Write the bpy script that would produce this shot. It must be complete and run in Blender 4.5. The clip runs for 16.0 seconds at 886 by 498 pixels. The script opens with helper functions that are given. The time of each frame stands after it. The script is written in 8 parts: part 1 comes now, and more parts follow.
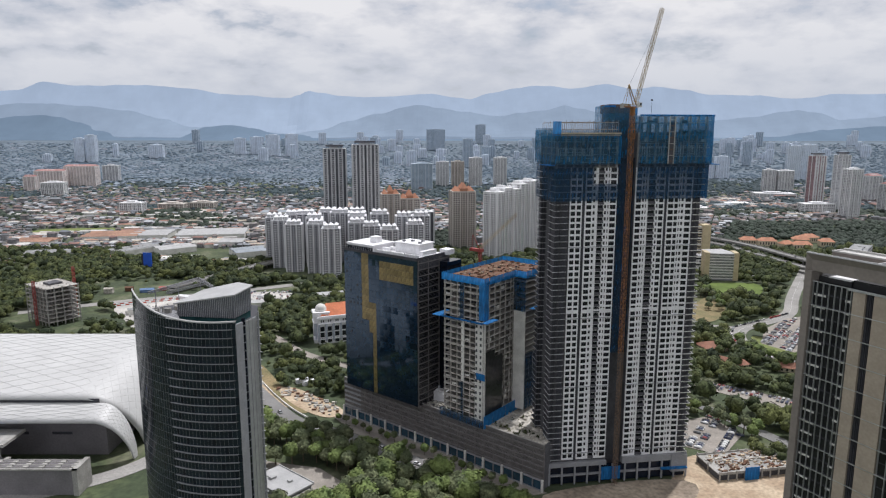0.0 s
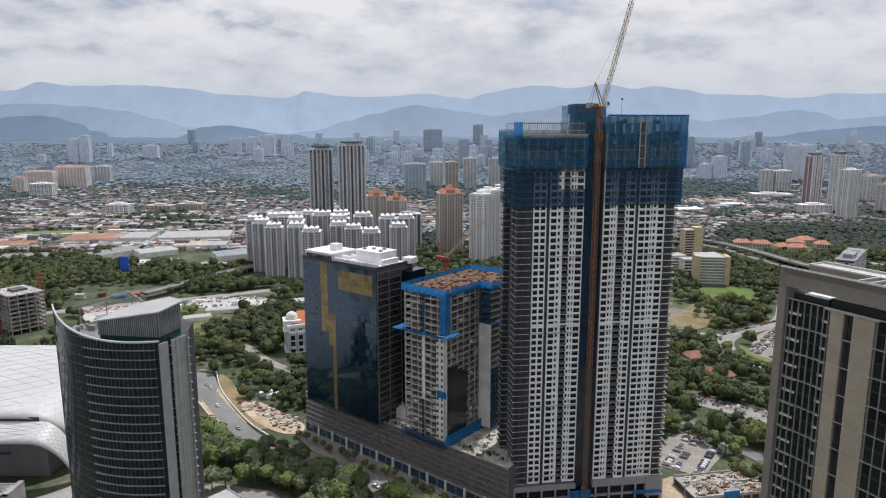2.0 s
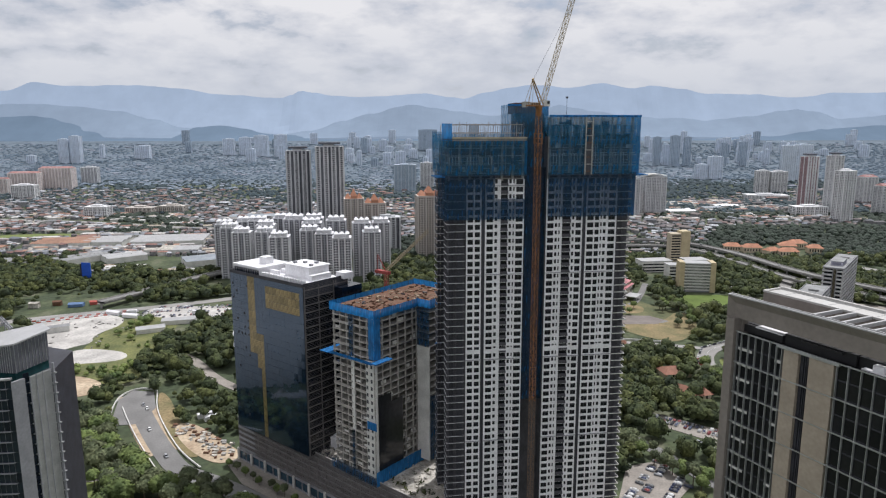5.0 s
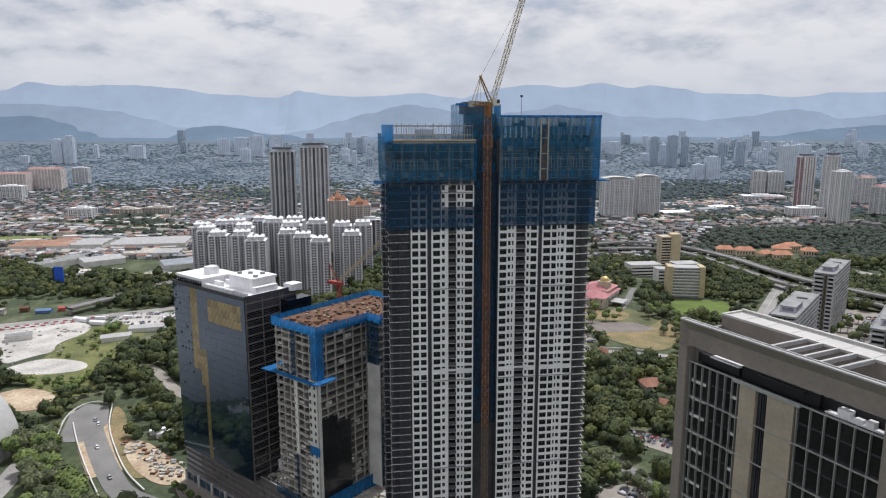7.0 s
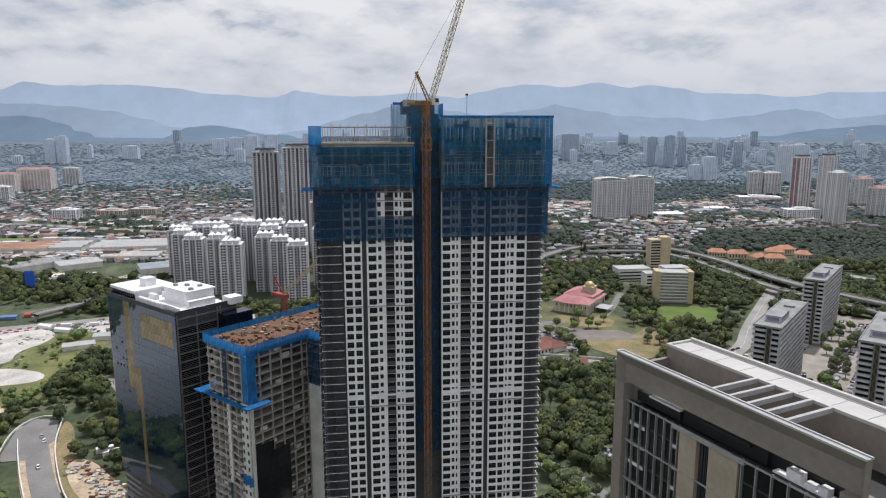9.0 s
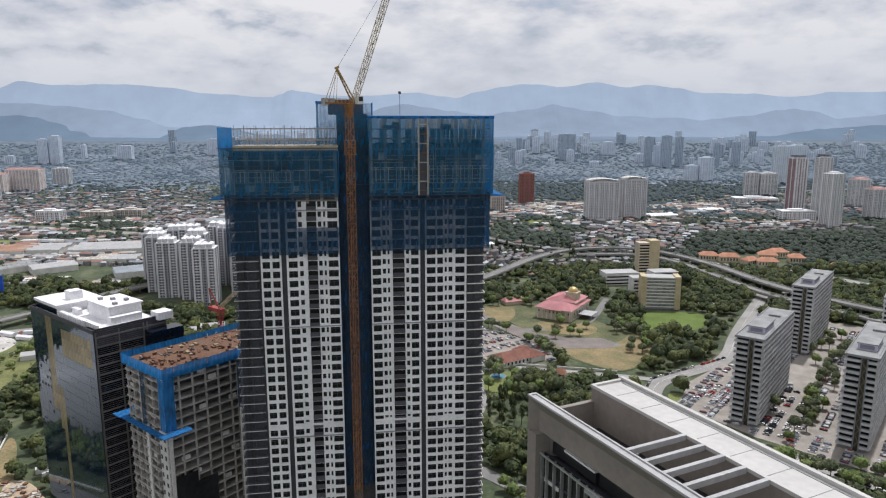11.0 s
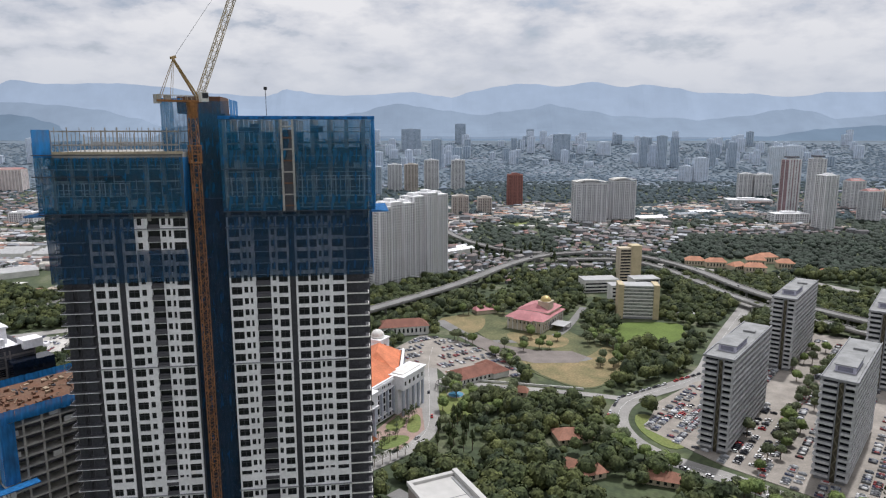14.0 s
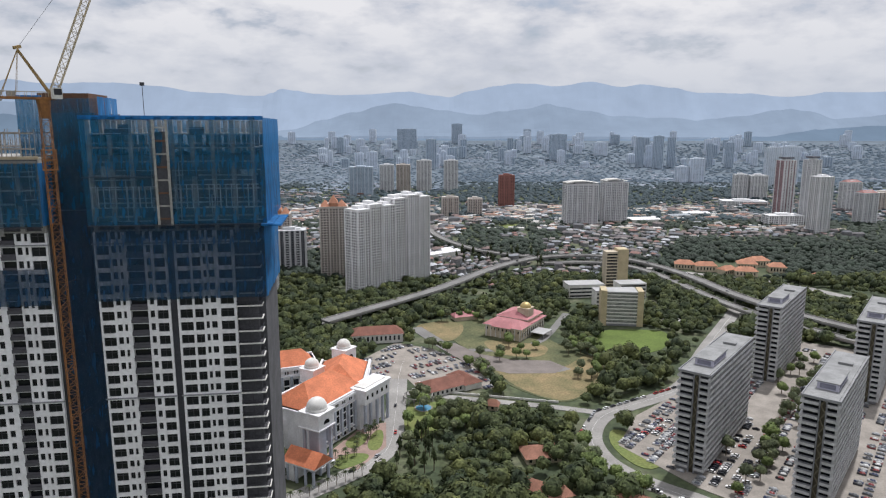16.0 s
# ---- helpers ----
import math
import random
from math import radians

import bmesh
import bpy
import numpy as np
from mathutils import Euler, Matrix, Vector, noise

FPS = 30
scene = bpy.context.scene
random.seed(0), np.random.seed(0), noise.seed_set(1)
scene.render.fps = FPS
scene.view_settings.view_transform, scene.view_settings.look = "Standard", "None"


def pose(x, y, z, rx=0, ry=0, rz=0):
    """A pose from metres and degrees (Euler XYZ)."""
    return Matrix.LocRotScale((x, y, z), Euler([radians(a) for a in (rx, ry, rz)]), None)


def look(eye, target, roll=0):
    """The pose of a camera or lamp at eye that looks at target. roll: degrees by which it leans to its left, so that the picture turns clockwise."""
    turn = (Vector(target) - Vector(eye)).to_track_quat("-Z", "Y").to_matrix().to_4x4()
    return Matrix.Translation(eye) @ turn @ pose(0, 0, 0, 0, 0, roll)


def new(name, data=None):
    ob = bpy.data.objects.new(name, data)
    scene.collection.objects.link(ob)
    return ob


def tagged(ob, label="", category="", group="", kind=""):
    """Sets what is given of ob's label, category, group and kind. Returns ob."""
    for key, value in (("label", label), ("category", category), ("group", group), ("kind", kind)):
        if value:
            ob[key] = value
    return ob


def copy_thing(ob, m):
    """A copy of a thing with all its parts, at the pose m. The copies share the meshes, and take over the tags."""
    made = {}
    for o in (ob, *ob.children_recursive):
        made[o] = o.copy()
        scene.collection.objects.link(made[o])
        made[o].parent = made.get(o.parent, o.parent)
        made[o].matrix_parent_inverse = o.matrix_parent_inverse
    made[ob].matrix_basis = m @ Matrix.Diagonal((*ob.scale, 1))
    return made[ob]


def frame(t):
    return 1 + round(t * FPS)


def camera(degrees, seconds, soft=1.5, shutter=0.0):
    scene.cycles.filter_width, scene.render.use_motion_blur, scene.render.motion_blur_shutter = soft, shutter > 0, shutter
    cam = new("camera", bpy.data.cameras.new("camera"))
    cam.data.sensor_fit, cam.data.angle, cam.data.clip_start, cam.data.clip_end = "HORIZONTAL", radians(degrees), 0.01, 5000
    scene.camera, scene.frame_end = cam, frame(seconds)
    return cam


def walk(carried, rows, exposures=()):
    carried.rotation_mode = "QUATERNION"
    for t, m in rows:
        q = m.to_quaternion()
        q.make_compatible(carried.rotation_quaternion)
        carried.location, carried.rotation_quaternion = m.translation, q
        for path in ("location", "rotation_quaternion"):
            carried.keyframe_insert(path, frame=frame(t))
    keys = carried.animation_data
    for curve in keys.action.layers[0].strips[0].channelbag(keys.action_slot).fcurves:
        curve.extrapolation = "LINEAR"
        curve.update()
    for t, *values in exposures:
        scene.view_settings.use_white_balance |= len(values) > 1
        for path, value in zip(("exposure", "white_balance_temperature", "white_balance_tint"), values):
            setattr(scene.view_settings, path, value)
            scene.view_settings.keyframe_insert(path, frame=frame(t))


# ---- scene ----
cam = camera(67.0, 16.0, soft=1.2)
# seconds, x, y, z, yaw, pitch, roll
ROWS = [
    (0.0, 0.0, 0.0, 178.0, -0.0, -10.073, -0.041),
    (1.0, 10.24, 11.11, 178.34, 0.025, -10.076, -0.008),
    (2.0, 20.52, 22.23, 178.67, 0.049, -10.08, 0.02),
    (3.0, 30.83, 33.34, 179.0, 0.071, -10.084, 0.043),
    (4.0, 41.18, 44.46, 179.32, 0.091, -10.089, 0.062),
    (5.0, 51.56, 55.58, 179.64, 0.11, -10.094, 0.076),
    (6.0, 61.98, 66.71, 179.94, 0.128, -10.1, 0.085),
    (7.0, 72.44, 77.84, 180.24, 0.143, -10.106, 0.09),
    (8.0, 82.93, 88.97, 180.54, 0.157, -10.113, 0.091),
    (9.0, 93.46, 100.1, 180.83, 0.17, -10.121, 0.086),
    (10.0, 104.02, 111.24, 181.11, 0.181, -10.129, 0.077),
    (11.0, 114.63, 122.38, 181.39, 0.19, -10.137, 0.064),
    (12.0, 125.26, 133.52, 181.66, 0.198, -10.146, 0.046),
    (13.0, 135.94, 144.67, 181.92, 0.204, -10.156, 0.024),
    (14.0, 146.65, 155.82, 182.18, 0.209, -10.166, -0.004),
    (15.0, 157.39, 166.97, 182.43, 0.212, -10.177, -0.035),
    (16.0, 168.17, 178.12, 182.67, 0.213, -10.188, -0.072),
]
walk(cam, [(t, pose(x, y, z, 90 + pitch, roll, yaw)) for t, x, y, z, yaw, pitch, roll in ROWS],
     [(0.0, 0.07, 6180, 13), (16.0, 0.07, 6180, 13)])

# ---- world and sun ----
SUN_ELEVATION, SUN_AZIMUTH = 64.0, 36.0  # degrees; azimuth clockwise from +y
world = bpy.data.worlds.new("sky")
scene.world = world
world.use_nodes = True
wn, wl = world.node_tree.nodes, world.node_tree.links
wn.clear()
w_out = wn.new("ShaderNodeOutputWorld")
w_bg = wn.new("ShaderNodeBackground")
w_sky = wn.new("ShaderNodeTexSky")
w_sky.sky_type = "NISHITA"
w_sky.sun_disc = False
w_sky.sun_elevation = radians(SUN_ELEVATION)
w_sky.sun_rotation = radians(SUN_AZIMUTH)
w_sky.air_density, w_sky.dust_density, w_sky.ozone_density = 1.2, 3.0, 1.5
w_geo = wn.new("ShaderNodeTexCoord")
w_sep = wn.new("ShaderNodeSeparateXYZ")
wl.new(w_geo.outputs["Generated"], w_sep.inputs[0])
# clouds follow the direction, flattened towards the horizon
w_comb = wn.new("ShaderNodeMapping")
w_comb.inputs["Scale"].default_value = (1.0, 1.0, 2.5)
wl.new(w_geo.outputs["Generated"], w_comb.inputs[0])
w_noise = wn.new("ShaderNodeTexNoise")
w_noise.inputs["Scale"].default_value, w_noise.inputs["Detail"].default_value = 11.0, 10.0
w_noise.inputs["Roughness"].default_value, w_noise.inputs["Distortion"].default_value = 0.56, 0.0
wl.new(w_comb.outputs[0], w_noise.inputs["Vector"])
w_big = wn.new("ShaderNodeTexNoise")
w_big.inputs["Scale"].default_value, w_big.inputs["Detail"].default_value = 2.2, 4.0
wl.new(w_comb.outputs[0], w_big.inputs["Vector"])
w_cover = wn.new("ShaderNodeValToRGB")
w_cover.color_ramp.elements[0].position, w_cover.color_ramp.elements[1].position = 0.22, 0.42
wl.new(w_noise.outputs[0], w_cover.inputs[0])
w_cloud = wn.new("ShaderNodeValToRGB")
w_cloud.color_ramp.elements[0].position, w_cloud.color_ramp.elements[1].position = 0.42, 0.57
w_cloud.color_ramp.elements[0].color = (0.755, 0.775, 0.815, 1)
w_cloud.color_ramp.elements[1].color = (1.05, 1.035, 1.01, 1)
w_mean = wn.new("ShaderNodeMath"); w_mean.operation = "MULTIPLY_ADD"; w_mean.inputs[1].default_value = 0.3
w_half = wn.new("ShaderNodeMath"); w_half.operation = "MULTIPLY"; w_half.inputs[1].default_value = 0.7
wl.new(w_noise.outputs[0], w_half.inputs[0])
wl.new(w_big.outputs[0], w_mean.inputs[0]); wl.new(w_half.outputs[0], w_mean.inputs[2])
wl.new(w_mean.outputs[0], w_cloud.inputs[0])
# clear sky dimmed to the same scale as the clouds
w_dim = wn.new("ShaderNodeMixRGB"); w_dim.blend_type = "MULTIPLY"; w_dim.inputs[0].default_value = 1.0
w_dim.inputs[2].default_value = (0.10, 0.105, 0.115, 1)
wl.new(w_sky.outputs[0], w_dim.inputs[1])
w_mix = wn.new("ShaderNodeMixRGB")
wl.new(w_cover.outputs[0], w_mix.inputs[0]); wl.new(w_dim.outputs[0], w_mix.inputs[1]); wl.new(w_cloud.outputs[0], w_mix.inputs[2])
# pale haze near the horizon
w_hz = wn.new("ShaderNodeMapRange")
w_hz.inputs["From Min"].default_value, w_hz.inputs["From Max"].default_value = 0.02, 0.16
w_hz.inputs["To Min"].default_value, w_hz.inputs["To Max"].default_value = 0.85, 0.0
wl.new(w_sep.outputs[2], w_hz.inputs[0])
w_mix2 = wn.new("ShaderNodeMixRGB")
w_mix2.inputs[2].default_value = (0.71, 0.75, 0.80, 1)
wl.new(w_hz.outputs[0], w_mix2.inputs[0]); wl.new(w_mix.outputs[0], w_mix2.inputs[1])
wl.new(w_mix2.outputs[0], w_bg.inputs[0])
w_bg.inputs[1].default_value = 0.74
wl.new(w_bg.outputs[0], w_out.inputs[0])

sun_data = bpy.data.lights.new("sun", "SUN")
sun_data.energy, sun_data.angle, sun_data.color = 3.35, radians(1.5), (1.0, 0.97, 0.92)
sun = new("sun", sun_data)
_el, _az = radians(SUN_ELEVATION), radians(SUN_AZIMUTH)
sun.matrix_world = look((math.sin(_az) * math.cos(_el) * 900, math.cos(_az) * math.cos(_el) * 900, math.sin(_el) * 900), (0, 0, 0))

# ---- materials ----
MATS = {}


def mat(name, col, rough=0.7, var=0.15, scale=0.35, fine=4.0, bump=0.0, metal=0.0, spec=0.4, col2=None, island=0.0, obj=0.0):
    """Plain surface with variation at two scales. col2: a second colour in patches; island and obj: random value per loose piece and per object."""
    if name in MATS:
        return MATS[name]
    m = bpy.data.materials.new(name)
    m.use_nodes = True
    n, l = m.node_tree.nodes, m.node_tree.links
    b = n["Principled BSDF"]
    tc = n.new("ShaderNodeTexCoord")
    big = n.new("ShaderNodeTexNoise")
    big.inputs["Scale"].default_value, big.inputs["Detail"].default_value = scale, 5.0
    small = n.new("ShaderNodeTexNoise")
    small.inputs["Scale"].default_value, small.inputs["Detail"].default_value = fine, 4.0
    l.new(tc.outputs["Object"], big.inputs["Vector"])
    l.new(tc.outputs["Object"], small.inputs["Vector"])
    ramp = n.new("ShaderNodeValToRGB")
    ramp.color_ramp.elements[0].position, ramp.color_ramp.elements[1].position = 0.36, 0.64
    c2 = col2 or [c * (1 - var) for c in col]
    ramp.color_ramp.elements[0].color = (*c2, 1)
    ramp.color_ramp.elements[1].color = (*[min(1, c * (1 + 0.4 * var)) for c in col], 1)
    l.new(big.outputs[0], ramp.inputs[0])
    val = n.new("ShaderNodeMapRange")
    val.inputs["From Min"].default_value, val.inputs["From Max"].default_value = 0.3, 0.7
    val.inputs["To Min"].default_value, val.inputs["To Max"].default_value = 1 - var, 1 + var * 0.5
    l.new(small.outputs[0], val.inputs[0])
    last = val.outputs[0]
    for amount, node, socket in ((island, "ShaderNodeNewGeometry", "Random Per Island"), (obj, "ShaderNodeObjectInfo", "Random")):
        if amount:
            src = n.new(node)
            mr = n.new("ShaderNodeMapRange")
            mr.inputs["To Min"].default_value, mr.inputs["To Max"].default_value = 1 - amount, 1 + amount
            l.new(src.outputs[socket], mr.inputs[0])
            mu = n.new("ShaderNodeMath")
            mu.operation = "MULTIPLY"
            l.new(last, mu.inputs[0])
            l.new(mr.outputs[0], mu.inputs[1])
            last = mu.outputs[0]
    hsv = n.new("ShaderNodeHueSaturation")
    l.new(ramp.outputs[0], hsv.inputs["Color"])
    l.new(last, hsv.inputs["Value"])
    l.new(hsv.outputs[0], b.inputs["Base Color"])
    b.inputs["Roughness"].default_value, b.inputs["Metallic"].default_value = rough, metal
    b.inputs["Specular IOR Level"].default_value = spec
    if bump:
        bp = n.new("ShaderNodeBump")
        bp.inputs["Strength"].default_value, bp.inputs["Distance"].default_value = bump, 0.1
        l.new(small.outputs[0], bp.inputs["Height"])
        l.new(bp.outputs[0], b.inputs["Normal"])
    MATS[name] = m
    return m


def mat_islands(name, colours, rough=0.85, spread=0.15):
    """Each loose piece takes one of several colours."""
    m = bpy.data.materials.new(name)
    m.use_nodes = True
    n, l = m.node_tree.nodes, m.node_tree.links
    b = n["Principled BSDF"]
    geo = n.new("ShaderNodeNewGeometry")
    ramp = n.new("ShaderNodeValToRGB")
    ramp.color_ramp.interpolation = "CONSTANT"
    e = ramp.color_ramp.elements
    while len(e) < len(colours):
        e.new(0.5)
    for i, c in enumerate(colours):
        e[i].position, e[i].color = i / len(colours), (*c, 1)
    l.new(geo.outputs["Random Per Island"], ramp.inputs[0])
    tc = n.new("ShaderNodeTexCoord")
    nz = n.new("ShaderNodeTexNoise")
    nz.inputs["Scale"].default_value, nz.inputs["Detail"].default_value = 0.4, 6.0
    l.new(tc.outputs["Object"], nz.inputs["Vector"])
    mr = n.new("ShaderNodeMapRange")
    mr.inputs["From Min"].default_value, mr.inputs["From Max"].default_value = 0.3, 0.7
    mr.inputs["To Min"].default_value, mr.inputs["To Max"].default_value = 1 - spread, 1 + spread
    l.new(nz.outputs[0], mr.inputs[0])
    hsv = n.new("ShaderNodeHueSaturation")
    l.new(ramp.outputs[0], hsv.inputs["Color"])
    l.new(mr.outputs[0], hsv.inputs["Value"])
    l.new(hsv.outputs[0], b.inputs["Base Color"])
    b.inputs["Roughness"].default_value = rough
    MATS[name] = m
    return m


def mat_glass(name, col, rough=0.08, spec=0.8, obj=0.25, tint=None):
    m = mat(name, col, rough, 0.25, 0.08, 0.6, 0.0, 0.0, spec, obj=obj)
    if tint:
        m.node_tree.nodes["Principled BSDF"].inputs["Specular Tint"].default_value = (*tint, 1)
    return m


def mat_net(name, col, cover=0.7, cover2=0.5):
    """Woven debris netting: threads over gaps, with vertical folds."""
    m = bpy.data.materials.new(name)
    m.use_nodes = True
    n, l = m.node_tree.nodes, m.node_tree.links
    b = n["Principled BSDF"]
    b.inputs["Base Color"].default_value, b.inputs["Roughness"].default_value = (*col, 1), 0.8
    tc = n.new("ShaderNodeTexCoord")
    mp = n.new("ShaderNodeMapping")
    mp.inputs["Scale"].default_value = (1.2, 1.2, 0.25)
    l.new(tc.outputs["Object"], mp.inputs[0])
    nz = n.new("ShaderNodeTexNoise")
    nz.inputs["Scale"].default_value, nz.inputs["Detail"].default_value = 0.8, 6.0
    l.new(mp.outputs[0], nz.inputs["Vector"])
    mr = n.new("ShaderNodeMapRange")
    mr.inputs["From Min"].default_value, mr.inputs["From Max"].default_value = 0.35, 0.65
    mr.inputs["To Min"].default_value, mr.inputs["To Max"].default_value = cover2, cover
    l.new(nz.outputs[0], mr.inputs[0])
    hsv = n.new("ShaderNodeHueSaturation")
    hsv.inputs["Color"].default_value = (*col, 1)
    vr = n.new("ShaderNodeMapRange")
    vr.inputs["From Min"].default_value, vr.inputs["From Max"].default_value = 0.3, 0.7
    vr.inputs["To Min"].default_value, vr.inputs["To Max"].default_value = 0.7, 1.3
    l.new(nz.outputs[0], vr.inputs[0])
    l.new(vr.outputs[0], hsv.inputs["Value"])
    l.new(hsv.outputs[0], b.inputs["Base Color"])
    tr = n.new("ShaderNodeBsdfTranslucent")
    l.new(hsv.outputs[0], tr.inputs[0])
    mx0 = n.new("ShaderNodeMixShader")
    mx0.inputs[0].default_value = 0.35
    l.new(b.outputs[0], mx0.inputs[1])
    l.new(tr.outputs[0], mx0.inputs[2])
    tp = n.new("ShaderNodeBsdfTransparent")
    mx = n.new("ShaderNodeMixShader")
    l.new(mr.outputs[0], mx.inputs[0])
    l.new(tp.outputs[0], mx.inputs[1])
    l.new(mx0.outputs[0], mx.inputs[2])
    l.new(mx.outputs[0], n["Material Output"].inputs[0])
    MATS[name] = m
    return m


WHITE = mat("white_paint", (0.79, 0.785, 0.805), 0.75, 0.12, 0.15, 1.2)
OFFWHITE = mat("offwhite_render", (0.66, 0.65, 0.62), 0.8, 0.14, 0.2, 1.5)
CONCRETE = mat("concrete", (0.36, 0.35, 0.33), 0.9, 0.25, 0.18, 2.0, 0.2)
PALECON = mat("pale_bare_concrete", (0.42, 0.40, 0.37), 0.9, 0.25, 0.18, 2.0, 0.2)
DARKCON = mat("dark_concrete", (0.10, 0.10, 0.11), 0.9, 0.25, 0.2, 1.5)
GREYPAINT = mat("grey_paint", (0.27, 0.275, 0.29), 0.7, 0.14, 0.2, 1.5)
CHAR = mat("charcoal_cladding", (0.046, 0.047, 0.058), 0.55, 0.3, 0.25, 2.0)
LOUVRE = mat("brown_grey_louvre", (0.165, 0.152, 0.148), 0.6, 0.25, 0.3, 2.0)
DKGLASS = mat_glass("dark_window_glass", (0.016, 0.018, 0.023), 0.15, 0.35)
BLUEGLASS = mat_glass("blue_curtain_glass", (0.010, 0.026, 0.050), 0.04, 0.9, 0.25, (0.55, 0.74, 1.0))
NAVYGLASS = mat_glass("navy_curtain_glass", (0.008, 0.012, 0.022), 0.08, 0.35, 0.3)
# darker copy of the blue glass, for panes that show dark reflections
DARKREFLGLASS = mat_glass("dark_reflection_glass", (0.010, 0.020, 0.034), 0.05, 0.8, 0.35, (0.50, 0.70, 1.0))
GREENGLASS = mat_glass("brown_black_glass", (0.019, 0.020, 0.022), 0.12, 0.24, 0.35)
GOLD = mat("gold_film", (0.27, 0.205, 0.09), 0.28, 0.45, 0.4, 2.5, 0.0, 0.45, 0.6, obj=0.3)
TAN = mat("tan_panel", (0.37, 0.315, 0.25), 0.65, 0.12, 0.12, 1.0)
TAUPE = mat("taupe_fascia", (0.235, 0.208, 0.186), 0.7, 0.1, 0.1, 0.8)
ALU = mat("aluminium", (0.48, 0.49, 0.49), 0.4, 0.12, 0.3, 2.0, 0.0, 0.6)
LIGHTMETAL = mat("pale_metal_roof", (0.40, 0.40, 0.40), 0.5, 0.12, 0.15, 1.2)
ROOFWHITE = mat("warm_white_roof_sheet", (0.47, 0.46, 0.44), 0.55, 0.08, 0.1, 0.8)
GREYROOF = mat("grey_flat_roof", (0.27, 0.275, 0.275), 0.85, 0.2, 0.15, 1.5)
ORANGE = mat("orange_roof_tile", (0.58, 0.19, 0.09), 0.8, 0.22, 0.12, 1.2, 0.15)
FADEDORANGE = mat("faded_orange_tile", (0.47, 0.225, 0.14), 0.85, 0.2, 0.12, 1.0, 0.1)
FADEDRED = mat("faded_red_roof", (0.36, 0.20, 0.185), 0.85, 0.2, 0.1, 1.0)
REDROOF = mat("red_brown_roof_tile", (0.20, 0.085, 0.06), 0.85, 0.22, 0.15, 1.5)
PINK = mat("pink_roof_sheet", (0.45, 0.19, 0.20), 0.7, 0.15, 0.12, 1.2)
CREAM = mat("cream_wall", (0.52, 0.45, 0.34), 0.8, 0.14, 0.15, 1.2)
YELLOW = mat("yellow_wall", (0.50, 0.42, 0.265), 0.8, 0.14, 0.15, 1.2)
MAST = mat("orange_mast_paint", (0.31, 0.135, 0.042), 0.6, 0.3, 0.3, 2.0)
JIB = mat("cream_jib_paint", (0.50, 0.42, 0.29), 0.6, 0.2, 0.3, 2.0)
REDSTEEL = mat("red_steel", (0.33, 0.06, 0.05), 0.6, 0.2, 0.3, 2.0)
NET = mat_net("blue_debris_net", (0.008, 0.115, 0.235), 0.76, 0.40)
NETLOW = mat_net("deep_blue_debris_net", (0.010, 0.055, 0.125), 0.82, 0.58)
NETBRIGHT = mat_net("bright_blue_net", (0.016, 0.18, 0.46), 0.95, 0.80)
RUST = mat("rusty_formwork", (0.125, 0.058, 0.032), 0.9, 0.35, 0.35, 1.5, 0.2, col2=(0.15, 0.088, 0.058))
RUBBLE = mat("pale_rubble", (0.52, 0.49, 0.44), 0.95, 0.35, 0.25, 1.2, 0.3, col2=(0.33, 0.31, 0.27))
ASPHALT = mat("asphalt", (0.20, 0.196, 0.19), 0.9, 0.18, 0.06, 1.0)
PALEROAD = mat("pale_concrete_road", (0.30, 0.29, 0.275), 0.9, 0.2, 0.05, 0.8)
PAVE = mat("pale_paving", (0.30, 0.272, 0.24), 0.9, 0.2, 0.1, 1.0)
GRASS = mat("mown_grass", (0.125, 0.165, 0.05), 0.95, 0.3, 0.06, 0.6, col2=(0.17, 0.19, 0.06))
LAWN = mat("sports_turf", (0.115, 0.165, 0.035), 0.95, 0.2, 0.05, 0.5)
DRYGRASS = mat("dry_grass", (0.235, 0.18, 0.095), 0.95, 0.35, 0.06, 0.6, col2=(0.16, 0.145, 0.07))
SOIL = mat("bare_sandy_soil", (0.48, 0.39, 0.28), 0.95, 0.3, 0.05, 0.5, col2=(0.34, 0.25, 0.17))
GRAVEL = mat("pale_gravel", (0.50, 0.48, 0.45), 0.95, 0.25, 0.05, 0.5)
# strong fine mottling puts the shade between leaves into the crown colour
LEAF = mat("leaves", (0.066, 0.082, 0.030), 0.8, 0.6, 0.085, 0.75, 0.9, island=0.16, obj=0.25, spec=0.2, col2=(0.026, 0.039, 0.020))
LEAF2 = mat("olive_leaves", (0.094, 0.106, 0.036), 0.8, 0.6, 0.07, 0.75, 0.9, island=0.16, obj=0.25, spec=0.2, col2=(0.038, 0.053, 0.025))
LEAF3 = mat("bright_scrub_leaves", (0.165, 0.205, 0.062), 0.8, 0.42, 0.06, 0.8, 0.9, island=0.16, obj=0.25, spec=0.2, col2=(0.085, 0.125, 0.046))
LEAF4 = mat("grey_green_street_leaves", (0.150, 0.165, 0.085), 0.8, 0.5, 0.12, 0.8, 0.9, island=0.2, obj=0.25, spec=0.2, col2=(0.085, 0.105, 0.055))
BARK = mat("bark", (0.16, 0.12, 0.085), 0.9, 0.3, 0.6, 3.0)
# bluer, with distance haze mixed into the leaf colour
FARLEAF = mat("hazy_foliage", (0.043, 0.066, 0.076), 0.9, 0.25, 0.03, 0.3, 0.5, island=0.16)
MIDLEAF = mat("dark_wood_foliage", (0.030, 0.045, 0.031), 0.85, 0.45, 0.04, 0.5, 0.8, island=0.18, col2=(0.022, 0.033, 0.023))
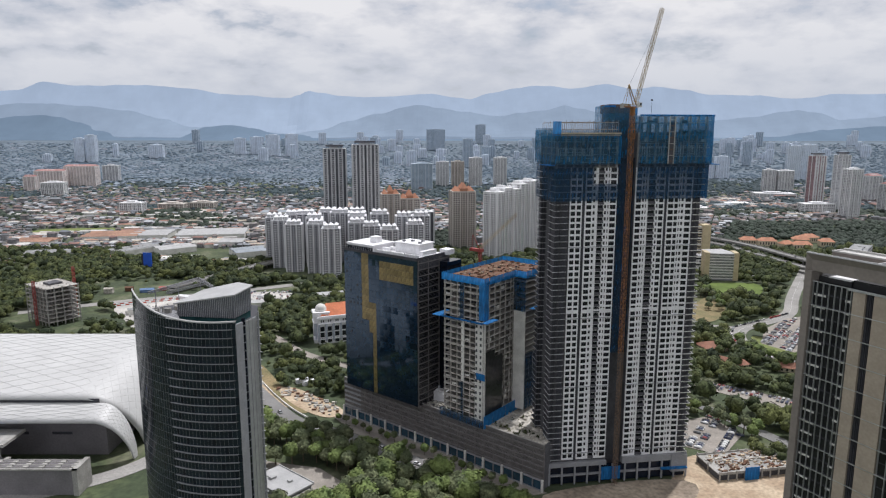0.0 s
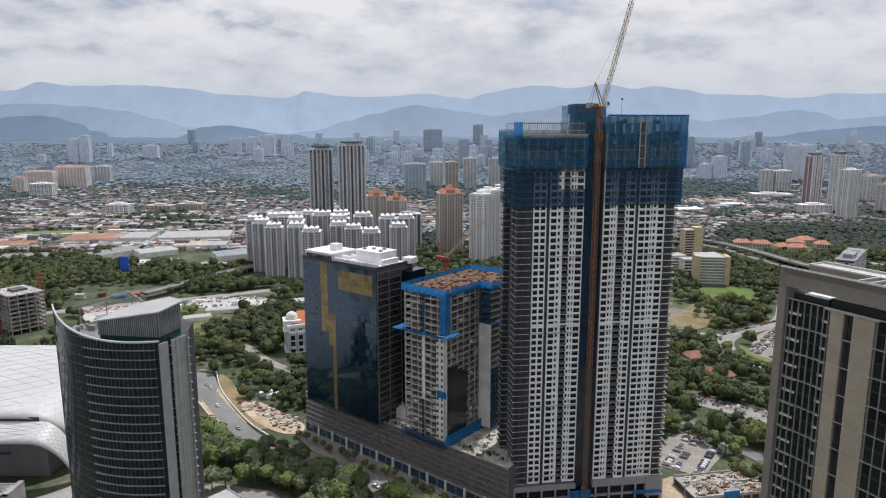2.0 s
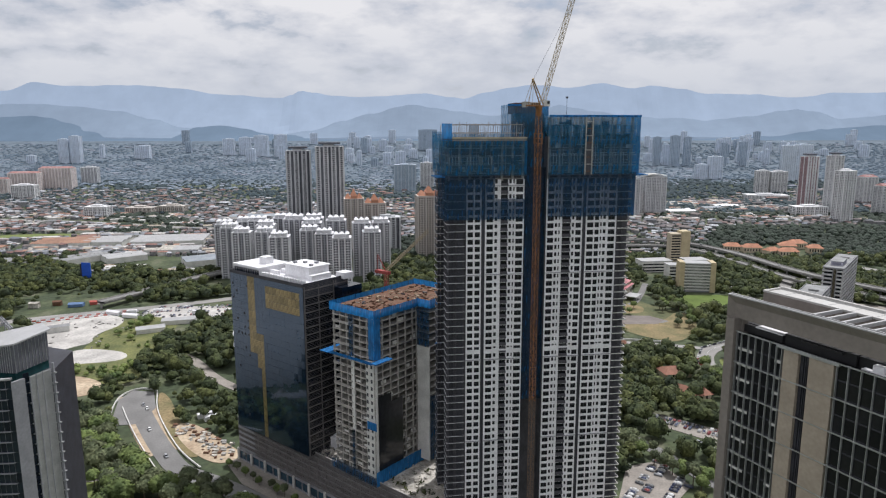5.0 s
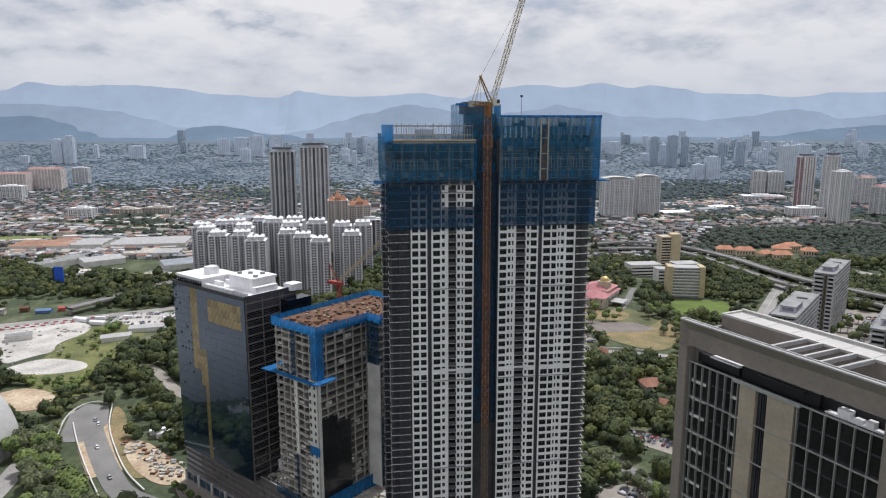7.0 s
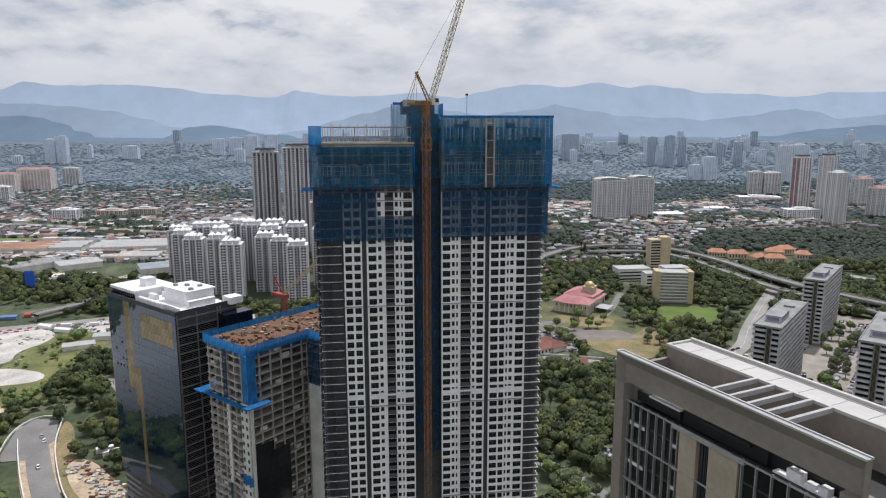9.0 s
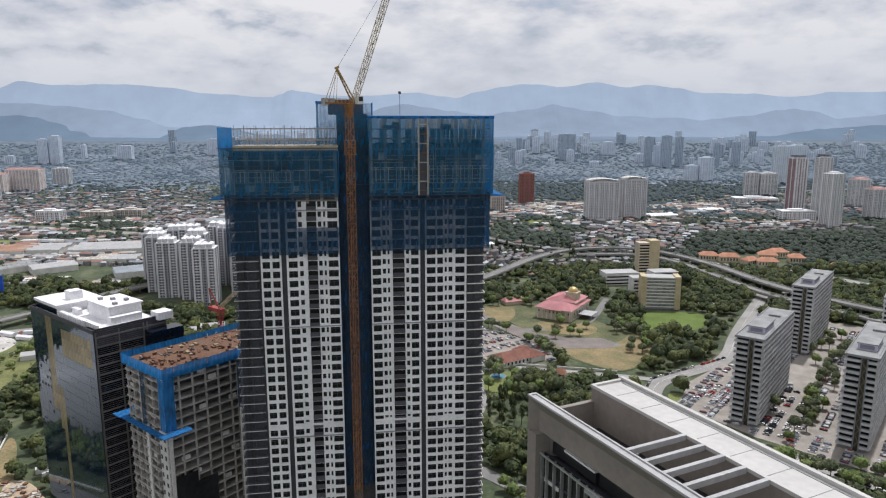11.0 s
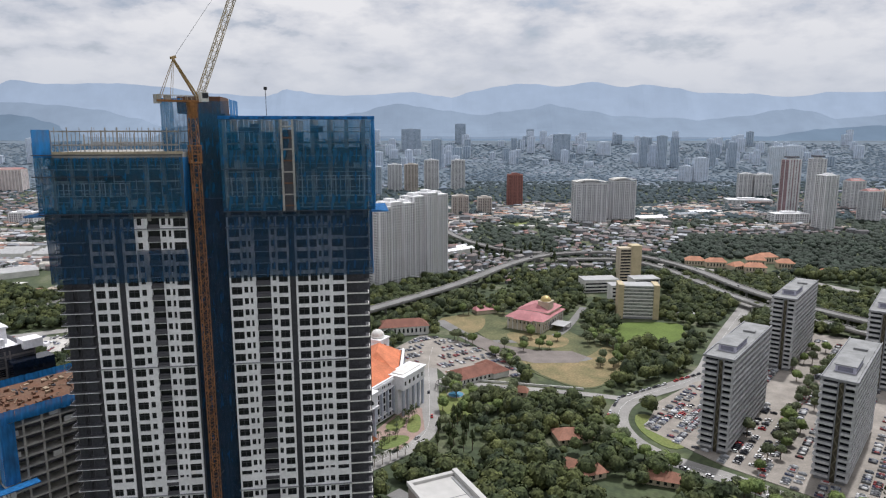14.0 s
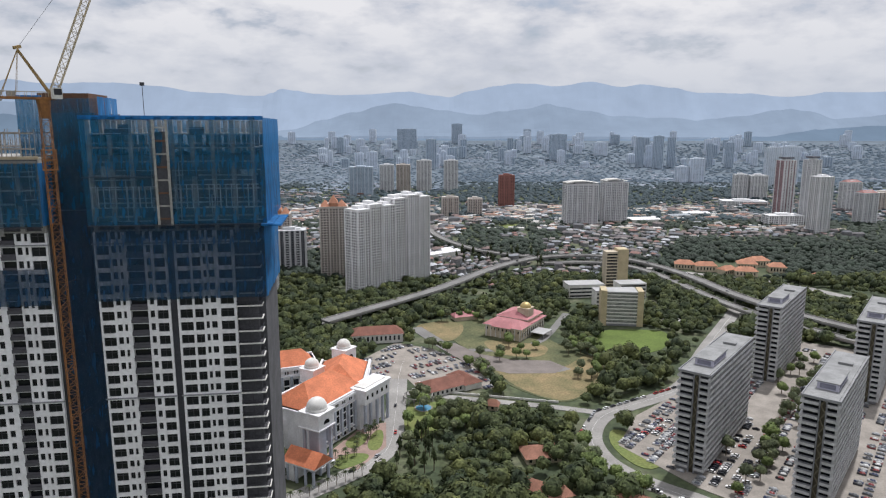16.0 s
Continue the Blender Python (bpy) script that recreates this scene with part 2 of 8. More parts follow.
# paler and bluer still, a thicker haze in the colour
HAZELEAF = mat("pale_hazy_foliage", (0.097, 0.137, 0.180), 0.9, 0.12, 0.01, 0.2, island=0.05)
for m in (LEAF, LEAF2, LEAF3, LEAF4, FARLEAF, MIDLEAF):
    for nd in m.node_tree.nodes:
        if nd.bl_idname == "ShaderNodeBump":
            nd.inputs["Distance"].default_value = 0.7
WHITELINE = mat("road_marking", (0.7, 0.7, 0.68), 0.8, 0.1)
BARRIERRED = mat("red_barrier", (0.45, 0.10, 0.08), 0.7, 0.15)
BILLBLUE = mat("blue_board", (0.02, 0.10, 0.55), 0.6, 0.1)
WATERBLUE = mat("pool_water", (0.10, 0.28, 0.42), 0.1, 0.1)
RUBBER = mat("black_rubber", (0.02, 0.02, 0.02), 0.8, 0.1)
BLACK = mat("black_cladding", (0.018, 0.018, 0.02), 0.5, 0.2, 0.3, 2.0)

# ---- mesh helpers ----
class Shape:
    """Collects faces of one mesh."""

    def __init__(self):
        self.v, self.f, self.m = [], [], []

    def face(self, pts, mi=0):
        k = len(self.v)
        self.v.extend(pts)
        self.f.append(tuple(range(k, k + len(pts))))
        self.m.append(mi)

    def box(self, x0, y0, z0, x1, y1, z1, mi=0):
        k = len(self.v)
        self.v += [(x0, y0, z0), (x1, y0, z0), (x1, y1, z0), (x0, y1, z0), (x0, y0, z1), (x1, y0, z1), (x1, y1, z1), (x0, y1, z1)]
        self.f += [(k, k + 3, k + 2, k + 1), (k + 4, k + 5, k + 6, k + 7), (k, k + 1, k + 5, k + 4), (k + 1, k + 2, k + 6, k + 5), (k + 2, k + 3, k + 7, k + 6), (k + 3, k, k + 4, k + 7)]
        self.m += [mi] * 6
        return self

    def prism(self, poly, z0, z1, mi=0, top=None):
        """poly: counter-clockwise outline; z1 may be a function of x, y."""
        k, n = len(self.v), len(poly)
        high = z1 if callable(z1) else (lambda x, y: z1)
        self.v += [(x, y, z0) for x, y in poly] + [(x, y, high(x, y)) for x, y in poly]
        for i in range(n):
            j = (i + 1) % n
            self.f.append((k + i, k + j, k + n + j, k + n + i))
            self.m.append(mi)
        self.f += [tuple(k + n - 1 - i for i in range(n)), tuple(k + n + i for i in range(n))]
        self.m += [mi, mi if top is None else top]
        return self

    def bar(self, a, b, r, mi=0):
        """A square bar from a to b."""
        a, b = Vector(a), Vector(b)
        d = (b - a).normalized()
        s = d.cross(Vector((0, 0, 1)) if abs(d.z) < 0.9 else Vector((1, 0, 0))).normalized() * r
        t = d.cross(s).normalized() * r
        k = len(self.v)
        self.v += [tuple(p + q) for p in (a, b) for q in (-s - t, s - t, s + t, -s + t)]
        self.f += [(k, k + 1, k + 5, k + 4), (k + 1, k + 2, k + 6, k + 5), (k + 2, k + 3, k + 7, k + 6), (k + 3, k, k + 4, k + 7), (k + 3, k + 2, k + 1, k), (k + 4, k + 5, k + 6, k + 7)]
        self.m += [mi] * 6
        return self

    def gable(self, x0, y0, x1, y1, z0, z1, mi=0, hip=0.0):
        """A pitched roof with its ridge along x, over the rectangle."""
        ym, k = (y0 + y1) / 2, len(self.v)
        self.v += [(x0, y0, z0), (x1, y0, z0), (x1, y1, z0), (x0, y1, z0), (x0 + hip, ym, z1), (x1 - hip, ym, z1)]
        self.f += [(k, k + 1, k + 5, k + 4), (k + 2, k + 3, k + 4, k + 5), (k + 3, k, k + 4), (k + 1, k + 2, k + 5), (k + 3, k + 2, k + 1, k)]
        self.m += [mi] * 5
        return self

    def dome(self, x, y, z, r, h=None, mi=0, seg=20, rings=7):
        h = h or r
        k = len(self.v)
        for i in range(rings):
            a = i / rings * math.pi / 2
            self.v += [(x + r * math.cos(a) * math.cos(2 * math.pi * j / seg), y + r * math.cos(a) * math.sin(2 * math.pi * j / seg), z + h * math.sin(a)) for j in range(seg)]
        self.v.append((x, y, z + h))
        for i in range(rings - 1):
            for j in range(seg):
                q = (j + 1) % seg
                self.f.append((k + i * seg + j, k + i * seg + q, k + (i + 1) * seg + q, k + (i + 1) * seg + j))
                self.m.append(mi)
        for j in range(seg):
            self.f.append((k + (rings - 1) * seg + j, k + (rings - 1) * seg + (j + 1) % seg, k + rings * seg))
            self.m.append(mi)
        return self

    def tube(self, x, y, z0, z1, r0, r1=None, mi=0, seg=10):
        r1 = r0 if r1 is None else r1
        k = len(self.v)
        for z, r in ((z0, r0), (z1, r1)):
            self.v += [(x + r * math.cos(2 * math.pi * j / seg), y + r * math.sin(2 * math.pi * j / seg), z) for j in range(seg)]
        for j in range(seg):
            q = (j + 1) % seg
            self.f.append((k + j, k + q, k + seg + q, k + seg + j))
            self.m.append(mi)
        self.f += [tuple(k + seg - 1 - j for j in range(seg)), tuple(k + seg + j for j in range(seg))]
        self.m += [mi, mi]
        return self

    def mesh(self, name, mats, smooth=False):
        me = bpy.data.meshes.new(name)
        me.from_pydata(self.v, [], self.f)
        for mt in mats if isinstance(mats, (list, tuple)) else [mats]:
            me.materials.append(mt)
        me.polygons.foreach_set("material_index", self.m)
        if smooth:
            me.polygons.foreach_set("use_smooth", [True] * len(self.f))
        me.update()
        return me


def thing(name, x, y, z=0.0, yaw=0.0, label="", category="", group="", kind=""):
    """An Empty at the base of a thing, which parents its parts."""
    ob = new(name)
    ob.empty_display_size = 1.0
    ob.matrix_basis = pose(x, y, z, 0, 0, yaw)
    return tagged(ob, label, category, group, kind)


def part(name, shape, mats, parent=None, label="", smooth=False, kind=""):
    me = shape.mesh(name, mats, smooth) if isinstance(shape, Shape) else shape
    ob = new(name, me)
    ob.parent = parent
    return tagged(ob, label, kind=kind)


def piece(name, me, parent, m):
    """One of many alike pieces, on shared mesh data."""
    ob = new(name, me)
    ob.parent = parent
    ob.matrix_basis = m
    return ob


def ribbon(name, pts, width, z, mats, parent=None, label="", category="", kind="structure", thick=0.25):
    """A road along a smoothed line."""
    pts = [Vector((*p, z) if len(p) == 2 else p) for p in pts]
    for _ in range(3):
        out = [pts[0]]
        for a, b in zip(pts, pts[1:]):
            out += [a * 0.75 + b * 0.25, a * 0.25 + b * 0.75]
        pts = out + [pts[-1]]
    s = Shape()
    left, right = [], []
    for i, p in enumerate(pts):
        d = (pts[min(i + 1, len(pts) - 1)] - pts[max(i - 1, 0)])
        d.z = 0
        d.normalize()
        n = Vector((-d.y, d.x, 0)) * width / 2
        left.append(p + n)
        right.append(p - n)
    low = Vector((0, 0, thick))
    for i in range(len(pts) - 1):
        a, b, c, d = right[i], right[i + 1], left[i + 1], left[i]
        s.face([tuple(q) for q in (a, b, c, d)])
        s.face([tuple(q) for q in (a - low, b - low, b, a)])
        s.face([tuple(q) for q in (d, c, c - low, d - low)])
        if thick > 1:
            s.face([tuple(q) for q in (d - low, c - low, b - low, a - low)])
    ob = part(name, s, mats, parent, "")
    return tagged(ob, label, category, "", kind)


def patch(name, poly, z, mats, label, category, kind="structure", thick=0.3):
    if category in ("field", "grass", "garden", "yard"):
        for _ in range(1 if name == "sports_field" else 2):
            poly = [q for (ax, ay), (bx, by) in zip(poly, poly[1:] + poly[:1]) for q in ((ax * 0.75 + bx * 0.25, ay * 0.75 + by * 0.25), (ax * 0.25 + bx * 0.75, ay * 0.25 + by * 0.75))]
    s = Shape()
    area = sum(a[0] * b[1] - b[0] * a[1] for a, b in zip(poly, poly[1:] + poly[:1]))
    s.prism(poly if area > 0 else poly[::-1], z - thick, z)
    return tagged(part(name, s, mats), label, category, "", kind)

# ---- ground and mountains ----
def ground_height(y):
    k = max(0.0, (y - 2000.0) / 2600.0)
    return 125.0 * min(k, 1.1) ** 2


def mat_ground():
    m = bpy.data.materials.new("town_ground")
    m.use_nodes = True
    n, l = m.node_tree.nodes, m.node_tree.links
    b = n["Principled BSDF"]
    tc = n.new("ShaderNodeTexCoord")
    outs = []
    for sc, det in ((0.006, 6.0), (0.03, 5.0), (0.25, 4.0)):
        nz = n.new("ShaderNodeTexNoise")
        nz.inputs["Scale"].default_value, nz.inputs["Detail"].default_value = sc, det
        l.new(tc.outputs["Object"], nz.inputs["Vector"])
        outs.append(nz.outputs[0])
    r1 = n.new("ShaderNodeValToRGB")
    e = r1.color_ramp.elements
    e[0].position, e[0].color = 0.44, (0.045, 0.062, 0.03, 1)
    e[1].position, e[1].color = 0.72, (0.15, 0.15, 0.10, 1)
    e.new(0.56).color = (0.07, 0.088, 0.04, 1)
    l.new(outs[1], r1.inputs[0])
    r2 = n.new("ShaderNodeMapRange")
    r2.inputs["From Min"].default_value, r2.inputs["From Max"].default_value = 0.3, 0.7
    r2.inputs["To Min"].default_value, r2.inputs["To Max"].default_value = 0.65, 1.3
    l.new(outs[2], r2.inputs[0])
    hsv = n.new("ShaderNodeHueSaturation")
    l.new(r1.outputs[0], hsv.inputs["Color"])
    l.new(r2.outputs[0], hsv.inputs["Value"])
    l.new(hsv.outputs[0], b.inputs["Base Color"])
    b.inputs["Roughness"].default_value = 0.95
    return m


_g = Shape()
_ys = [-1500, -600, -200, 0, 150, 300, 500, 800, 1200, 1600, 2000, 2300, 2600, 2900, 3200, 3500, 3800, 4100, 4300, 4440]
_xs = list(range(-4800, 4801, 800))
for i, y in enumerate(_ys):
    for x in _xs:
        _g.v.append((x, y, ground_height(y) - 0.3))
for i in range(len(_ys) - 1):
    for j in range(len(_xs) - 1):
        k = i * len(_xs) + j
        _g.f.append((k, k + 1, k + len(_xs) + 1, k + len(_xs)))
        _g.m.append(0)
# faces from y 2300 on get a paler floor with haze in its colour
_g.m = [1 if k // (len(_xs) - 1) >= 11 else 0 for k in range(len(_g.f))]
tagged(part("ground", _g, [mat_ground(), mat("hazy_valley_floor", (0.125, 0.163, 0.20), 0.95, 0.25, 0.008, 0.06)]), "flat green and grey valley floor reaching the hills", "ground", "", "structure")


def ridge(name, profile, y, base, colour, label, seed, rough=6.0):
    """A mountain chain: crest heights every so many metres of x, with spurs running down to its foot."""
    s = Shape()
    xs = [profile[0][0] + (profile[-1][0] - profile[0][0]) * i / 260 for i in range(261)]
    rows = 9
    for x in xs:
        for a, b in zip(profile, profile[1:]):
            if a[0] <= x <= b[0]:
                q = (x - a[0]) / (b[0] - a[0])
                q = q * q * (3 - 2 * q)
                h = a[1] + (b[1] - a[1]) * q
                break
        for r in range(rows):
            u = r / (rows - 1)
            n1 = noise.fractal(Vector((x * 0.006 + seed, u * 1.5, seed)), 1.0, 2.0, 5)
            z = base + (h - base) * (u ** 1.25) + n1 * rough * (0.3 + u) + (0 if r else -40)
            s.v.append((x, y + u * 260 + n1 * 25 * (1 - u), z))
    for i in range(260):
        for r in range(rows - 1):
            k = i * rows + r
            s.f.append((k, k + rows, k + rows + 1, k + 1))
            s.m.append(0)
    # blue haze is put into the colour, and a steady glow lifts it
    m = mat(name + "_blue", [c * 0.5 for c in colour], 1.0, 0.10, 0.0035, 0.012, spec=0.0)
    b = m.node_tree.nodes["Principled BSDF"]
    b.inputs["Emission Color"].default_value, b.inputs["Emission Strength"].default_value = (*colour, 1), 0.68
    return tagged(part(name, s, m), label, "mountains", "", "structure")


# crest heights by x, metres
RIDGE_Y = 4700.0
FAR_CREST = [(-4288, 423), (-3481, 430), (-3075, 460), (-2888, 519), (-2630, 491), (-2148, 498), (-1869, 474), (-1470, 423), (-1110, 402), (-1048, 426), (-975, 457), (-887, 441), (-747, 421), (-506, 413), (-85, 436), (95, 412), (195, 400),
             (335, 439), (535, 478), (655, 493), (775, 493), (936, 473), (1174, 504), (1396, 468), (1534, 492), (1736, 464), (1938, 436), (2259, 424), (2541, 404), (2858, 435), (3735, 449), (4536, 428)]
MID_CREST = [(-4178, 321), (-3233, 338), (-2995, 361), (-2760, 364), (-2527, 345), (-2216, 310), (-1985, 259), (-1752, 213), (-1518, 189), (-1046, 173), (-888, 196), (-650, 242), (-453, 292), (-296, 334), (-159, 349), (-22, 333), (134, 310),
             (408, 271), (544, 298), (720, 317), (856, 355), (954, 331), (1111, 304), (1308, 270), (1544, 262), (1897, 246), (2208, 268), (2400, 306), (2497, 317), (2635, 302), (2835, 252), (3028, 271), (3260, 289), (4430, 288)]
NEAR_CREST = [(-4071, 204), (-3146, 244), (-2914, 270), (-2761, 277), (-2629, 262), (-2519, 228), (-2360, 186), (-2163, 146), (-1779, 144), (-1622, 200), (-1468, 214), (-1317, 190), (-1128, 151), (-632, 135), (1660, 128), (2154, 153), (2608, 183), (3055, 204), (4317, 191)]
# each farther range gets a paler haze colour
ridge("mountain_range_far", FAR_CREST, 4700, 120, (0.35, 0.425, 0.53), "mountain range under thin cloud, tinted pale blue with haze", 3.0, 5)
ridge("mountain_range_mid", MID_CREST, 4560, 120, (0.245, 0.305, 0.385), "wooded hills before the mountains, tinted blue-grey with haze", 9.0, 6)
ridge("hill_range_near", NEAR_CREST, 4420, 100, (0.15, 0.205, 0.27), "low hills at the edge of town, tinted dark blue with haze", 15.0, 4)


# ---- main apartment tower under construction ----
FL = 2.95
TOWER = thing("apartment_tower", 66.8, 316.6, 0, 8.0, "unfinished white apartment tower with blue netting round its top", "high-rise building")
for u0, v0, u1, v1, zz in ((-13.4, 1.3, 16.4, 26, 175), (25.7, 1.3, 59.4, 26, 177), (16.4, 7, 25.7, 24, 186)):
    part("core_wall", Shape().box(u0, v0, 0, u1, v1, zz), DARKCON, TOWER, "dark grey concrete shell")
WIN_A = [(-6.2, -4.0), (-3.3, -1.2)]
WIN_B = [(1.4, 4.0), (4.6, 5.7), (7.0, 9.9), (10.3, 11.3), (11.9, 12.5), (13.1, 16.0)]
WIN_C = [(26.1, 28.7), (29.2, 30.2), (30.7, 31.3), (32.2, 35.8), (36.3, 37.2), (37.8, 40.1)]
WIN_D = [(42.6, 45.3), (45.8, 47.6), (48.1, 48.8), (49.3, 50.5), (51.4, 54.3)]
BALCONY_COLUMNS = {(7.0, 9.9), (32.2, 35.8)}
Z0 = 13.5
NFLOOR = 50
SOLID = 26  # the floor with a closed white band


def tower_window():
    """A window frame 1 m wide and high, scaled into its opening, and its dark glass."""
    xs, zs = (0, 0.06, 0.47, 0.53, 0.94, 1), (0, 0.05, 0.66, 0.71, 0.95, 1)
    s = Shape()
    for y in (0.26, 0.36):
        s.v += [(x, y, z) for z in zs for x in xs]
    for j in range(5):
        for i in range(5):
            k = j * 6 + i
            if i in (1, 3) and j in (1, 3):
                for a, b in ((k, k + 1), (k + 1, k + 7), (k + 7, k + 6), (k + 6, k)):
                    s.f.append((b, a, a + 36, b + 36))
                    s.m.append(0)
            else:
                s.f.append((k, k + 1, k + 7, k + 6))
                s.m.append(0)
    return s.mesh("window", CHAR), Shape().box(0.02, 0.37, 0.02, 0.98, 0.41, 0.98).mesh("pane", DKGLASS)


_win, _wpane = tower_window()
_rest = Shape()
for label, (u0, u1), cols in (("a", (-6.7, -0.7), WIN_A), ("b", (0.8, 16.4), WIN_B), ("c", (25.7, 40.6), WIN_C), ("d", (42.1, 54.9), WIN_D)):
    wall = Shape()
    for f in range(NFLOOR):
        z = Z0 + f * FL
        wall.box(u0, 0.0, z - 0.44, u1, 0.9, z + 0.50, 0)
        if f % 12 == 1:
            wall.box(u0 - 0.3, -0.4, z - 0.08, u1 + 0.3, -0.004, z + 0.14, 2)
        if f == SOLID:
            wall.box(u0, -0.05, z + 0.50, u1, 0.0, z + 1.3)
        edges = [u0] + [e for c in cols for e in c] + [u1]
        for a, b in zip(edges[::2], edges[1::2]):
            wall.box(a, 0.0, z + 0.50, b, 0.9, z + FL - 0.44)
        for c in cols:
            zz, hh = z + 0.50, FL - 0.94
            if f == SOLID:
                wall.box(c[0], 0.0, zz, c[1], 0.9, zz + 0.8)
                zz, hh = zz + 0.8, hh - 0.8
            if c[1] - c[0] < 1.3:
                # a small bathroom window in a closed strip
                wall.box(c[0], 0.0, zz, c[1], 0.9, zz + 0.42)
                zz, hh = zz + 0.42, hh - 0.42
            if c in BALCONY_COLUMNS:
                # a recessed service balcony with a low wall
                wall.box(c[0], 0.10, z + 0.2, c[1], 0.20, zz + 0.6, 3)
                wall.box(c[0], -0.3, z - 0.2, c[1], 0.0, z + 0.62, 3)
                _rest.box(c[0], 0.86, zz, c[1], 0.9, zz + hh, 1)
            elif f >= 34:
                wo = piece("window", _win, TOWER, Matrix.Translation((c[0], 0, zz)) @ Matrix.Diagonal((c[1] - c[0], 1, hh, 1)))
                piece("pane", _wpane, wo, Matrix.Identity(4))
            else:
                w = c[1] - c[0]
                _rest.box(c[0], 0.36, zz, c[1], 0.40, zz + hh, 1)
                _rest.box(c[0] + 0.47 * w, 0.28, zz, c[0] + 0.53 * w, 0.36, zz + hh, 0)
                _rest.box(c[0], 0.29, zz + 0.62 * hh, c[1], 0.355, zz + 0.68 * hh, 0)
    part("facade_wall", wall, [WHITE, GREYPAINT, GREYPAINT, mat("dark_taupe_parapet", (0.085, 0.083, 0.095), 0.8, 0.15, 0.2, 1.5)], TOWER, "white painted facade bay")
part("window_glazing", _rest, [CHAR, DKGLASS], TOWER, "", kind="stuff")
part("facade_joint", Shape().box(-0.7, 0.5, 12, 0.8, 1.3, 163).box(40.6, 0.5, 12, 42.1, 1.3, 163), CHAR, TOWER, "dark vertical service slot")

_bal = Shape()
_bal.box(0, 0, -0.10, 7.4, 8.0, 0.10, 2)
_bal.box(-0.1, -0.1, -0.12, 0.12, 8.0, 0.08, 0).box(0.12, -0.1, -0.12, 7.4, 0.1, 0.04, 0)
_bal.box(0.9, 1.0, 0.1, 2.9, 1.28, 2.35, 1).box(4.1, 1.0, 0.1, 6.6, 1.28, 2.35, 1)
for i in range(9):
    _bal.box(0.3 + i * 0.86, 0.05, 0.16, 0.36 + i * 0.86, 0.11, 1.15, 1)
    _bal.box(0.05, 0.4 + i * 0.9, 0.28, 0.11, 0.46 + i * 0.9, 1.15, 1)
_bal.box(0, 0.04, 1.12, 7.4, 0.12, 1.2, 1).box(0.04, 0.1, 1.12, 0.12, 8.0, 1.2, 1)
_bal.box(3.3, 1.5, 0.1, 3.5, 8.0, FL - 0.2, 2)
BAL = _bal.mesh("balcony", [mat("grey_slab_edge", (0.62, 0.62, 0.64), 0.85, 0.2, 0.3, 1.5), CHAR, DARKCON])
_bal = Shape()
_bal.box(0, 0, -0.10, 5.6, 4.0, 0.10, 2).box(0, -0.12, -0.12, 5.7, 0.1, 0.20, 0).box(5.5, 0.1, -0.12, 5.7, 3.0, 0.20, 0)
for i in range(7):
    _bal.box(0.3 + i * 0.85, 0.02, 0.20, 0.36 + i * 0.85, 0.08, 1.1, 1)
_bal.box(0, 0.0, 1.08, 5.6, 0.1, 1.16, 1).box(5.52, 0.1, 1.08, 5.6, 3.0, 1.16, 1).box(2.4, 1.2, 0.1, 2.6, 4.0, FL - 0.2, 2)
BAL2 = _bal.mesh("balcony", [OFFWHITE, CHAR, DARKCON])
for f in range(NFLOOR):
    z = Z0 + f * FL
    piece("balcony", BAL, TOWER, Matrix.Translation((-14.6, -0.5, z)))
    piece("balcony", BAL, TOWER, Matrix.Translation((-16.4, 15.5, z)) @ Matrix.Diagonal((0.45, 1, 1, 1)))
    piece("balcony", BAL2, TOWER, Matrix.Translation((54.9, -0.5, z)))
part("balcony_column", Shape().box(-10.9, 0.9, 12, -10.3, 1.5, 163).box(-14.3, 7.0, 12, -13.4, 8.0, 163).box(57.4, 0.9, 12, 58.0, 1.5, 163).box(59.4, 3.5, 12, 60.9, 27, 178), DARKCON, TOWER)
# base of the tower
_b = Shape()
_b.box(-14, -1.2, 9.6, 16.8, 1.3, 11.8, 0).box(25.3, -1.2, 9.6, 60.4, 1.3, 13.0, 0)
for i in range(12):
    u = -13.6 + i * 6.7
    _b.box(u, -1.3, 0, u + 0.8, -0.5, 9.8, 0)
_b.box(-14, -1.0, 4.6, 60.4, 0.2, 5.4, 0)
_b.box(52, -1.6, 3.2, 60.5, 1.3, 12.4, 0)
part("plinth", _b, [GREYPAINT], TOWER, "grey concrete base frame")
part("plinth_glazing", Shape().box(-13.8, 0.2, 0.2, 60.2, 0.6, 9.6), NAVYGLASS, TOWER, "dark blue shop glazing")
part("base_hoarding", Shape().box(14, -2.2, 2.0, 24, -1.9, 9.0), NETBRIGHT, TOWER, "bright blue site sheeting")
part("base_hoarding", Shape().box(46, -3.5, 5.6, 60, -1.3, 6.2), NETBRIGHT, TOWER, "bright blue site sheeting")


def net_panel_mesh(w, h, nx=6, nz=8, seed=0.0):
    s = Shape()
    for j in range(nz + 1):
        for i in range(nx + 1):
            x, z = w * i / nx, h * j / nz
            b = noise.noise(Vector((x * 0.5 + seed, z * 0.12, seed))) * 0.28
            sag = 0.1 * math.sin(math.pi * i / nx)
            s.v.append((x, b - sag, z + (0.22 * noise.noise(Vector((x + seed, 3, 0))) if j in (0, nz) else 0)))
    for j in range(nz):
        for i in range(nx):
            k = j * (nx + 1) + i
            s.f.append((k, k + 1, k + nx + 2, k + nx + 1))
            s.m.append(0)
    return s


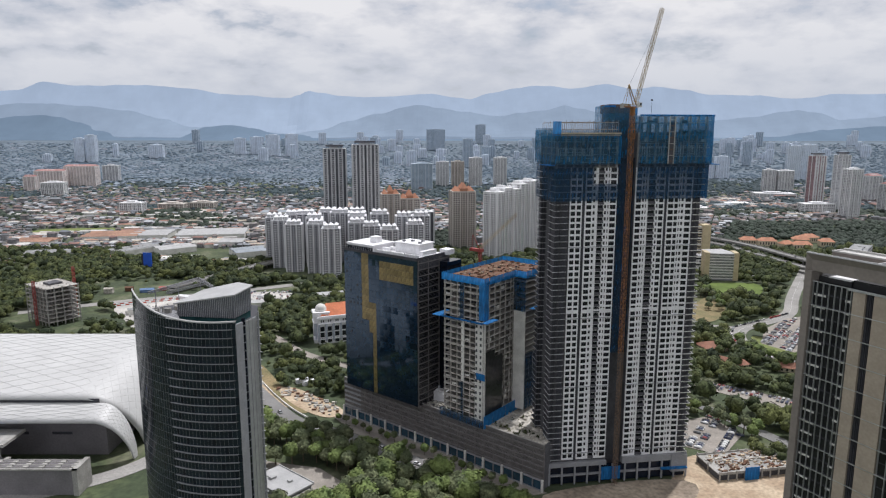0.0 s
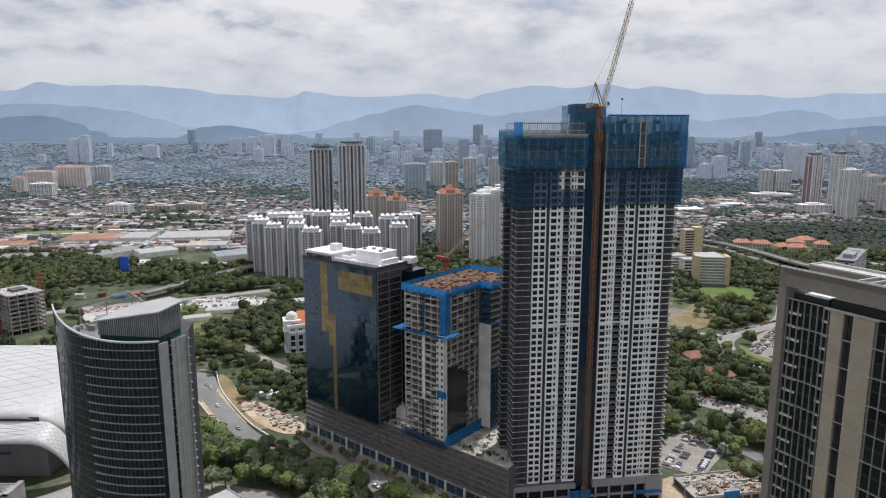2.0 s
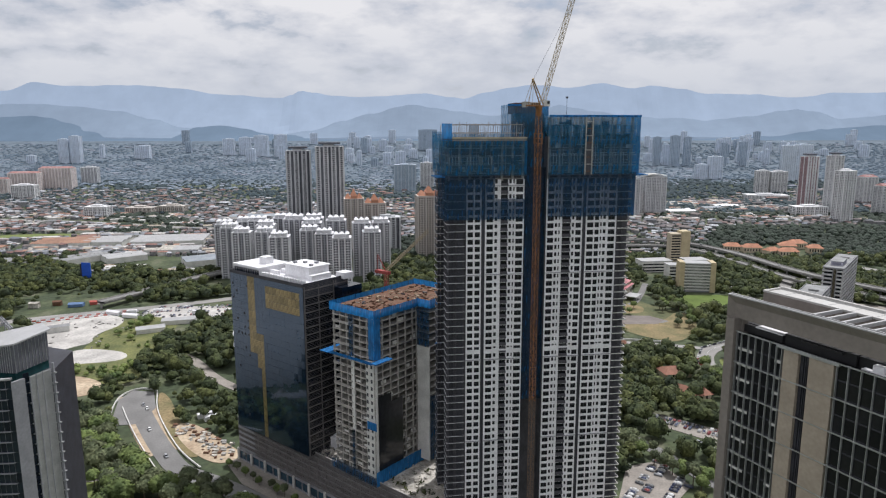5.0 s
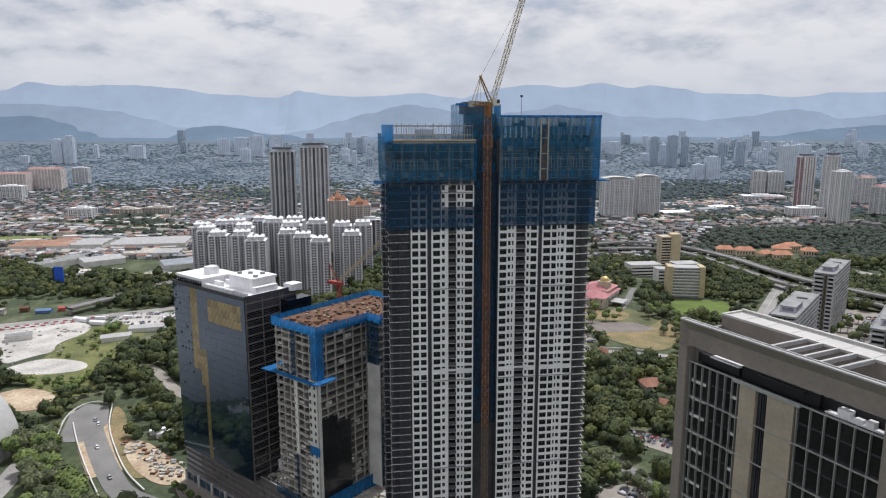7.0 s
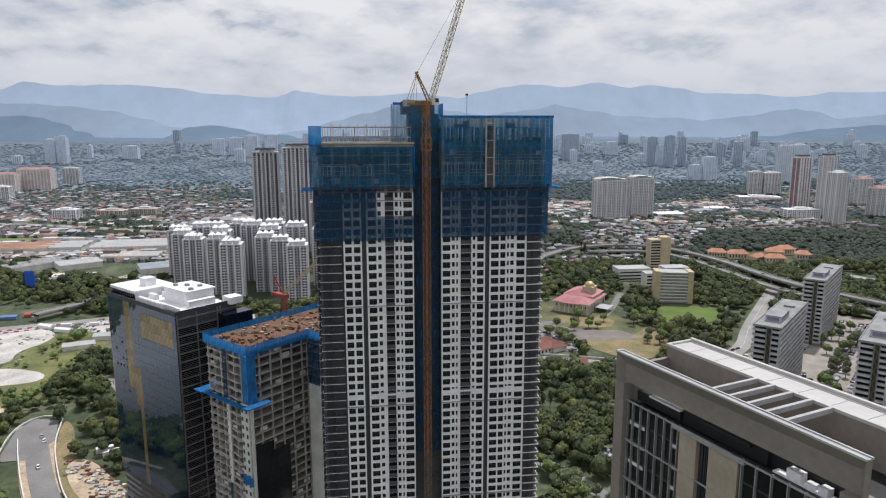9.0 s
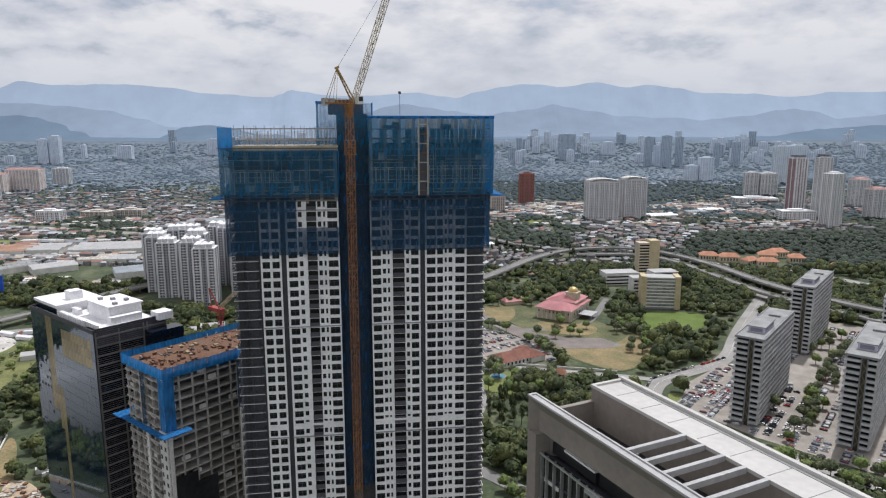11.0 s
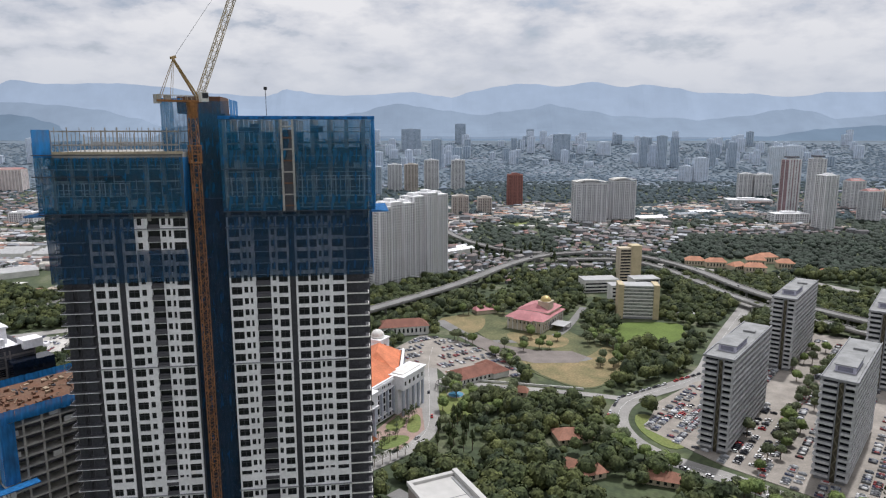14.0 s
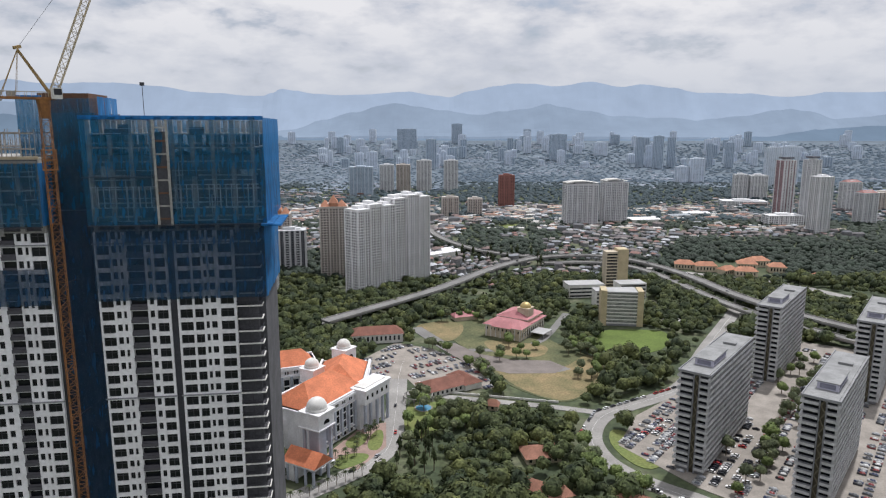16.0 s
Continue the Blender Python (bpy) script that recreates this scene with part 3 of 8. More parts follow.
def net_run(parent, a, b, z0, z1, mats, step=4.1, gap=None):
    """Net panels side by side from a to b (x, y), each a little creased."""
    a, b = Vector((*a, 0)), Vector((*b, 0))
    n = max(1, round((b - a).length / step))
    w = (b - a).length / n
    ang = math.degrees(math.atan2(b.y - a.y, b.x - a.x))
    meshes = [net_panel_mesh(w, z1 - z0, seed=3.7 * i + z0).mesh("net_panel", mats) for i in range(3)]
    for i in range(n):
        if gap and gap(i):
            continue
        p = a + (b - a) * i / n
        piece("net_panel", meshes[i % 3], parent, pose(p.x, p.y, z0, 0, 0, ang))


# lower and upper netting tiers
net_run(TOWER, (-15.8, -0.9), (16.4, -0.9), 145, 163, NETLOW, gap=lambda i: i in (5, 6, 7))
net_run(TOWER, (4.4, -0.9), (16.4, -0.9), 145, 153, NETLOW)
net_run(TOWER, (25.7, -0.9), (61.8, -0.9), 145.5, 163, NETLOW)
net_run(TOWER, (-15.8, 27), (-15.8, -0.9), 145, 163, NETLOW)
# right-hand nets, here and above, are brighter: their sunlit look put into colour
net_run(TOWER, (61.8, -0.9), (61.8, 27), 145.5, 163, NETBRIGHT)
net_run(TOWER, (-16.6, -1.7), (16.6, -1.7), 162.3, 175.5, NET)
net_run(TOWER, (25.5, -1.7), (62.6, -1.7), 162.3, 185, NET)
net_run(TOWER, (-16.6, 27.8), (-16.6, -1.7), 162.3, 179, NET)
net_run(TOWER, (-16.6, -1.7), (-12.6, -1.7), 175.5, 182, NETBRIGHT)
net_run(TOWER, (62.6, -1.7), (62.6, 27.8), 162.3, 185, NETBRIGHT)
net_run(TOWER, (62.6, 27.8), (25.5, 27.8), 163, 185, NET)
net_run(TOWER, (16.6, 27.8), (-16.6, 27.8), 163, 178, NET)
net_run(TOWER, (10.6, 5.5), (27.0, 5.5), 165, 189, NET)
net_run(TOWER, (10.6, 18), (10.6, 5.5), 176, 189.4, NET)
net_run(TOWER, (16.4, 3.0), (25.7, 3.0), 68, 165, NETLOW, step=4.7)
net_run(TOWER, (25.6, 27), (25.6, -1.7), 177, 185, NET)
net_run(TOWER, (16.7, -1.7), (16.7, 4.8), 162.3, 175.5, NETBRIGHT)
net_run(TOWER, (27.1, 5.6), (27.1, 18), 185, 189.4, NETBRIGHT)
for u0, u1, z0, z1 in ((26.4, 39.6, 165.8, 170.4), (43.4, 61.0, 165.6, 170.8), (-13.5, 4.0, 166.2, 169.4)):
    _st = Shape().box(u0, -0.62, z0, u1, -0.5, z0 + 0.16).box(u0, -0.62, z1 - 0.16, u1, -0.5, z1)
    n = int((u1 - u0) / 1.15)
    for i in range(n):
        u = u0 + (u1 - u0) * i / n
        if i % 7 != 5:
            _st.box(u, -0.62, z0 + 0.16, u + 0.2, -0.5, z1 - 0.16)
    part("window_stud_frame", _st, OFFWHITE, TOWER, "pale window studs behind the net")
part("net_canopy", Shape().box(-19.5, -3.2, 161.7, -15.6, 9, 162.0).box(61.5, -3.2, 161.8, 65.8, 14, 162.1).box(61.5, -3.2, 162.15, 64.0, 10, 162.3), NETBRIGHT, TOWER, "blue catch-net canopy")
part("net_ledge", Shape().box(-16.6, -2.3, 162.0, 16.6, -1.75, 162.2), CHAR, TOWER, "dark scaffold ledge between the nets")
part("net_ledge", Shape().box(25.5, -2.3, 162.1, 62.6, -1.75, 162.3), CHAR, TOWER, "dark scaffold ledge between the nets")
# concrete frame inside the netting
_f = Shape()
for (u0, u1, ztop) in ((-14, 16.2, 175.5), (25.9, 60.5, 184.4)):
    z = Z0 + NFLOOR * FL
    while z < ztop + 0.1:
        _f.box(u0, 0.2, z - 0.3, u1, 26.5, z)
        z += FL
    u = u0
    while u < u1:
        for yy in (0.4, 8, 17, 25.5):
            _f.box(u, yy, 160, u + 0.9, yy + 0.9, ztop)
        u += 4.2
part("slab_and_column_frame", _f, CONCRETE, TOWER, "bare concrete slabs and columns")
_f = Shape()
_f.box(-14.6, -1.0, 175.2, 16.6, 26.5, 176.6, 2).box(-14.9, -1.2, 176.3, 16.8, -0.8, 176.9, 1)
for i in range(32):
    u = -13.4 + i * 0.94
    for yy in (0.5, 26):
        _f.bar((u, yy, 176.6), (u + 0.1, yy, 181.8 + 0.9 * math.sin(i * 2.1)), 0.11 if i % 4 == 0 else 0.055)
for zz in (178.4, 181.6):
    for yy in (0.5, 26):
        _f.bar((-13, yy, zz), (15.5, yy, zz), 0.16)
part("top_deck_scaffold", _f, [mat("grey_starter_steel", (0.34, 0.31, 0.28), 0.7, 0.25, 0.3, 2.0), JIB, CONCRETE], TOWER, "sand-grey formwork deck with upright starter posts")
_f, _nr = Shape(), random.Random(77)
for (u0, u1, z0, z1) in ((-15.6, 15.8, 163, 175), (26.4, 61.6, 163, 184.6)):
    z = z0
    while z < z1:
        a0 = u0 + _nr.uniform(0, 6)
        while a0 < u1 - 2:
            a1 = min(u1, a0 + _nr.uniform(4, 14))
            _f.bar((a0, -0.9, z), (a1, -0.9, z + _nr.uniform(-0.12, 0.12)), _nr.choice((0.05, 0.07, 0.11)))
            a0 = a1 + _nr.choice((0, 0, 1.5, 4))
        z += _nr.choice((1.0, 1.9, 2.0, 2.9))
    u = u0
    while u < u1:
        b0 = _nr.uniform(z0, z1 - 6) if _nr.random() < 0.6 else z0
        _f.bar((u, -0.9, b0), (u, -0.9, min(z1 + 0.6, b0 + _nr.uniform(3, 14))), _nr.choice((0.04, 0.06, 0.09)))
        u += _nr.choice((0.7, 1.1, 2.1, 2.9))
    for k in range(16):
        w, h = _nr.uniform(1.0, 3.6), _nr.uniform(1.2, 2.4)
        x, z = _nr.uniform(u0, u1 - w), z0 + 0.6 + FL * _nr.randrange(int((z1 - z0) / FL))
        _f.box(x, 0.0, z, x + w, 0.12, z + h, _nr.choice((0, 1, 1)))
part("scaffold_tube", _f, [ALU, CHAR], TOWER, "grey scaffold tubes behind the net", kind="stuff")
part("net_top_rail", Shape().box(25.4, -1.8, 184.5, 62.7, -1.5, 185.3).box(10.5, 5.3, 188.8, 16, 5.6, 189.6), NETBRIGHT, TOWER, "bright blue net hem")
part("scaffold_ledge", Shape().box(-17.2, -2.3, 170.9, 2.5, -1.75, 171.1).box(-16.9, -2.2, 176.0, 16.8, -1.75, 176.2).box(25.2, -2.1, 172.4, 39.8, -1.8, 172.6), CHAR, TOWER, "thin dark scaffold ledges on the net")
_f = Shape()
for i in range(8):
    _f.box(40.3, -2.0, 163.4 + i * 2.75, 42.7, -1.9, 163.75 + i * 2.75, i % 2)
_f.box(39.9, -2.1, 162, 40.4, -1.85, 184.5, 1).box(42.6, -2.1, 162, 43.1, -1.85, 184.5, 1)
# charcoal sheet behind the bay paints its shaded inside
_f.box(40.35, -1.84, 162, 42.7, -1.78, 182.0, 2)
part("hoist_shaft", _f, [RUST, CONCRETE, CHAR], TOWER, "open concrete hoist bay between the nets")
part("core_top", Shape().box(14, 8, 186, 24.5, 20, 190.2), RUST, TOWER, "brown formwork round the lift core")

# ---- tower crane on the main tower ----
CRANE = thing("tower_crane", *(TOWER.matrix_basis @ Vector((20.3, -4.2, 0))).to_2d(), 0, 40.0, "orange luffing tower crane with a steep cream lattice jib", "crane")


def lattice(s, a, b, w, step, r, mi=0):
    """A square lattice girder from a to b."""
    a, b = Vector(a), Vector(b)
    d = (b - a).normalized()
    p = d.cross(Vector((0, 1, 0)) if abs(d.y) < 0.8 else Vector((1, 0, 0))).normalized() * w / 2
    q = d.cross(p).normalized() * w / 2
    c = [p + q, p - q, -p - q, -p + q]
    for k in c:
        s.bar(a + k, b + k, r, mi)
    n = max(1, int((b - a).length / step))
    for i in range(n):
        m0, m1 = a + (b - a) * i / n, a + (b - a) * (i + 1) / n
        for j in range(4):
            if (i + j) % 2:
                s.bar(m0 + c[j], m1 + c[(j + 1) % 4], r * 0.6, mi)
            else:
                s.bar(m0 + c[(j + 1) % 4], m1 + c[j], r * 0.6, mi)
            s.bar(m1 + c[j], m1 + c[(j + 1) % 4], r * 0.6, mi)


_s = Shape()
lattice(_s, (0, 0, 0), (0, 0, 70), 1.75, 1.75, 0.075)
part("mast_base", _s, mat("dull_brown_mast_paint", (0.20, 0.14, 0.10), 0.7, 0.25, 0.3, 2.0), CRANE, "dull brown lower mast")
_s = Shape()
lattice(_s, (0, 0, 70), (0, 0, 186), 1.75, 1.75, 0.075)
part("mast", _s, MAST, CRANE, "orange lattice mast")
for z in (64, 92, 120, 150):
    part("mast_tie", Shape().bar((0.2, 0.9, z), (4.2, 5.4, z), 0.08), CHAR, CRANE)
part("slewing_ring", Shape().tube(0, 0, 184.6, 188.3, 0.95, 1.35, 0, 14), MAST, CRANE)
_s = Shape()
for z in (174.2, 176.2, 178.2):
    _s.box(-1.25, -1.25, z, 1.25, -0.95, z + 0.22).box(-1.25, 0.95, z, 1.25, 1.25, z + 0.22).box(-1.25, -0.95, z, -0.95, 0.95, z + 0.22).box(0.95, -0.95, z, 1.25, 0.95, z + 0.22)
for a in (-1.1, 1.1):
    for b in (-1.1, 1.1):
        _s.bar((a, b, 174.2), (a, b, 178.4), 0.1)
part("climbing_frame", _s, MAST, CRANE, "orange climbing frame round the mast")
part("slewing_deck", Shape().box(-8.2, -1.2, 188.3, 2.2, 1.2, 188.75), MAST, CRANE, "orange slewing deck")
_s = Shape()
for k in range(9):
    for y in (-1.25, 1.25):
        _s.bar((-8 + k * 1.25, y, 188.75), (-8 + k * 1.25, y, 189.8), 0.04)
for y in (-1.25, 1.25):
    _s.bar((-8.1, y, 189.8), (2.1, y, 189.8), 0.04)
part("deck_rail", _s, JIB, CRANE)
part("counterweight", Shape().box(-8.3, -1.0, 187.9, -7.2, 1.0, 189.9).box(-6.2, -0.6, 188.75, -4.8, 0.6, 189.8), CONCRETE, CRANE, "grey counterweight and winch")
_cab = part("cab", Shape().box(1.2, -2.8, 188.4, 3.0, -1.3, 190.6), OFFWHITE, CRANE)
part("cab_window", Shape().box(3.0, -2.7, 189.2, 3.03, -1.4, 190.4).box(1.5, -2.83, 189.2, 2.9, -2.8, 190.4), DKGLASS, _cab)
_s = Shape()
for y in (-0.9, 0.9):
    _s.bar((1.6, y, 189), (-3.6, y * 0.35, 197.8), 0.17)
    _s.bar((-7.2, y, 189), (-3.6, y * 0.35, 197.8), 0.06)
    _s.bar((-4.6, y, 189), (-3.6, y * 0.35, 197.8), 0.04)
for k in range(5):
    q = (k + 0.5) / 5
    _s.bar((1.6 - 5.2 * q, -0.9 + 0.58 * q, 189 + 8.8 * q), (1.6 - 5.2 * q, 0.9 - 0.58 * q, 189 + 8.8 * q), 0.07)
_s.bar((-4.2, -0.3, 198.0), (-3.0, 0.3, 198.4), 0.3)
part("a_frame", _s, mat("ochre_steel", (0.36, 0.24, 0.10), 0.6, 0.25, 0.3, 2.0), CRANE, "ochre back mast with thin stays")
_s = Shape()
_tip = Vector((1.8, 0, 189.4)) + Vector((0.371, 0.0, 0.928)) * 48
lattice(_s, (1.8, 0, 189.4), _tip, 1.4, 1.9, 0.08)
part("jib", _s, JIB, CRANE, "cream lattice jib")
_s = Shape()
_s.bar((-3.6, 0, 198), Vector((1.8, 0, 189.4)) + Vector((0.371, 0.0, 0.928)) * 40, 0.03)
part("pendant_cable", _s, CHAR, CRANE)
part("mast_lamp", Shape().tube(35.6, 9, 185, 192, 0.07, 0.07, 0, 6).box(35.2, 8.6, 192, 36.0, 9.4, 192.7), CHAR, TOWER, "thin roof mast with a lamp box")

# ---- podium car park ----
POD_YAW = math.degrees(math.atan2(-95, 114))
POD = thing("podium_carpark", -62, 402, 0, POD_YAW, "dark brown-grey multi-storey podium with louvred car park levels", "building")
PL = 146.0


def pod_local(x, y):
    p = POD.matrix_basis.inverted() @ Vector((x, y, 0))
    return (p.x, p.y)


part("podium_body", Shape().prism([(0.6, 0.6), (PL - 0.6, 0.6), (PL - 0.6, 24), (118, 46), (60, 58), (0.6, 40)], 0, 23.4), DARKCON, POD)
_s, _l = Shape(), Shape()
for f in range(6):
    z = 6.2 + f * 3.0
    _s.box(0, 0, z, PL, 0.5, z + 0.9, 0)
    _s.box(0, 0.5, z, 0.5, 40, z + 0.9, 0)
    for k in range(4):
        _l.box(0.1, 0.12, z + 1.05 + 0.48 * k, PL, 0.32, z + 1.33 + 0.48 * k)
for i in range(25):
    u = i * PL / 24.0
    _s.box(u - 0.25, -0.1, 0, u + 0.25, 0.45, 24.4, 1)
part("floor_band", _s, [LOUVRE, LOUVRE], POD, "brown-grey cladding bands")
part("louvre", _l, LOUVRE, POD, "", kind="stuff")
for f in range(6):
    part("end_bay_band", Shape().box(-0.08, -0.16, 6.2 + f * 3.0, 14.6, 0.0, 7.5 + f * 3.0), GREYPAINT, POD, "pale grey spandrel band")
for i in range(13):
    part("street_column", Shape().box(i * PL / 12 - 0.55, -1.5, 0, i * PL / 12 + 0.55, -0.7, 6.6), OFFWHITE, POD, "pale street column")
_s = Shape()
for i in range(24):
    u = i * PL / 24.0
    _s.box(u + 0.5, -0.25, 0.6, u + 5.6, 0.2, 5.2)
part("shopfront_glazing", _s, mat_glass("teal_blue_shop_glass", (0.03, 0.075, 0.115), 0.1, 0.5), POD, "blue street-level glazing")
_s = Shape()
_s.box(0, -1.1, 5.5, PL, 0.4, 5.8).box(0, -1.0, 0.0, PL, 0.1, 0.5)
for i in range(25):
    _s.box(i * PL / 24 - 0.2, -0.6, 0.5, i * PL / 24 + 0.2, 0, 5.4)
for f in range(6):
    _s.box(0, -0.06, 7.05 + f * 3.0, PL, 0.02, 7.2 + f * 3.0)
part("street_canopy", _s, GREYPAINT, POD, "grey canopy over the pavement")
part("parapet_coping", Shape().box(-0.1, -0.12, 24.6, PL, 0.45, 24.75), CONCRETE, POD)
part("podium_parapet", Shape().box(0, 0, 23.4, PL, 0.35, 24.6).box(0, 0.35, 23.4, 0.35, 40, 24.6), LOUVRE, POD)
_s = Shape()
for i in range(9):
    _s.box(1 + i * 5.5, 1.5, 23.4, 1.8 + i * 5.5, 2.3, 27.2)
part("parapet_post", _s, OFFWHITE, POD, "pale concrete stub columns")
_rng = random.Random(4)
_s = Shape()
_s.prism([(76, 1.2), (144.5, 1.2), (144.5, 23), (118, 44.5), (76, 52)], 23.4, 23.52)
for i in range(420):
    x, y, w, h = _rng.uniform(78, 140), _rng.uniform(2, 36), _rng.uniform(0.3, 1.9), _rng.uniform(0.1, 0.9)
    if x > 118 and y > 20 + (140 - x):
        continue
    _s.box(x, y, 23.5, x + w, y + w * _rng.uniform(0.3, 1.2), 23.55 + h)
part("deck_rubble", _s, RUBBLE, POD, "pale rubble and stacked boards on the deck", kind="stuff")
_s = Shape()
for i in range(60):
    x, y = _rng.uniform(78, 140), _rng.uniform(2, 8) if i % 3 else _rng.uniform(8, 26)
    for k in range(7):
        a, r, q = _rng.uniform(0, 6.3), _rng.uniform(0.2, 1.1), _rng.uniform(0.25, 0.6)
        _s.face([(x + r * math.cos(a) - q, y + r * math.sin(a) - q, 23.6 + _rng.uniform(0, 1.6)), (x + r * math.cos(a) + q, y + r * math.sin(a) - q * 0.6, 23.7 + _rng.uniform(0, 1.6)), (x + r * math.cos(a) + q * 0.5, y + r * math.sin(a) + q, 23.9 + _rng.uniform(0, 1.6))])
part("deck_shrub", _s, LEAF2, POD, "green shrubs along the deck edge", kind="stuff")
_s = Shape()
for i in range(70):
    x, y, w, h = _rng.uniform(56, 74), _rng.uniform(1.5, 12), _rng.uniform(0.4, 1.6), _rng.uniform(0.2, 1.0)
    _s.box(x, y, 23.4, x + w, y + w, 23.5 + h)
part("deck_debris", _s, RUBBLE, POD, "pale building debris on the deck", kind="stuff")
part("deck_shed", Shape().box(60, 10, 23.4, 74, 26, 29).box(62, 12, 29, 72, 24, 29.6).box(64, 14, 29.6, 66, 16, 31), WHITE, POD, "white rooftop plant room")

# ---- blue glass office tower ----
GT_YAW = math.degrees(math.atan2(-36, 45))
GLW, GLD = 57.6, 28.0
GLASS = thing("glass_office_tower", -59, 393, 23.4, GT_YAW, "dark blue glass office tower with gold glazed strips", "office tower")
GH = 84.6
part("tower_body", Shape().box(0.4, 0.4, 0, GLW - 0.4, GLD, GH - 1), CHAR, GLASS)
PANES = {}
for key, mt in (("b", BLUEGLASS), ("n", DARKREFLGLASS), ("g", GOLD)):
    PANES[key] = Shape().box(0.03, -0.02, 0.03, 2.85, 0.08, 3.62).mesh("pane", mt)


def gold(i, z):
    return (5 <= i <= 6 and z > 42) or (10 <= i <= 18 and 68 < z < 80) or (7 <= i <= 8 and 37 < z < 52) or (8 <= i <= 8 and z <= 37)


_rest = Shape()
for i in range(20):
    for j in range(23):
        z = 0.6 + j * 3.66
        # darker panes gather low and right: dark reflections put into the colour
        key = 2 if gold(i, z) else (1 if (math.sin(i * 1.7 + j * 2.3) + (26 - z) * 0.05 + (i - 8) * 0.06) > 0.35 else 0)
        if j >= 8:
            tilt = pose(0, 0, 0, _rng.uniform(-0.5, 0.5), 0, _rng.uniform(-0.6, 0.6))
            piece("pane", PANES["bng"[key]], GLASS, Matrix.Translation((i * 2.88, 0, z)) @ tilt)
        else:
            _rest.box(i * 2.88 + 0.03, -0.02, z + 0.03, i * 2.88 + 2.85, 0.08, z + 3.62, key)
part("pane_rest", _rest, [BLUEGLASS, DARKREFLGLASS, GOLD], GLASS, "", kind="stuff")
part("parapet", Shape().box(-0.1, -0.1, GH - 0.4, GLW + 0.1, 0.4, GH + 1.2).box(-0.1, 0.4, GH - 0.4, 0.4, GLD, GH + 1.2).box(GLW - 0.4, 0.4, GH - 6, GLW + 0.1, GLD, GH + 1.2), CHAR, GLASS)
for i in range(22):
    x, z = _rng.choice([0.6, 3.6, 6.5, 9.4, 12.4]), 8 + _rng.randrange(20) * 3.66
    part("open_vent", Shape().box(x + 0.8, -0.12, z + 0.8, x + 2.0, -0.03, z + 2.0), CHAR, GLASS, "small open vent light")
_s, _g2 = Shape(), Shape()
for j in range(24):
    z = j * 3.6
    _s.box(GLW - 0.4, 0.4, z - 0.35, GLW + 0.25, GLD, z + 0.35, 0)
    for k in range(3):
        _s.box(GLW - 0.1, 1.0, z + 0.9 + k * 0.75, GLW + 0.12, GLD - 9, z + 1.0 + k * 0.75, 0)
    _g2.box(GLW - 0.3, 0.6, z + 0.35, GLW - 0.02, GLD - 0.2, z + 3.25)
for yy in (0.4, 9, 18.5, 20, 27.6):
    _s.box(GLW - 0.3, yy, 0, GLW + 0.35, yy + 0.5, GH, 0)
part("side_grid", _s, [LOUVRE], GLASS, "dark slab edges of the side facade", kind="stuff")
part("side_glazing", _g2, NAVYGLASS, GLASS, "dark side glazing")
part("side_wall", Shape().box(GLW - 0.2, GLD - 9, 0, GLW + 6, GLD + 4, GH - 3), NAVYGLASS, GLASS, "dark glazed rear bay")
for x0, y0, x1, y1, h0, h1 in ((1, 2, 22, 20, 0, 3.4), (0.5, 1.5, 22.6, 20.6, 3.4, 4.4), (13, 9, 18, 14, 4.4, 8.0), (24, 3, 56, 24, 0, 0.9), (25, 1.2, 47, 3, 0, 2.6), (33, 9.5, 51, 22, 0.9, 6.4), (32.4, 9, 51.6, 22.6, 6.4, 7.0),
                               (47, 2, 57, 2.6, 0.9, 2.4), (54, 24, 60, 30, 0, 3), (25, 6.4, 31, 8, 0.9, 3.2), (26, 12, 30.5, 21, 0.9, 2.8), (52.6, 8, 55, 20, 0.9, 3.6)):
    part("plant_room", Shape().box(x0, y0, GH + h0, x1, y1, GH + h1), WHITE, GLASS, "white rooftop plant room")
_s = Shape()
for i in range(16):
    _s.bar((24.5 + i * 2.1, 1.0, GH + 1.2), (24.5 + i * 2.1, 1.0, GH + 3.0), 0.05)
_s.bar((24.5, 1.0, GH + 3.0), (56, 1.0, GH + 3.0), 0.06)
part("roof_rail", _s, ALU, GLASS, "thin grey roof rail")
for x, y in ((27, 14), (28.6, 17), (36, 12), (40, 15), (45, 18), (48, 12)):
    part("roof_unit", Shape().box(x, y, GH + (7.0 if x > 33 else 2.8), x + 1.8, y + 1.4, GH + (8.0 if x > 33 else 3.9)), GREYPAINT, GLASS, "grey air unit")
_s = Shape()
for i in range(11):
    _s.box(1.4 + i * 1.9, 1.85, GH + 0.6, 2.9 + i * 1.9, 2.0, GH + 2.9)
part("plant_glazing", _s, NAVYGLASS, GLASS)

# ---- concrete-frame block under construction ----
CB_YAW = math.degrees(math.atan2(-17, 21))
CB = thing("unfinished_office_block", 0.5, 349.5, 23.4, CB_YAW, "bare concrete frame block under construction with blue safety nets", "building under construction")
CW, CD, CH, CF = 26.5, 56.0, 76.0, 3.3
WS, NZ = 28.5, 57.0  # where the rear wing begins, and the height of the catch nets
_sl, _co, _in = Shape(), Shape(), Shape()
nf = int(CH / CF)
for f in range(nf + 1):
    z = 2.0 + f * CF
    _sl.box(0, 0, z - 0.45, CW, CD, z)
    _sl.box(CW, WS, z - 0.45, CW + 7.3, CD, z)
    if f < nf:
        for i in range(7):
            _sl.box(-0.05 if i else -0.05, -0.05, z, CW, 0.12, z + 0.75, 0) if f % 3 == 0 and i == 0 else None
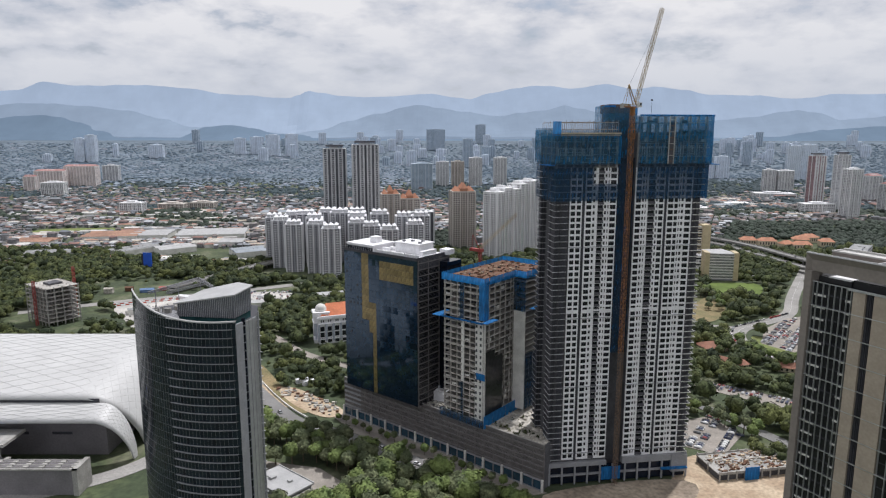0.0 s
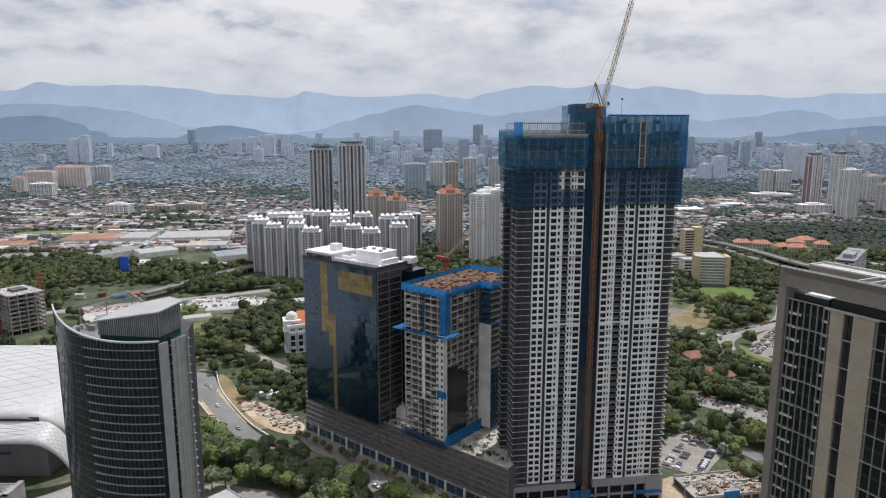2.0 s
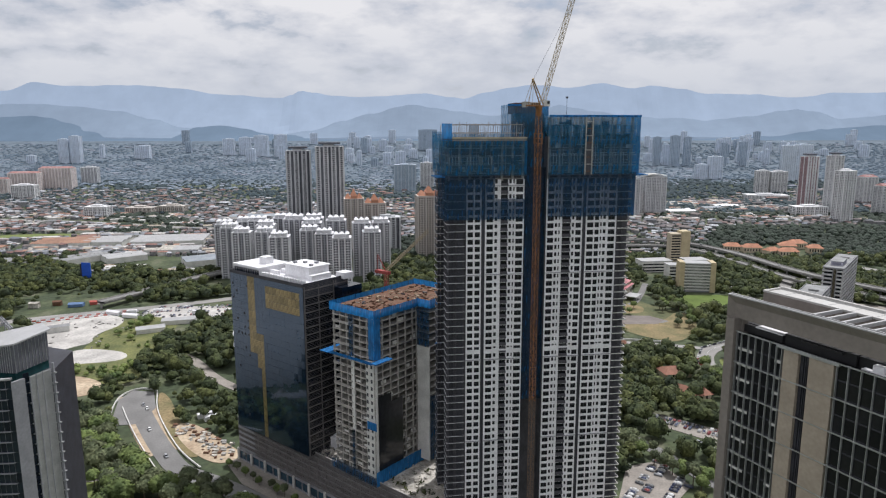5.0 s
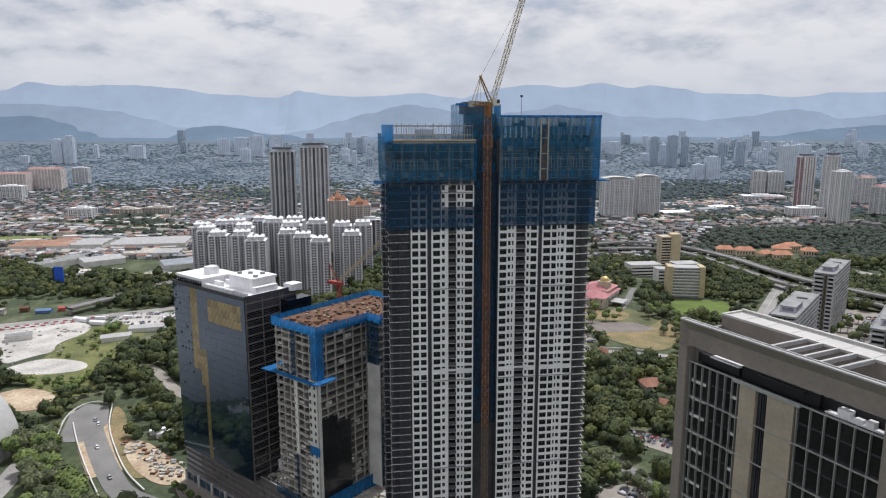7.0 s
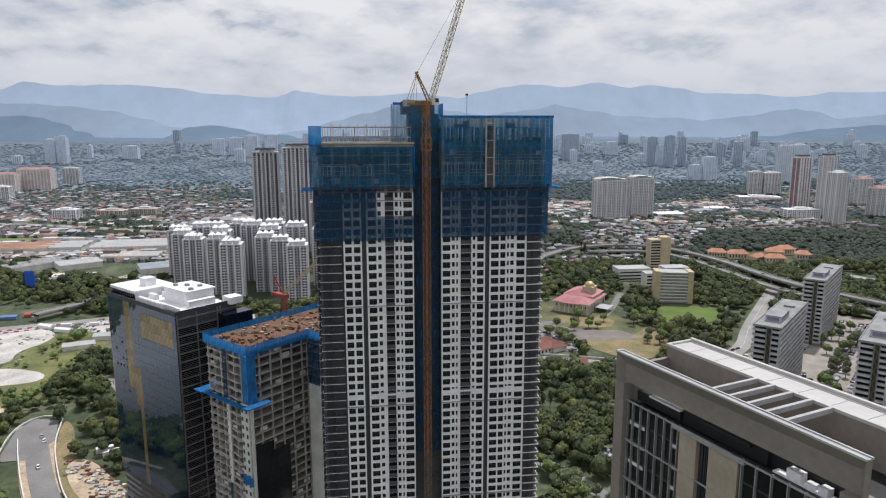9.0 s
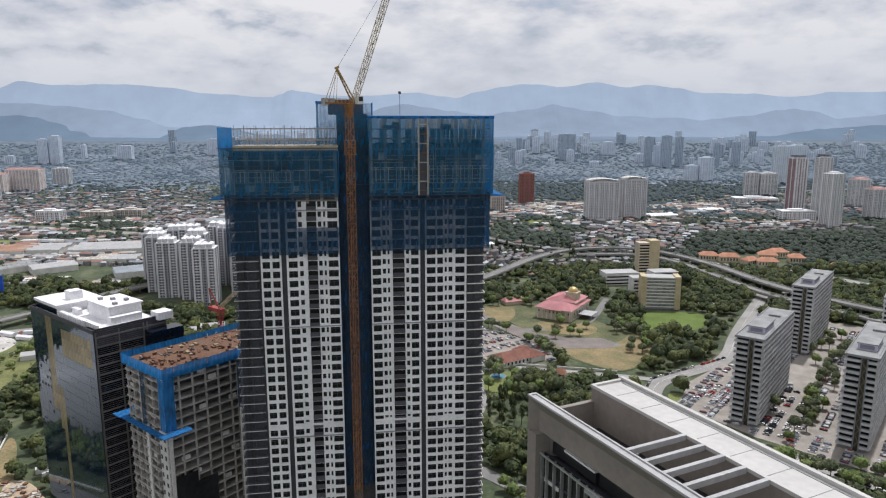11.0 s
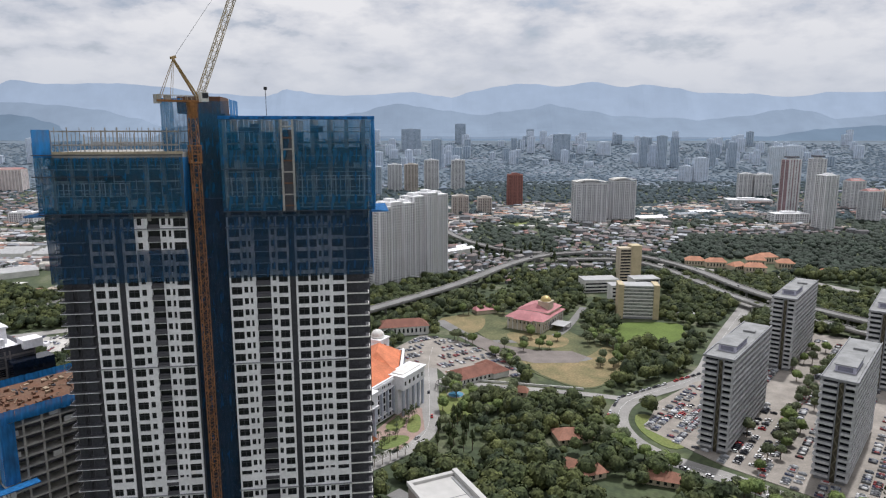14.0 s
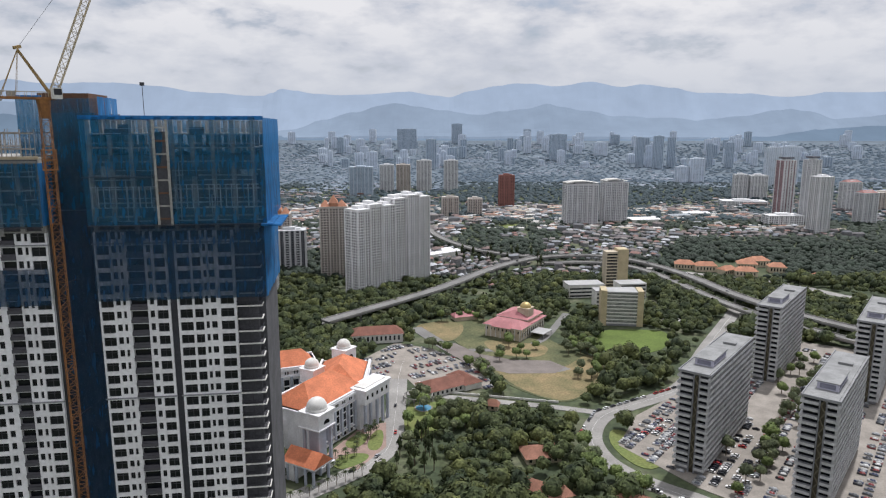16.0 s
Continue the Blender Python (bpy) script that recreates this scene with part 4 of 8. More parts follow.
for i in range(7):
    u = i * (CW - 0.8) / 6
    for yy in (0.3, CD * 0.5, CD - 1.1):
        _co.box(u, yy, 0, u + 0.55, yy + 0.8, CH)
for j in range(12):
    yy = 0.3 + j * (CD - 1.2) / 11
    for u in (0.2, CW - 0.8):
        _co.box(u, yy, 0, u + 0.6, yy + 0.5, CH)
_in.box(4.5, 5, 0, CW - 4.5, CD - 5, CH)
part("floor_slab", _sl, PALECON, CB, "bare concrete floor slabs")
part("column", _co, PALECON, CB, "bare concrete columns", kind="stuff")
part("core_wall", _in, DARKCON, CB)
for x0, y0, z0, x1, y1, z1 in ((CW - 5.2, -0.25, 2, CW - 0.4, 0.25, NZ), (CW - 0.1, 0.3, 0, CW + 0.25, 1.6, NZ), (CW - 14.5, -0.25, 22, CW - 12.6, 0.3, NZ), (CW + 0.2, WS - 0.5, 2, CW + 7.4, WS, 58)):
    part("shear_wall", Shape().box(x0, y0, z0, x1, y1, z1), OFFWHITE, CB, "pale concrete wall strip")
_open = Shape().box(0, -0.3, 0, 1.1, -0.22, 1.6).mesh("wall_opening", CHAR)
for f in range(16):
    for u in (CW - 4.9, CW - 2.2):
        piece("wall_opening", _open, CB, Matrix.Translation((u, 0, 4.0 + f * CF)))
# balcony fronts on the street side
_bf = Shape().box(0, -0.55, 0, 3.2, -0.45, 0.35).box(0, -0.55, -0.35, 3.2, 0.0, 0.0).mesh("balcony_front", PALECON)
for f in range(nf):
    for u in (1.0, 5.2, 9.6, 17.4):
        piece("balcony_front", _bf, CB, Matrix.Translation((u, 0, 2.0 + f * CF)))
_s = Shape()
for f in range(nf):
    z = 2.0 + f * CF
    for i in range(6):
        u = 0.9 + i * (CW - 0.8) / 6
        if _rng.random() < 0.10:
            _s.box(u, 0.9, z, u + 3.2, 1.1, z + 1.1)
    for j in range(13):
        if _rng.random() < 0.12:
            yy = 1.1 + j * (CD - 1.2) / 14
            _s.box(CW - 1.2, yy, z, CW - 1.0, yy + 3.2, z + 1.6)
part("blockwork", _s, OFFWHITE, CB, "unfinished block infill", kind="stuff")
part("glazed_bay", Shape().box(CW - 0.05, 2.0, 3, CW + 0.3, 10, 40).box(CW - 0.05, 10, 3, CW + 0.3, 17.5, 36), GREENGLASS, CB, "first green-grey glazing panels")
net_run(CB, (-0.8, -0.8), (CW + 0.8, -0.8), CH + 0.4, CH + 4.2, NETBRIGHT)
net_run(CB, (CW + 0.8, -0.8), (CW + 0.8, WS), CH + 0.4, CH + 4.2, NETBRIGHT)
net_run(CB, (CW + 0.8, WS - 0.6), (CW + 8.1, WS - 0.6), CH + 0.4, CH + 4.2, NETBRIGHT)
net_run(CB, (CW + 8.1, WS - 0.6), (CW + 8.1, CD + 0.8), CH + 0.4, CH + 4.6, NETBRIGHT)
net_run(CB, (CW + 8.1, CD + 0.8), (-0.8, CD + 0.8), CH + 0.4, CH + 4.6, NETBRIGHT)
net_run(CB, (-0.8, CD + 0.8), (-0.8, -0.8), CH + 0.4, CH + 4.2, NETBRIGHT)
net_run(CB, (CW - 2.6, -0.9), (CW + 0.9, -0.9), NZ + 1, CH + 0.5, NETBRIGHT)
net_run(CB, (CW + 0.9, -0.9), (CW + 0.9, 3.0), NZ + 1, CH + 0.5, NETBRIGHT)
net_run(CB, (CW - 15.2, -0.6), (CW - 12.4, -0.6), NZ, CH, NETLOW)
net_run(CB, (CW - 14.4, -0.6), (CW - 12.8, -0.6), 2, 22, NETLOW)
net_run(CB, (CW + 0.3, WS - 0.9), (CW + 7.6, WS - 0.9), 58, CH, NETLOW)
net_run(CB, (CW + 7.7, WS), (CW + 7.7, CD), 2, 34, NETLOW)
net_run(CB, (CW + 2, -2), (CW + 2, CD - 4), -0.5, 6.5, NETBRIGHT)
net_run(CB, (-2, -1), (CW + 2, -2), -0.5, 4.0, NETLOW)
for x0, y0, z0, x1, y1, z1 in ((-5.5, -3.5, NZ - 0.5, -0.1, 9, NZ - 0.2), (0, -3.0, NZ - 0.5, CW + 0.9, -0.7, NZ - 0.2), (CW + 0.95, -3.6, NZ + 0.4, CW + 4.4, 7, NZ + 0.7), (CW + 7.8, WS + 3, 59, CW + 11, WS + 14, 59.3), (CW - 3.4, -1.8, 26, CW + 2.2, -1.5, 29.5)):
    part("catch_canopy", Shape().box(x0, y0, z0, x1, y1, z1), NETBRIGHT, CB, "bright blue catch-net canopy")
part("roof_deck", Shape().prism([(0.1, 0.1), (CW - 0.1, 0.1), (CW - 0.1, WS), (CW + 7.1, WS), (CW + 7.1, CD - 0.1), (0.1, CD - 0.1)], CH + 1.9, CH + 2.1), RUST, CB, "rust-brown formwork deck")
_s = Shape()
for i in range(190):
    x, y, w = _rng.uniform(1, CW - 2), _rng.uniform(1, CD - 3), _rng.uniform(0.3, 2.4)
    if i % 6 == 0:
        x, y = _rng.uniform(CW, CW + 5), _rng.uniform(WS + 1, CD - 3)
    pale = 0.9 if y > 22 else 0.25
    _s.box(x, y, CH + 2.1, x + w, y + _rng.uniform(0.15, 1.5), CH + 2.2 + _rng.uniform(0.05, 0.9), 1 if _rng.random() < pale * 0.3 else 2 if _rng.random() < 0.3 else 0)
for i in range(44):
    x, y, a = _rng.uniform(1, CW - 3), _rng.uniform(1, CD - 5), _rng.uniform(0, 3.14)
    _s.bar((x, y, CH + 2.4), (x + 2.6 * math.cos(a), y + 2.6 * math.sin(a), CH + 2.6 + _rng.uniform(0, 0.5)), 0.09, 1)
part("roof_formwork", _s, [RUST, mat("pale_plywood", (0.34, 0.26, 0.18), 0.9, 0.3, 0.4, 2.0), CHAR], CB, "plywood boards, steel and rusty formwork on the roof", kind="stuff")
SMALLCRANE = thing("tower_crane", 0, 0, 0, 0, "red tower crane with a pale raised jib", "crane")
SMALLCRANE.matrix_basis = CB.matrix_basis @ Matrix.Translation((-8, 44, 0))
_s = Shape()
lattice(_s, (0, 0, -10), (0, 0, 84), 1.6, 2.2, 0.14)
part("mast", _s, REDSTEEL, SMALLCRANE, "red lattice mast")
_s = Shape()
lattice(_s, (0, 0, 86), (16, 14, 106), 1.1, 1.8, 0.09)
part("jib", _s, JIB, SMALLCRANE)
_s = Shape()
part("slewing_platform", Shape().box(-7, -1.2, 84, 2, 1.2, 85.6), REDSTEEL, SMALLCRANE)
_s.bar((0, 0, 85), (-4, -2, 94), 0.2).bar((-6, 0, 85), (-4, -2, 94), 0.14)
part("a_frame", _s, REDSTEEL, SMALLCRANE)

# ---- curved glass office tower ----
LT = thing("curved_office_tower", -104, 262, 0, 0, "dark glass office tower with a curved front and sloping crown", "office tower")


def lt_front(q):
    """The curved front in plan, q from 0 at its tip to 1."""
    ax, ay, bx, by = -24.6, 7.4, 24.6, -14.6
    k = 4 * q * (1 - q) * 8.4
    return ax + (bx - ax) * q - 0.408 * k, ay + (by - ay) * q - 0.913 * k


def lt_top(q):
    return 113.0 - 9.0 * math.sin(min(1, q * 1.02) * math.pi / 2) ** 0.9 + 1.5 * q * q


NQ = 36
_front = [lt_front(i / NQ) for i in range(NQ + 1)]
LT_SIDE = [(24.6, -14.6), (29.2, -1.0), (24.0, 22.0), (0.0, 31.0), (-20.0, 20.0)]
_s = Shape()
_s.prism([(x * 0.985, y * 0.985 + 0.15) for x, y in _front] + [(28.3, -1.0), (23.2, 21.5), (0, 30.2), (-19.5, 19.5)], 0, 102.5)
part("tower_body", _s, CHAR, LT)
_pan = {}
LTF = 3.42
_rest = Shape()
for i in range(NQ):
    (x0, y0), (x1, y1) = _front[i], _front[i + 1]
    for f in range(33):
        z0, z1 = f * LTF, (f + 1) * LTF - 0.08
        top = min(lt_top(i / NQ), lt_top((i + 1) / NQ))
        if z0 > top - 0.5:
            continue
        z1 = min(z1, top)
        gap = 0.04
        a = (x0 + (x1 - x0) * gap, y0 + (y1 - y0) * gap)
        b = (x1 - (x1 - x0) * gap, y1 - (y1 - y0) * gap)
        lean = 0.05 * math.sin(i * 12.9898 + f * 78.233)
        quad = Shape()
        quad.face([(a[0], a[1], z0 + 0.05), (b[0], b[1], z0 + 0.05), (b[0], b[1] + lean, z1), (a[0], a[1] + lean, z1)], 0)
        _rest.face(quad.v, 0 if (i + f * 3) % 7 else 1)
part("curtain_wall_panes", _rest, [mat_glass("blue_black_tower_glass", (0.015, 0.023, 0.033), 0.1, 0.35, 0.35), NAVYGLASS], LT, "dark green-grey glazing", kind="stuff")
for f in range(2, 31):
    fin = Shape()
    z = f * LTF
    pts = [lt_front(0.50 + 0.48 * i / 16) for i in range(17)]
    for x, y in pts:
        fin.v += [(x - 0.35, y - 0.8, z - 0.05), (x, y + 0.1, z - 0.05), (x, y + 0.1, z + 0.09), (x - 0.35, y - 0.8, z + 0.09)]
    for k in range(0, 64, 4):
        fin.f += [(k + j, k + (j + 1) % 4, k + 4 + (j + 1) % 4, k + 4 + j) for j in range(4)]
    fin.f += [(3, 2, 1, 0), (64, 65, 66, 67)]
    fin.m = [0] * len(fin.f)
    part("sunshade_fin", fin, GREYPAINT, LT)
_s = Shape()
for i in range(0, NQ + 1):
    x, y = _front[i]
    _s.bar((x, y - 0.05, 0), (x, y - 0.05, lt_top(i / NQ)), 0.035)
for f in range(33):
    for i in range(0, 18):
        (x0, y0), (x1, y1) = _front[i], _front[i + 1]
        if f * LTF < lt_top(i / NQ):
            _s.bar((x0, y0 - 0.05, f * LTF), (x1, y1 - 0.05, f * LTF), 0.05)
part("mullion_grid", _s, mat("grey_mullion", (0.14, 0.15, 0.16), 0.45, 0.15, 0.3, 2.0), LT, "fine grey mullions", kind="stuff")
_s = Shape()
for i in range(NQ):
    (x0, y0), (x1, y1) = _front[i], _front[i + 1]
    za, zb = lt_top(i / NQ), lt_top((i + 1) / NQ)
    k = len(_s.v)
    _s.v += [(x0, y0 - 0.5, za), (x1, y1 - 0.5, zb), (x1, y1 + 0.6, zb), (x0, y0 + 0.6, za), (x0, y0 - 0.5, za + 0.5), (x1, y1 - 0.5, zb + 0.5), (x1, y1 + 0.6, zb + 0.5), (x0, y0 + 0.6, za + 0.5)]
    _s.f += [(k + 3, k + 2, k + 1, k), (k + 4, k + 5, k + 6, k + 7), (k, k + 1, k + 5, k + 4), (k + 2, k + 3, k + 7, k + 6)]
    _s.m += [0] * 4
part("crown_rail", _s, LIGHTMETAL, LT, "pale curved coping")
_s = Shape()
_s.prism([(24.6, -14.8), (26.2, -10.6), (25.6, -10.2), (24.0, -14.2)], 0, 104.5, 0)
part("side_fin", _s, GREYPAINT, LT, "pale grey corner fin")
part("side_screen", Shape().prism([(26.5, -9.3), (29.0, -1.6), (28.2, -1.2), (25.8, -9.0)], 0, 104.0), ALU, LT, "grey perforated side screen")
_s = Shape()
for i in range(3):
    a = i * 0.28
    part("screen_rail", Shape().bar((26.7 + a * 2.3, -9.0 + a * 8, 0), (26.7 + a * 2.3, -9.0 + a * 8, 104.4), 0.14), GREYPAINT, LT)
_s.bar((29.4, -1.0, 0), (29.4, -1.0, 106), 0.3, 0)
part("edge_post", _s, GREYPAINT, LT)
_s = Shape()
for f in range(31):
    _s.box(28.8, -1.3, f * LTF, 30.3, -0.6, f * LTF + 0.25)
for f in range(62):
    z = f * LTF / 2
    _s.prism([(26.45, -9.5), (29.05, -1.6), (29.0, -1.5), (26.4, -9.4)], z, z + 0.10)
part("side_bracket", _s, ALU, LT, "", kind="stuff")
_s = Shape()
for f in range(31):
    _s.prism([(25.9, -10.8), (26.6, -9.2), (26.3, -9.0), (25.6, -10.6)], f * LTF + 0.3, (f + 1) * LTF - 0.2)
part("side_window", _s, NAVYGLASS, LT, "", kind="stuff")
def ph_top(x, y):
    return 108.6 + (x + 13) * 0.17


_s = Shape()
_s.prism([(-1, -5.7), (22.5, -9), (25.5, 4), (16, 16), (4, 12)], 105.4, ph_top, 1, 0)
_pl = [(-2, -6.7), (23.4, -10), (26.4, 4.5), (16.4, 17), (3, 12.8)]
k = len(_s.v)
_s.v += [(x, y, ph_top(x, y) - 0.1) for x, y in _pl] + [(x, y, ph_top(x, y) + 0.45) for x, y in _pl]
_s.f += [tuple(k + 4 - i for i in range(5)), tuple(k + 5 + i for i in range(5))] + [(k + i, k + (i + 1) % 5, k + 5 + (i + 1) % 5, k + 5 + i) for i in range(5)]
_s.m += [0] * 7
part("penthouse", _s, [LIGHTMETAL, mat("dark_seamed_cladding", (0.125, 0.13, 0.148), 0.5, 0.2, 0.3, 1.5)], LT, "dark seamed penthouse with a pale sloping roof")
part("penthouse_glazing", Shape().prism([(-0.6, -5.3), (22.2, -8.6), (25.1, 4), (15.8, 15.6), (4, 11.6)], 102.5, 105.4), mat_glass("teal_glass", (0.02, 0.075, 0.08), 0.1, 0.4), LT, "teal glazed band below the penthouse")
_s = Shape()
for i in range(15):
    for j in range(9):
        x, y = -21.0 + i * 1.5, 2.0 + j * 1.5 - i * 0.35
        if x < -3 - j * 0.2:
            _s.box(x, y, 102.5, x + 1.3, y + 1.3, 102.75)
part("terrace_tile", _s, GREYPAINT, LT, "grey terrace pavers", kind="stuff")
part("terrace_deck", Shape().box(-9, 12.5, 102.5, 8, 22, 103.1).box(-9, 12.2, 103.1, 8, 12.5, 104.2), PAVE, LT, "tan plastered terrace deck")
_s = Shape()
for i in range(30):
    x = -0.8 + i * 0.77
    y = -4.05 - (x + 13) * 0.1408
    _s.box(x, y - 0.12, 105.4, x + 0.12, y + 0.05, ph_top(x, y) - 0.15)
for i in range(10):
    x, y = 22.55 + i * 0.3, -8.8 + i * 1.3
    _s.box(x, y, 105.4, x + 0.14, y + 0.12, ph_top(x, y) - 0.15)
part("penthouse_rib", _s, ALU, LT, "", kind="stuff")
_s = Shape()
for i in range(36):
    x, y = _rng.uniform(-19, 2), _rng.uniform(4, 22)
    if y > 4 - x * 0.2:
        w = _rng.uniform(0.6, 3)
        _s.box(x, y, 102.5, x + w, y + w * 0.7, 103.2 + _rng.uniform(0, 2.2))
part("roof_unit", _s, CONCRETE, LT, "grey roof plant and ducts", kind="stuff")
_s = Shape()
lattice(_s, (-19, 10, 111), (-3, 24, 114), 0.9, 1.3, 0.09)
lattice(_s, (-3, 24, 114), (6, 16, 112), 0.9, 1.3, 0.09)
lattice(_s, (-15, 18, 109), (2, 20, 113), 0.9, 1.3, 0.09)
for a in ((-17, 12), (-10, 19), (-3, 26)):
    _s.bar((*a, 102.5), (*a, 112), 0.14)
part("roof_gantry", _s, GREYPAINT, LT, "grey steel roof gantry")

# ---- taupe framed apartment block ----
RB = thing("framed_apartment_block", 129.4, 233.6, 0, -64.1, "taupe and glass apartment block with a splayed roof frame", "high-rise building")
RU, RW = 52.0, 21.0
part("block_body", Shape().box(0.6, 2.2, 0, RU - 0.6, RW, 124.5), CHAR, RB)
_s = Shape()
_s.box(-0.3, 0, 0, 2.3, 3.5, 129)
_s.box(-0.3, 3.5, 0, 0.7, RW, 132)
_s.box(48.8, 0, 0, RU, 3.0, 129)
part("frame_leg", _s, TAUPE, RB, "taupe side leg of the frame")
_s = Shape()
o0, o1, i0, i1 = (-0.3, 0.0, 135.2), (RU, 0.0, 135.2), (3.4, 4.2, 129.0), (48.6, 4.2, 129.0)
_s.face([i0, i1, o1, o0])
_s.face([(-0.3, 0, 124.0), (3.4, 4.2, 124.0), i0, o0])
_s.face([(48.6, 4.2, 124.0), (RU, 0, 124.0), o1, i1])
_s.face([(-0.3, 1.5, 135.2), (-0.3, 0, 135.2), (-0.3, 0, 124), (-0.3, 1.5, 124)])
_s.face([(-0.3, 1.5, 135.2), (RU, 1.5, 135.2), (RU, 1.5, 129), (-0.3, 1.5, 129)][::-1])
_s.face([(RU, 0, 124), (RU, 1.5, 124), (RU, 1.5, 135.2), (RU, 0, 135.2)])
part("splayed_fascia", _s, TAUPE, RB, "taupe splayed roof fascia")
_s = Shape()
_s.box(-0.4, -0.1, 135.2, RU + 0.1, 0.2, 135.55).box(-0.4, 1.3, 135.2, RU + 0.1, 1.6, 135.55).box(-0.4, 0.2, 135.2, 0.1, 1.3, 135.55).box(0.1, 0.2, 135.15, RU, 1.3, 135.3)
part("roof_coping", _s, LIGHTMETAL, RB, "pale metal coping")
for i in range(5):
    part("roof_beam", Shape().box(22.6 + i * 3.7, 1.6, 134.3, 23.25 + i * 3.7, 13.4, 135.2), LIGHTMETAL, RB, "pale roof beam")
part("rear_wall", Shape().box(0.0, 13.6, 124, 62, 20.8, 134.6), TAUPE, RB, "taupe rear wall")
part("rear_roof_slab", Shape().box(0.3, 13.95, 134.6, 62, 20.25, 134.75), ROOFWHITE, RB, "pale flat roof strip")
for x0, y0, x1, y1, h in ((-0.1, 13.4, 62, 13.95, 135.15), (-0.1, 20.25, 62, 21.0, 135.4), (-0.1, 13.95, 0.6, 20.25, 135.15)):
    part("roof_upstand", Shape().box(x0, y0, 134.6, x1, y1, h), ROOFWHITE, RB, "pale roof upstand")
part("roof_gutter", Shape().box(1.0, 19.6, 134.75, 62, 19.9, 134.85), GREYROOF, RB)
for k in range(9):
    part("roof_seam", Shape().box(5.6 + k * 6.2, 14.0, 134.75, 5.7 + k * 6.2, 19.6, 134.79), GREYROOF, RB)
part("roof_well", Shape().box(2.5, 4.4, 124.5, RU, 13.6, 127.6), BLACK, RB)
_s = Shape()
for x, y, w, d, h in ((6, 8, 2.5, 2, 1.8), (10, 9, 3, 2, 1.2), (15, 8, 2, 2, 2.4), (38, 8, 3, 3, 2), (43, 7, 2, 3, 3)):
    _s.box(x, y, 127.6, x + w, y + d, 127.6 + h)
part("roof_plant", _s, CONCRETE, RB, "", kind="stuff")
_s = Shape()
_s.box(3.2, 3.0, 125.4, 15, 8, 127.4, 1).box(7, 2.6, 127.4, 15.2, 7.0, 127.75, 0)
_s.box(15.2, 3.6, 125.0, 34, 9, 127.9, 1).box(20, 2.9, 127.2, 31, 3.6, 127.6, 1)
part("recessed_penthouse", _s, [WHITE, BLACK], RB, "black recessed top storey with a white ledge")
for x0, z0, x1, z1 in ((36, 125.3, 48, 125.6), (38.5, 125.6, 41, 127.2), (44, 125.6, 45.5, 126.8), (41.6, 125.6, 43.2, 126.3)):
    part("terrace_box", Shape().box(x0, 2.4, z0, x1, 4, z1), WHITE, RB, "white terrace box")
for i in range(5):
    part("terrace_brace", Shape().bar((35.5 + i * 2.8, 1.62, 122), (36.6 + i * 2.8, 1.66, 125.2), 0.08), WHITE, RB)
# curtain wall: mullion grid, panes, tan shafts and a dark slot
HM = 8.62
vert = [2.7, 4.2, 6.4, 8.6, 10.8, 13.0, 15.0, 16.6]
vert2 = [31.2, 34.0, 37.0, 40.0, 43.0, 46.0, 48.6]
_s = Shape()
for x in vert + vert2:
    _s.box(x - 0.075, 0.85, 0, x + 0.075, 1.5, 125.6)
for j in range(15):
    z = 125.5 - j * HM
    _s.box(2.4, 0.7, z - 0.15, 48.8, 1.0, z + 0.15)
part("mullion_grid", _s, ALU, RB, "pale metal mullions and transoms")
_p = {}
for xs in (vert, vert2):
    for a, b in zip(xs, xs[1:]):
        for j in range(14):
            for h in range(2):
                z = 125.5 - j * HM - HM * (h + 1) / 2
                if j >= 12:
                    continue
                key = round(b - a, 2)
                if key not in _p:
                    _p[key] = Shape().box(0.16, 1.5, 0.1, b - a - 0.16, 1.6, HM / 2 - 0.1, 0).box(0.16, 1.35, 0.0, b - a - 0.16, 1.5, 0.35, 1).mesh("pane", [GREENGLASS, CHAR])
                piece("pane", _p[key], RB, Matrix.Translation((a, 0, z)) @ pose(0, 0, 0, 0, 0, _rng.uniform(-0.4, 0.4)))
part("backing_wall", Shape().box(2.4, 1.75, 0, 48.8, 2.2, 125.3), CHAR, RB)
part("tan_shaft", Shape().box(17.3, 0.75, 0, 21.4, 2.0, 125.2), TAN, RB, "tan cladding strip")
part("tan_shaft", Shape().box(24.3, 0.75, 0, 30.6, 2.0, 125.2), TAN, RB, "tan cladding strip")
_s = Shape()
for x in (22.3, 22.9, 23.4):
    _s.box(x, 1.3, 0, x + 0.2, 1.7, 125)
part("slot_fin", _s, CHAR, RB)
_s = Shape()
for f in range(28):
    z = 4 + f * 4.31
    for x0, x1 in ((3.0, 7.4), (14.4, 16.2)):
        _s.box(x0, 1.42, z, x1, 1.48, z + 1.1)
part("balcony_rail", _s, OFFWHITE, RB, "", kind="stuff")
part("top_ledge", Shape().box(15.6, 0.4, 124.9, 32, 1.3, 125.5), ALU, RB)

# ---- exhibition hall with a white shell roof ----
HALL = thing("exhibition_hall", -300, 345, 0, 0, "large exhibition hall with a white quilted metal shell roof", "exhibition hall")
QUILT = mat("white_quilted_roof", (0.50, 0.50, 0.495), 0.45, 0.06, 0.05, 0.5)


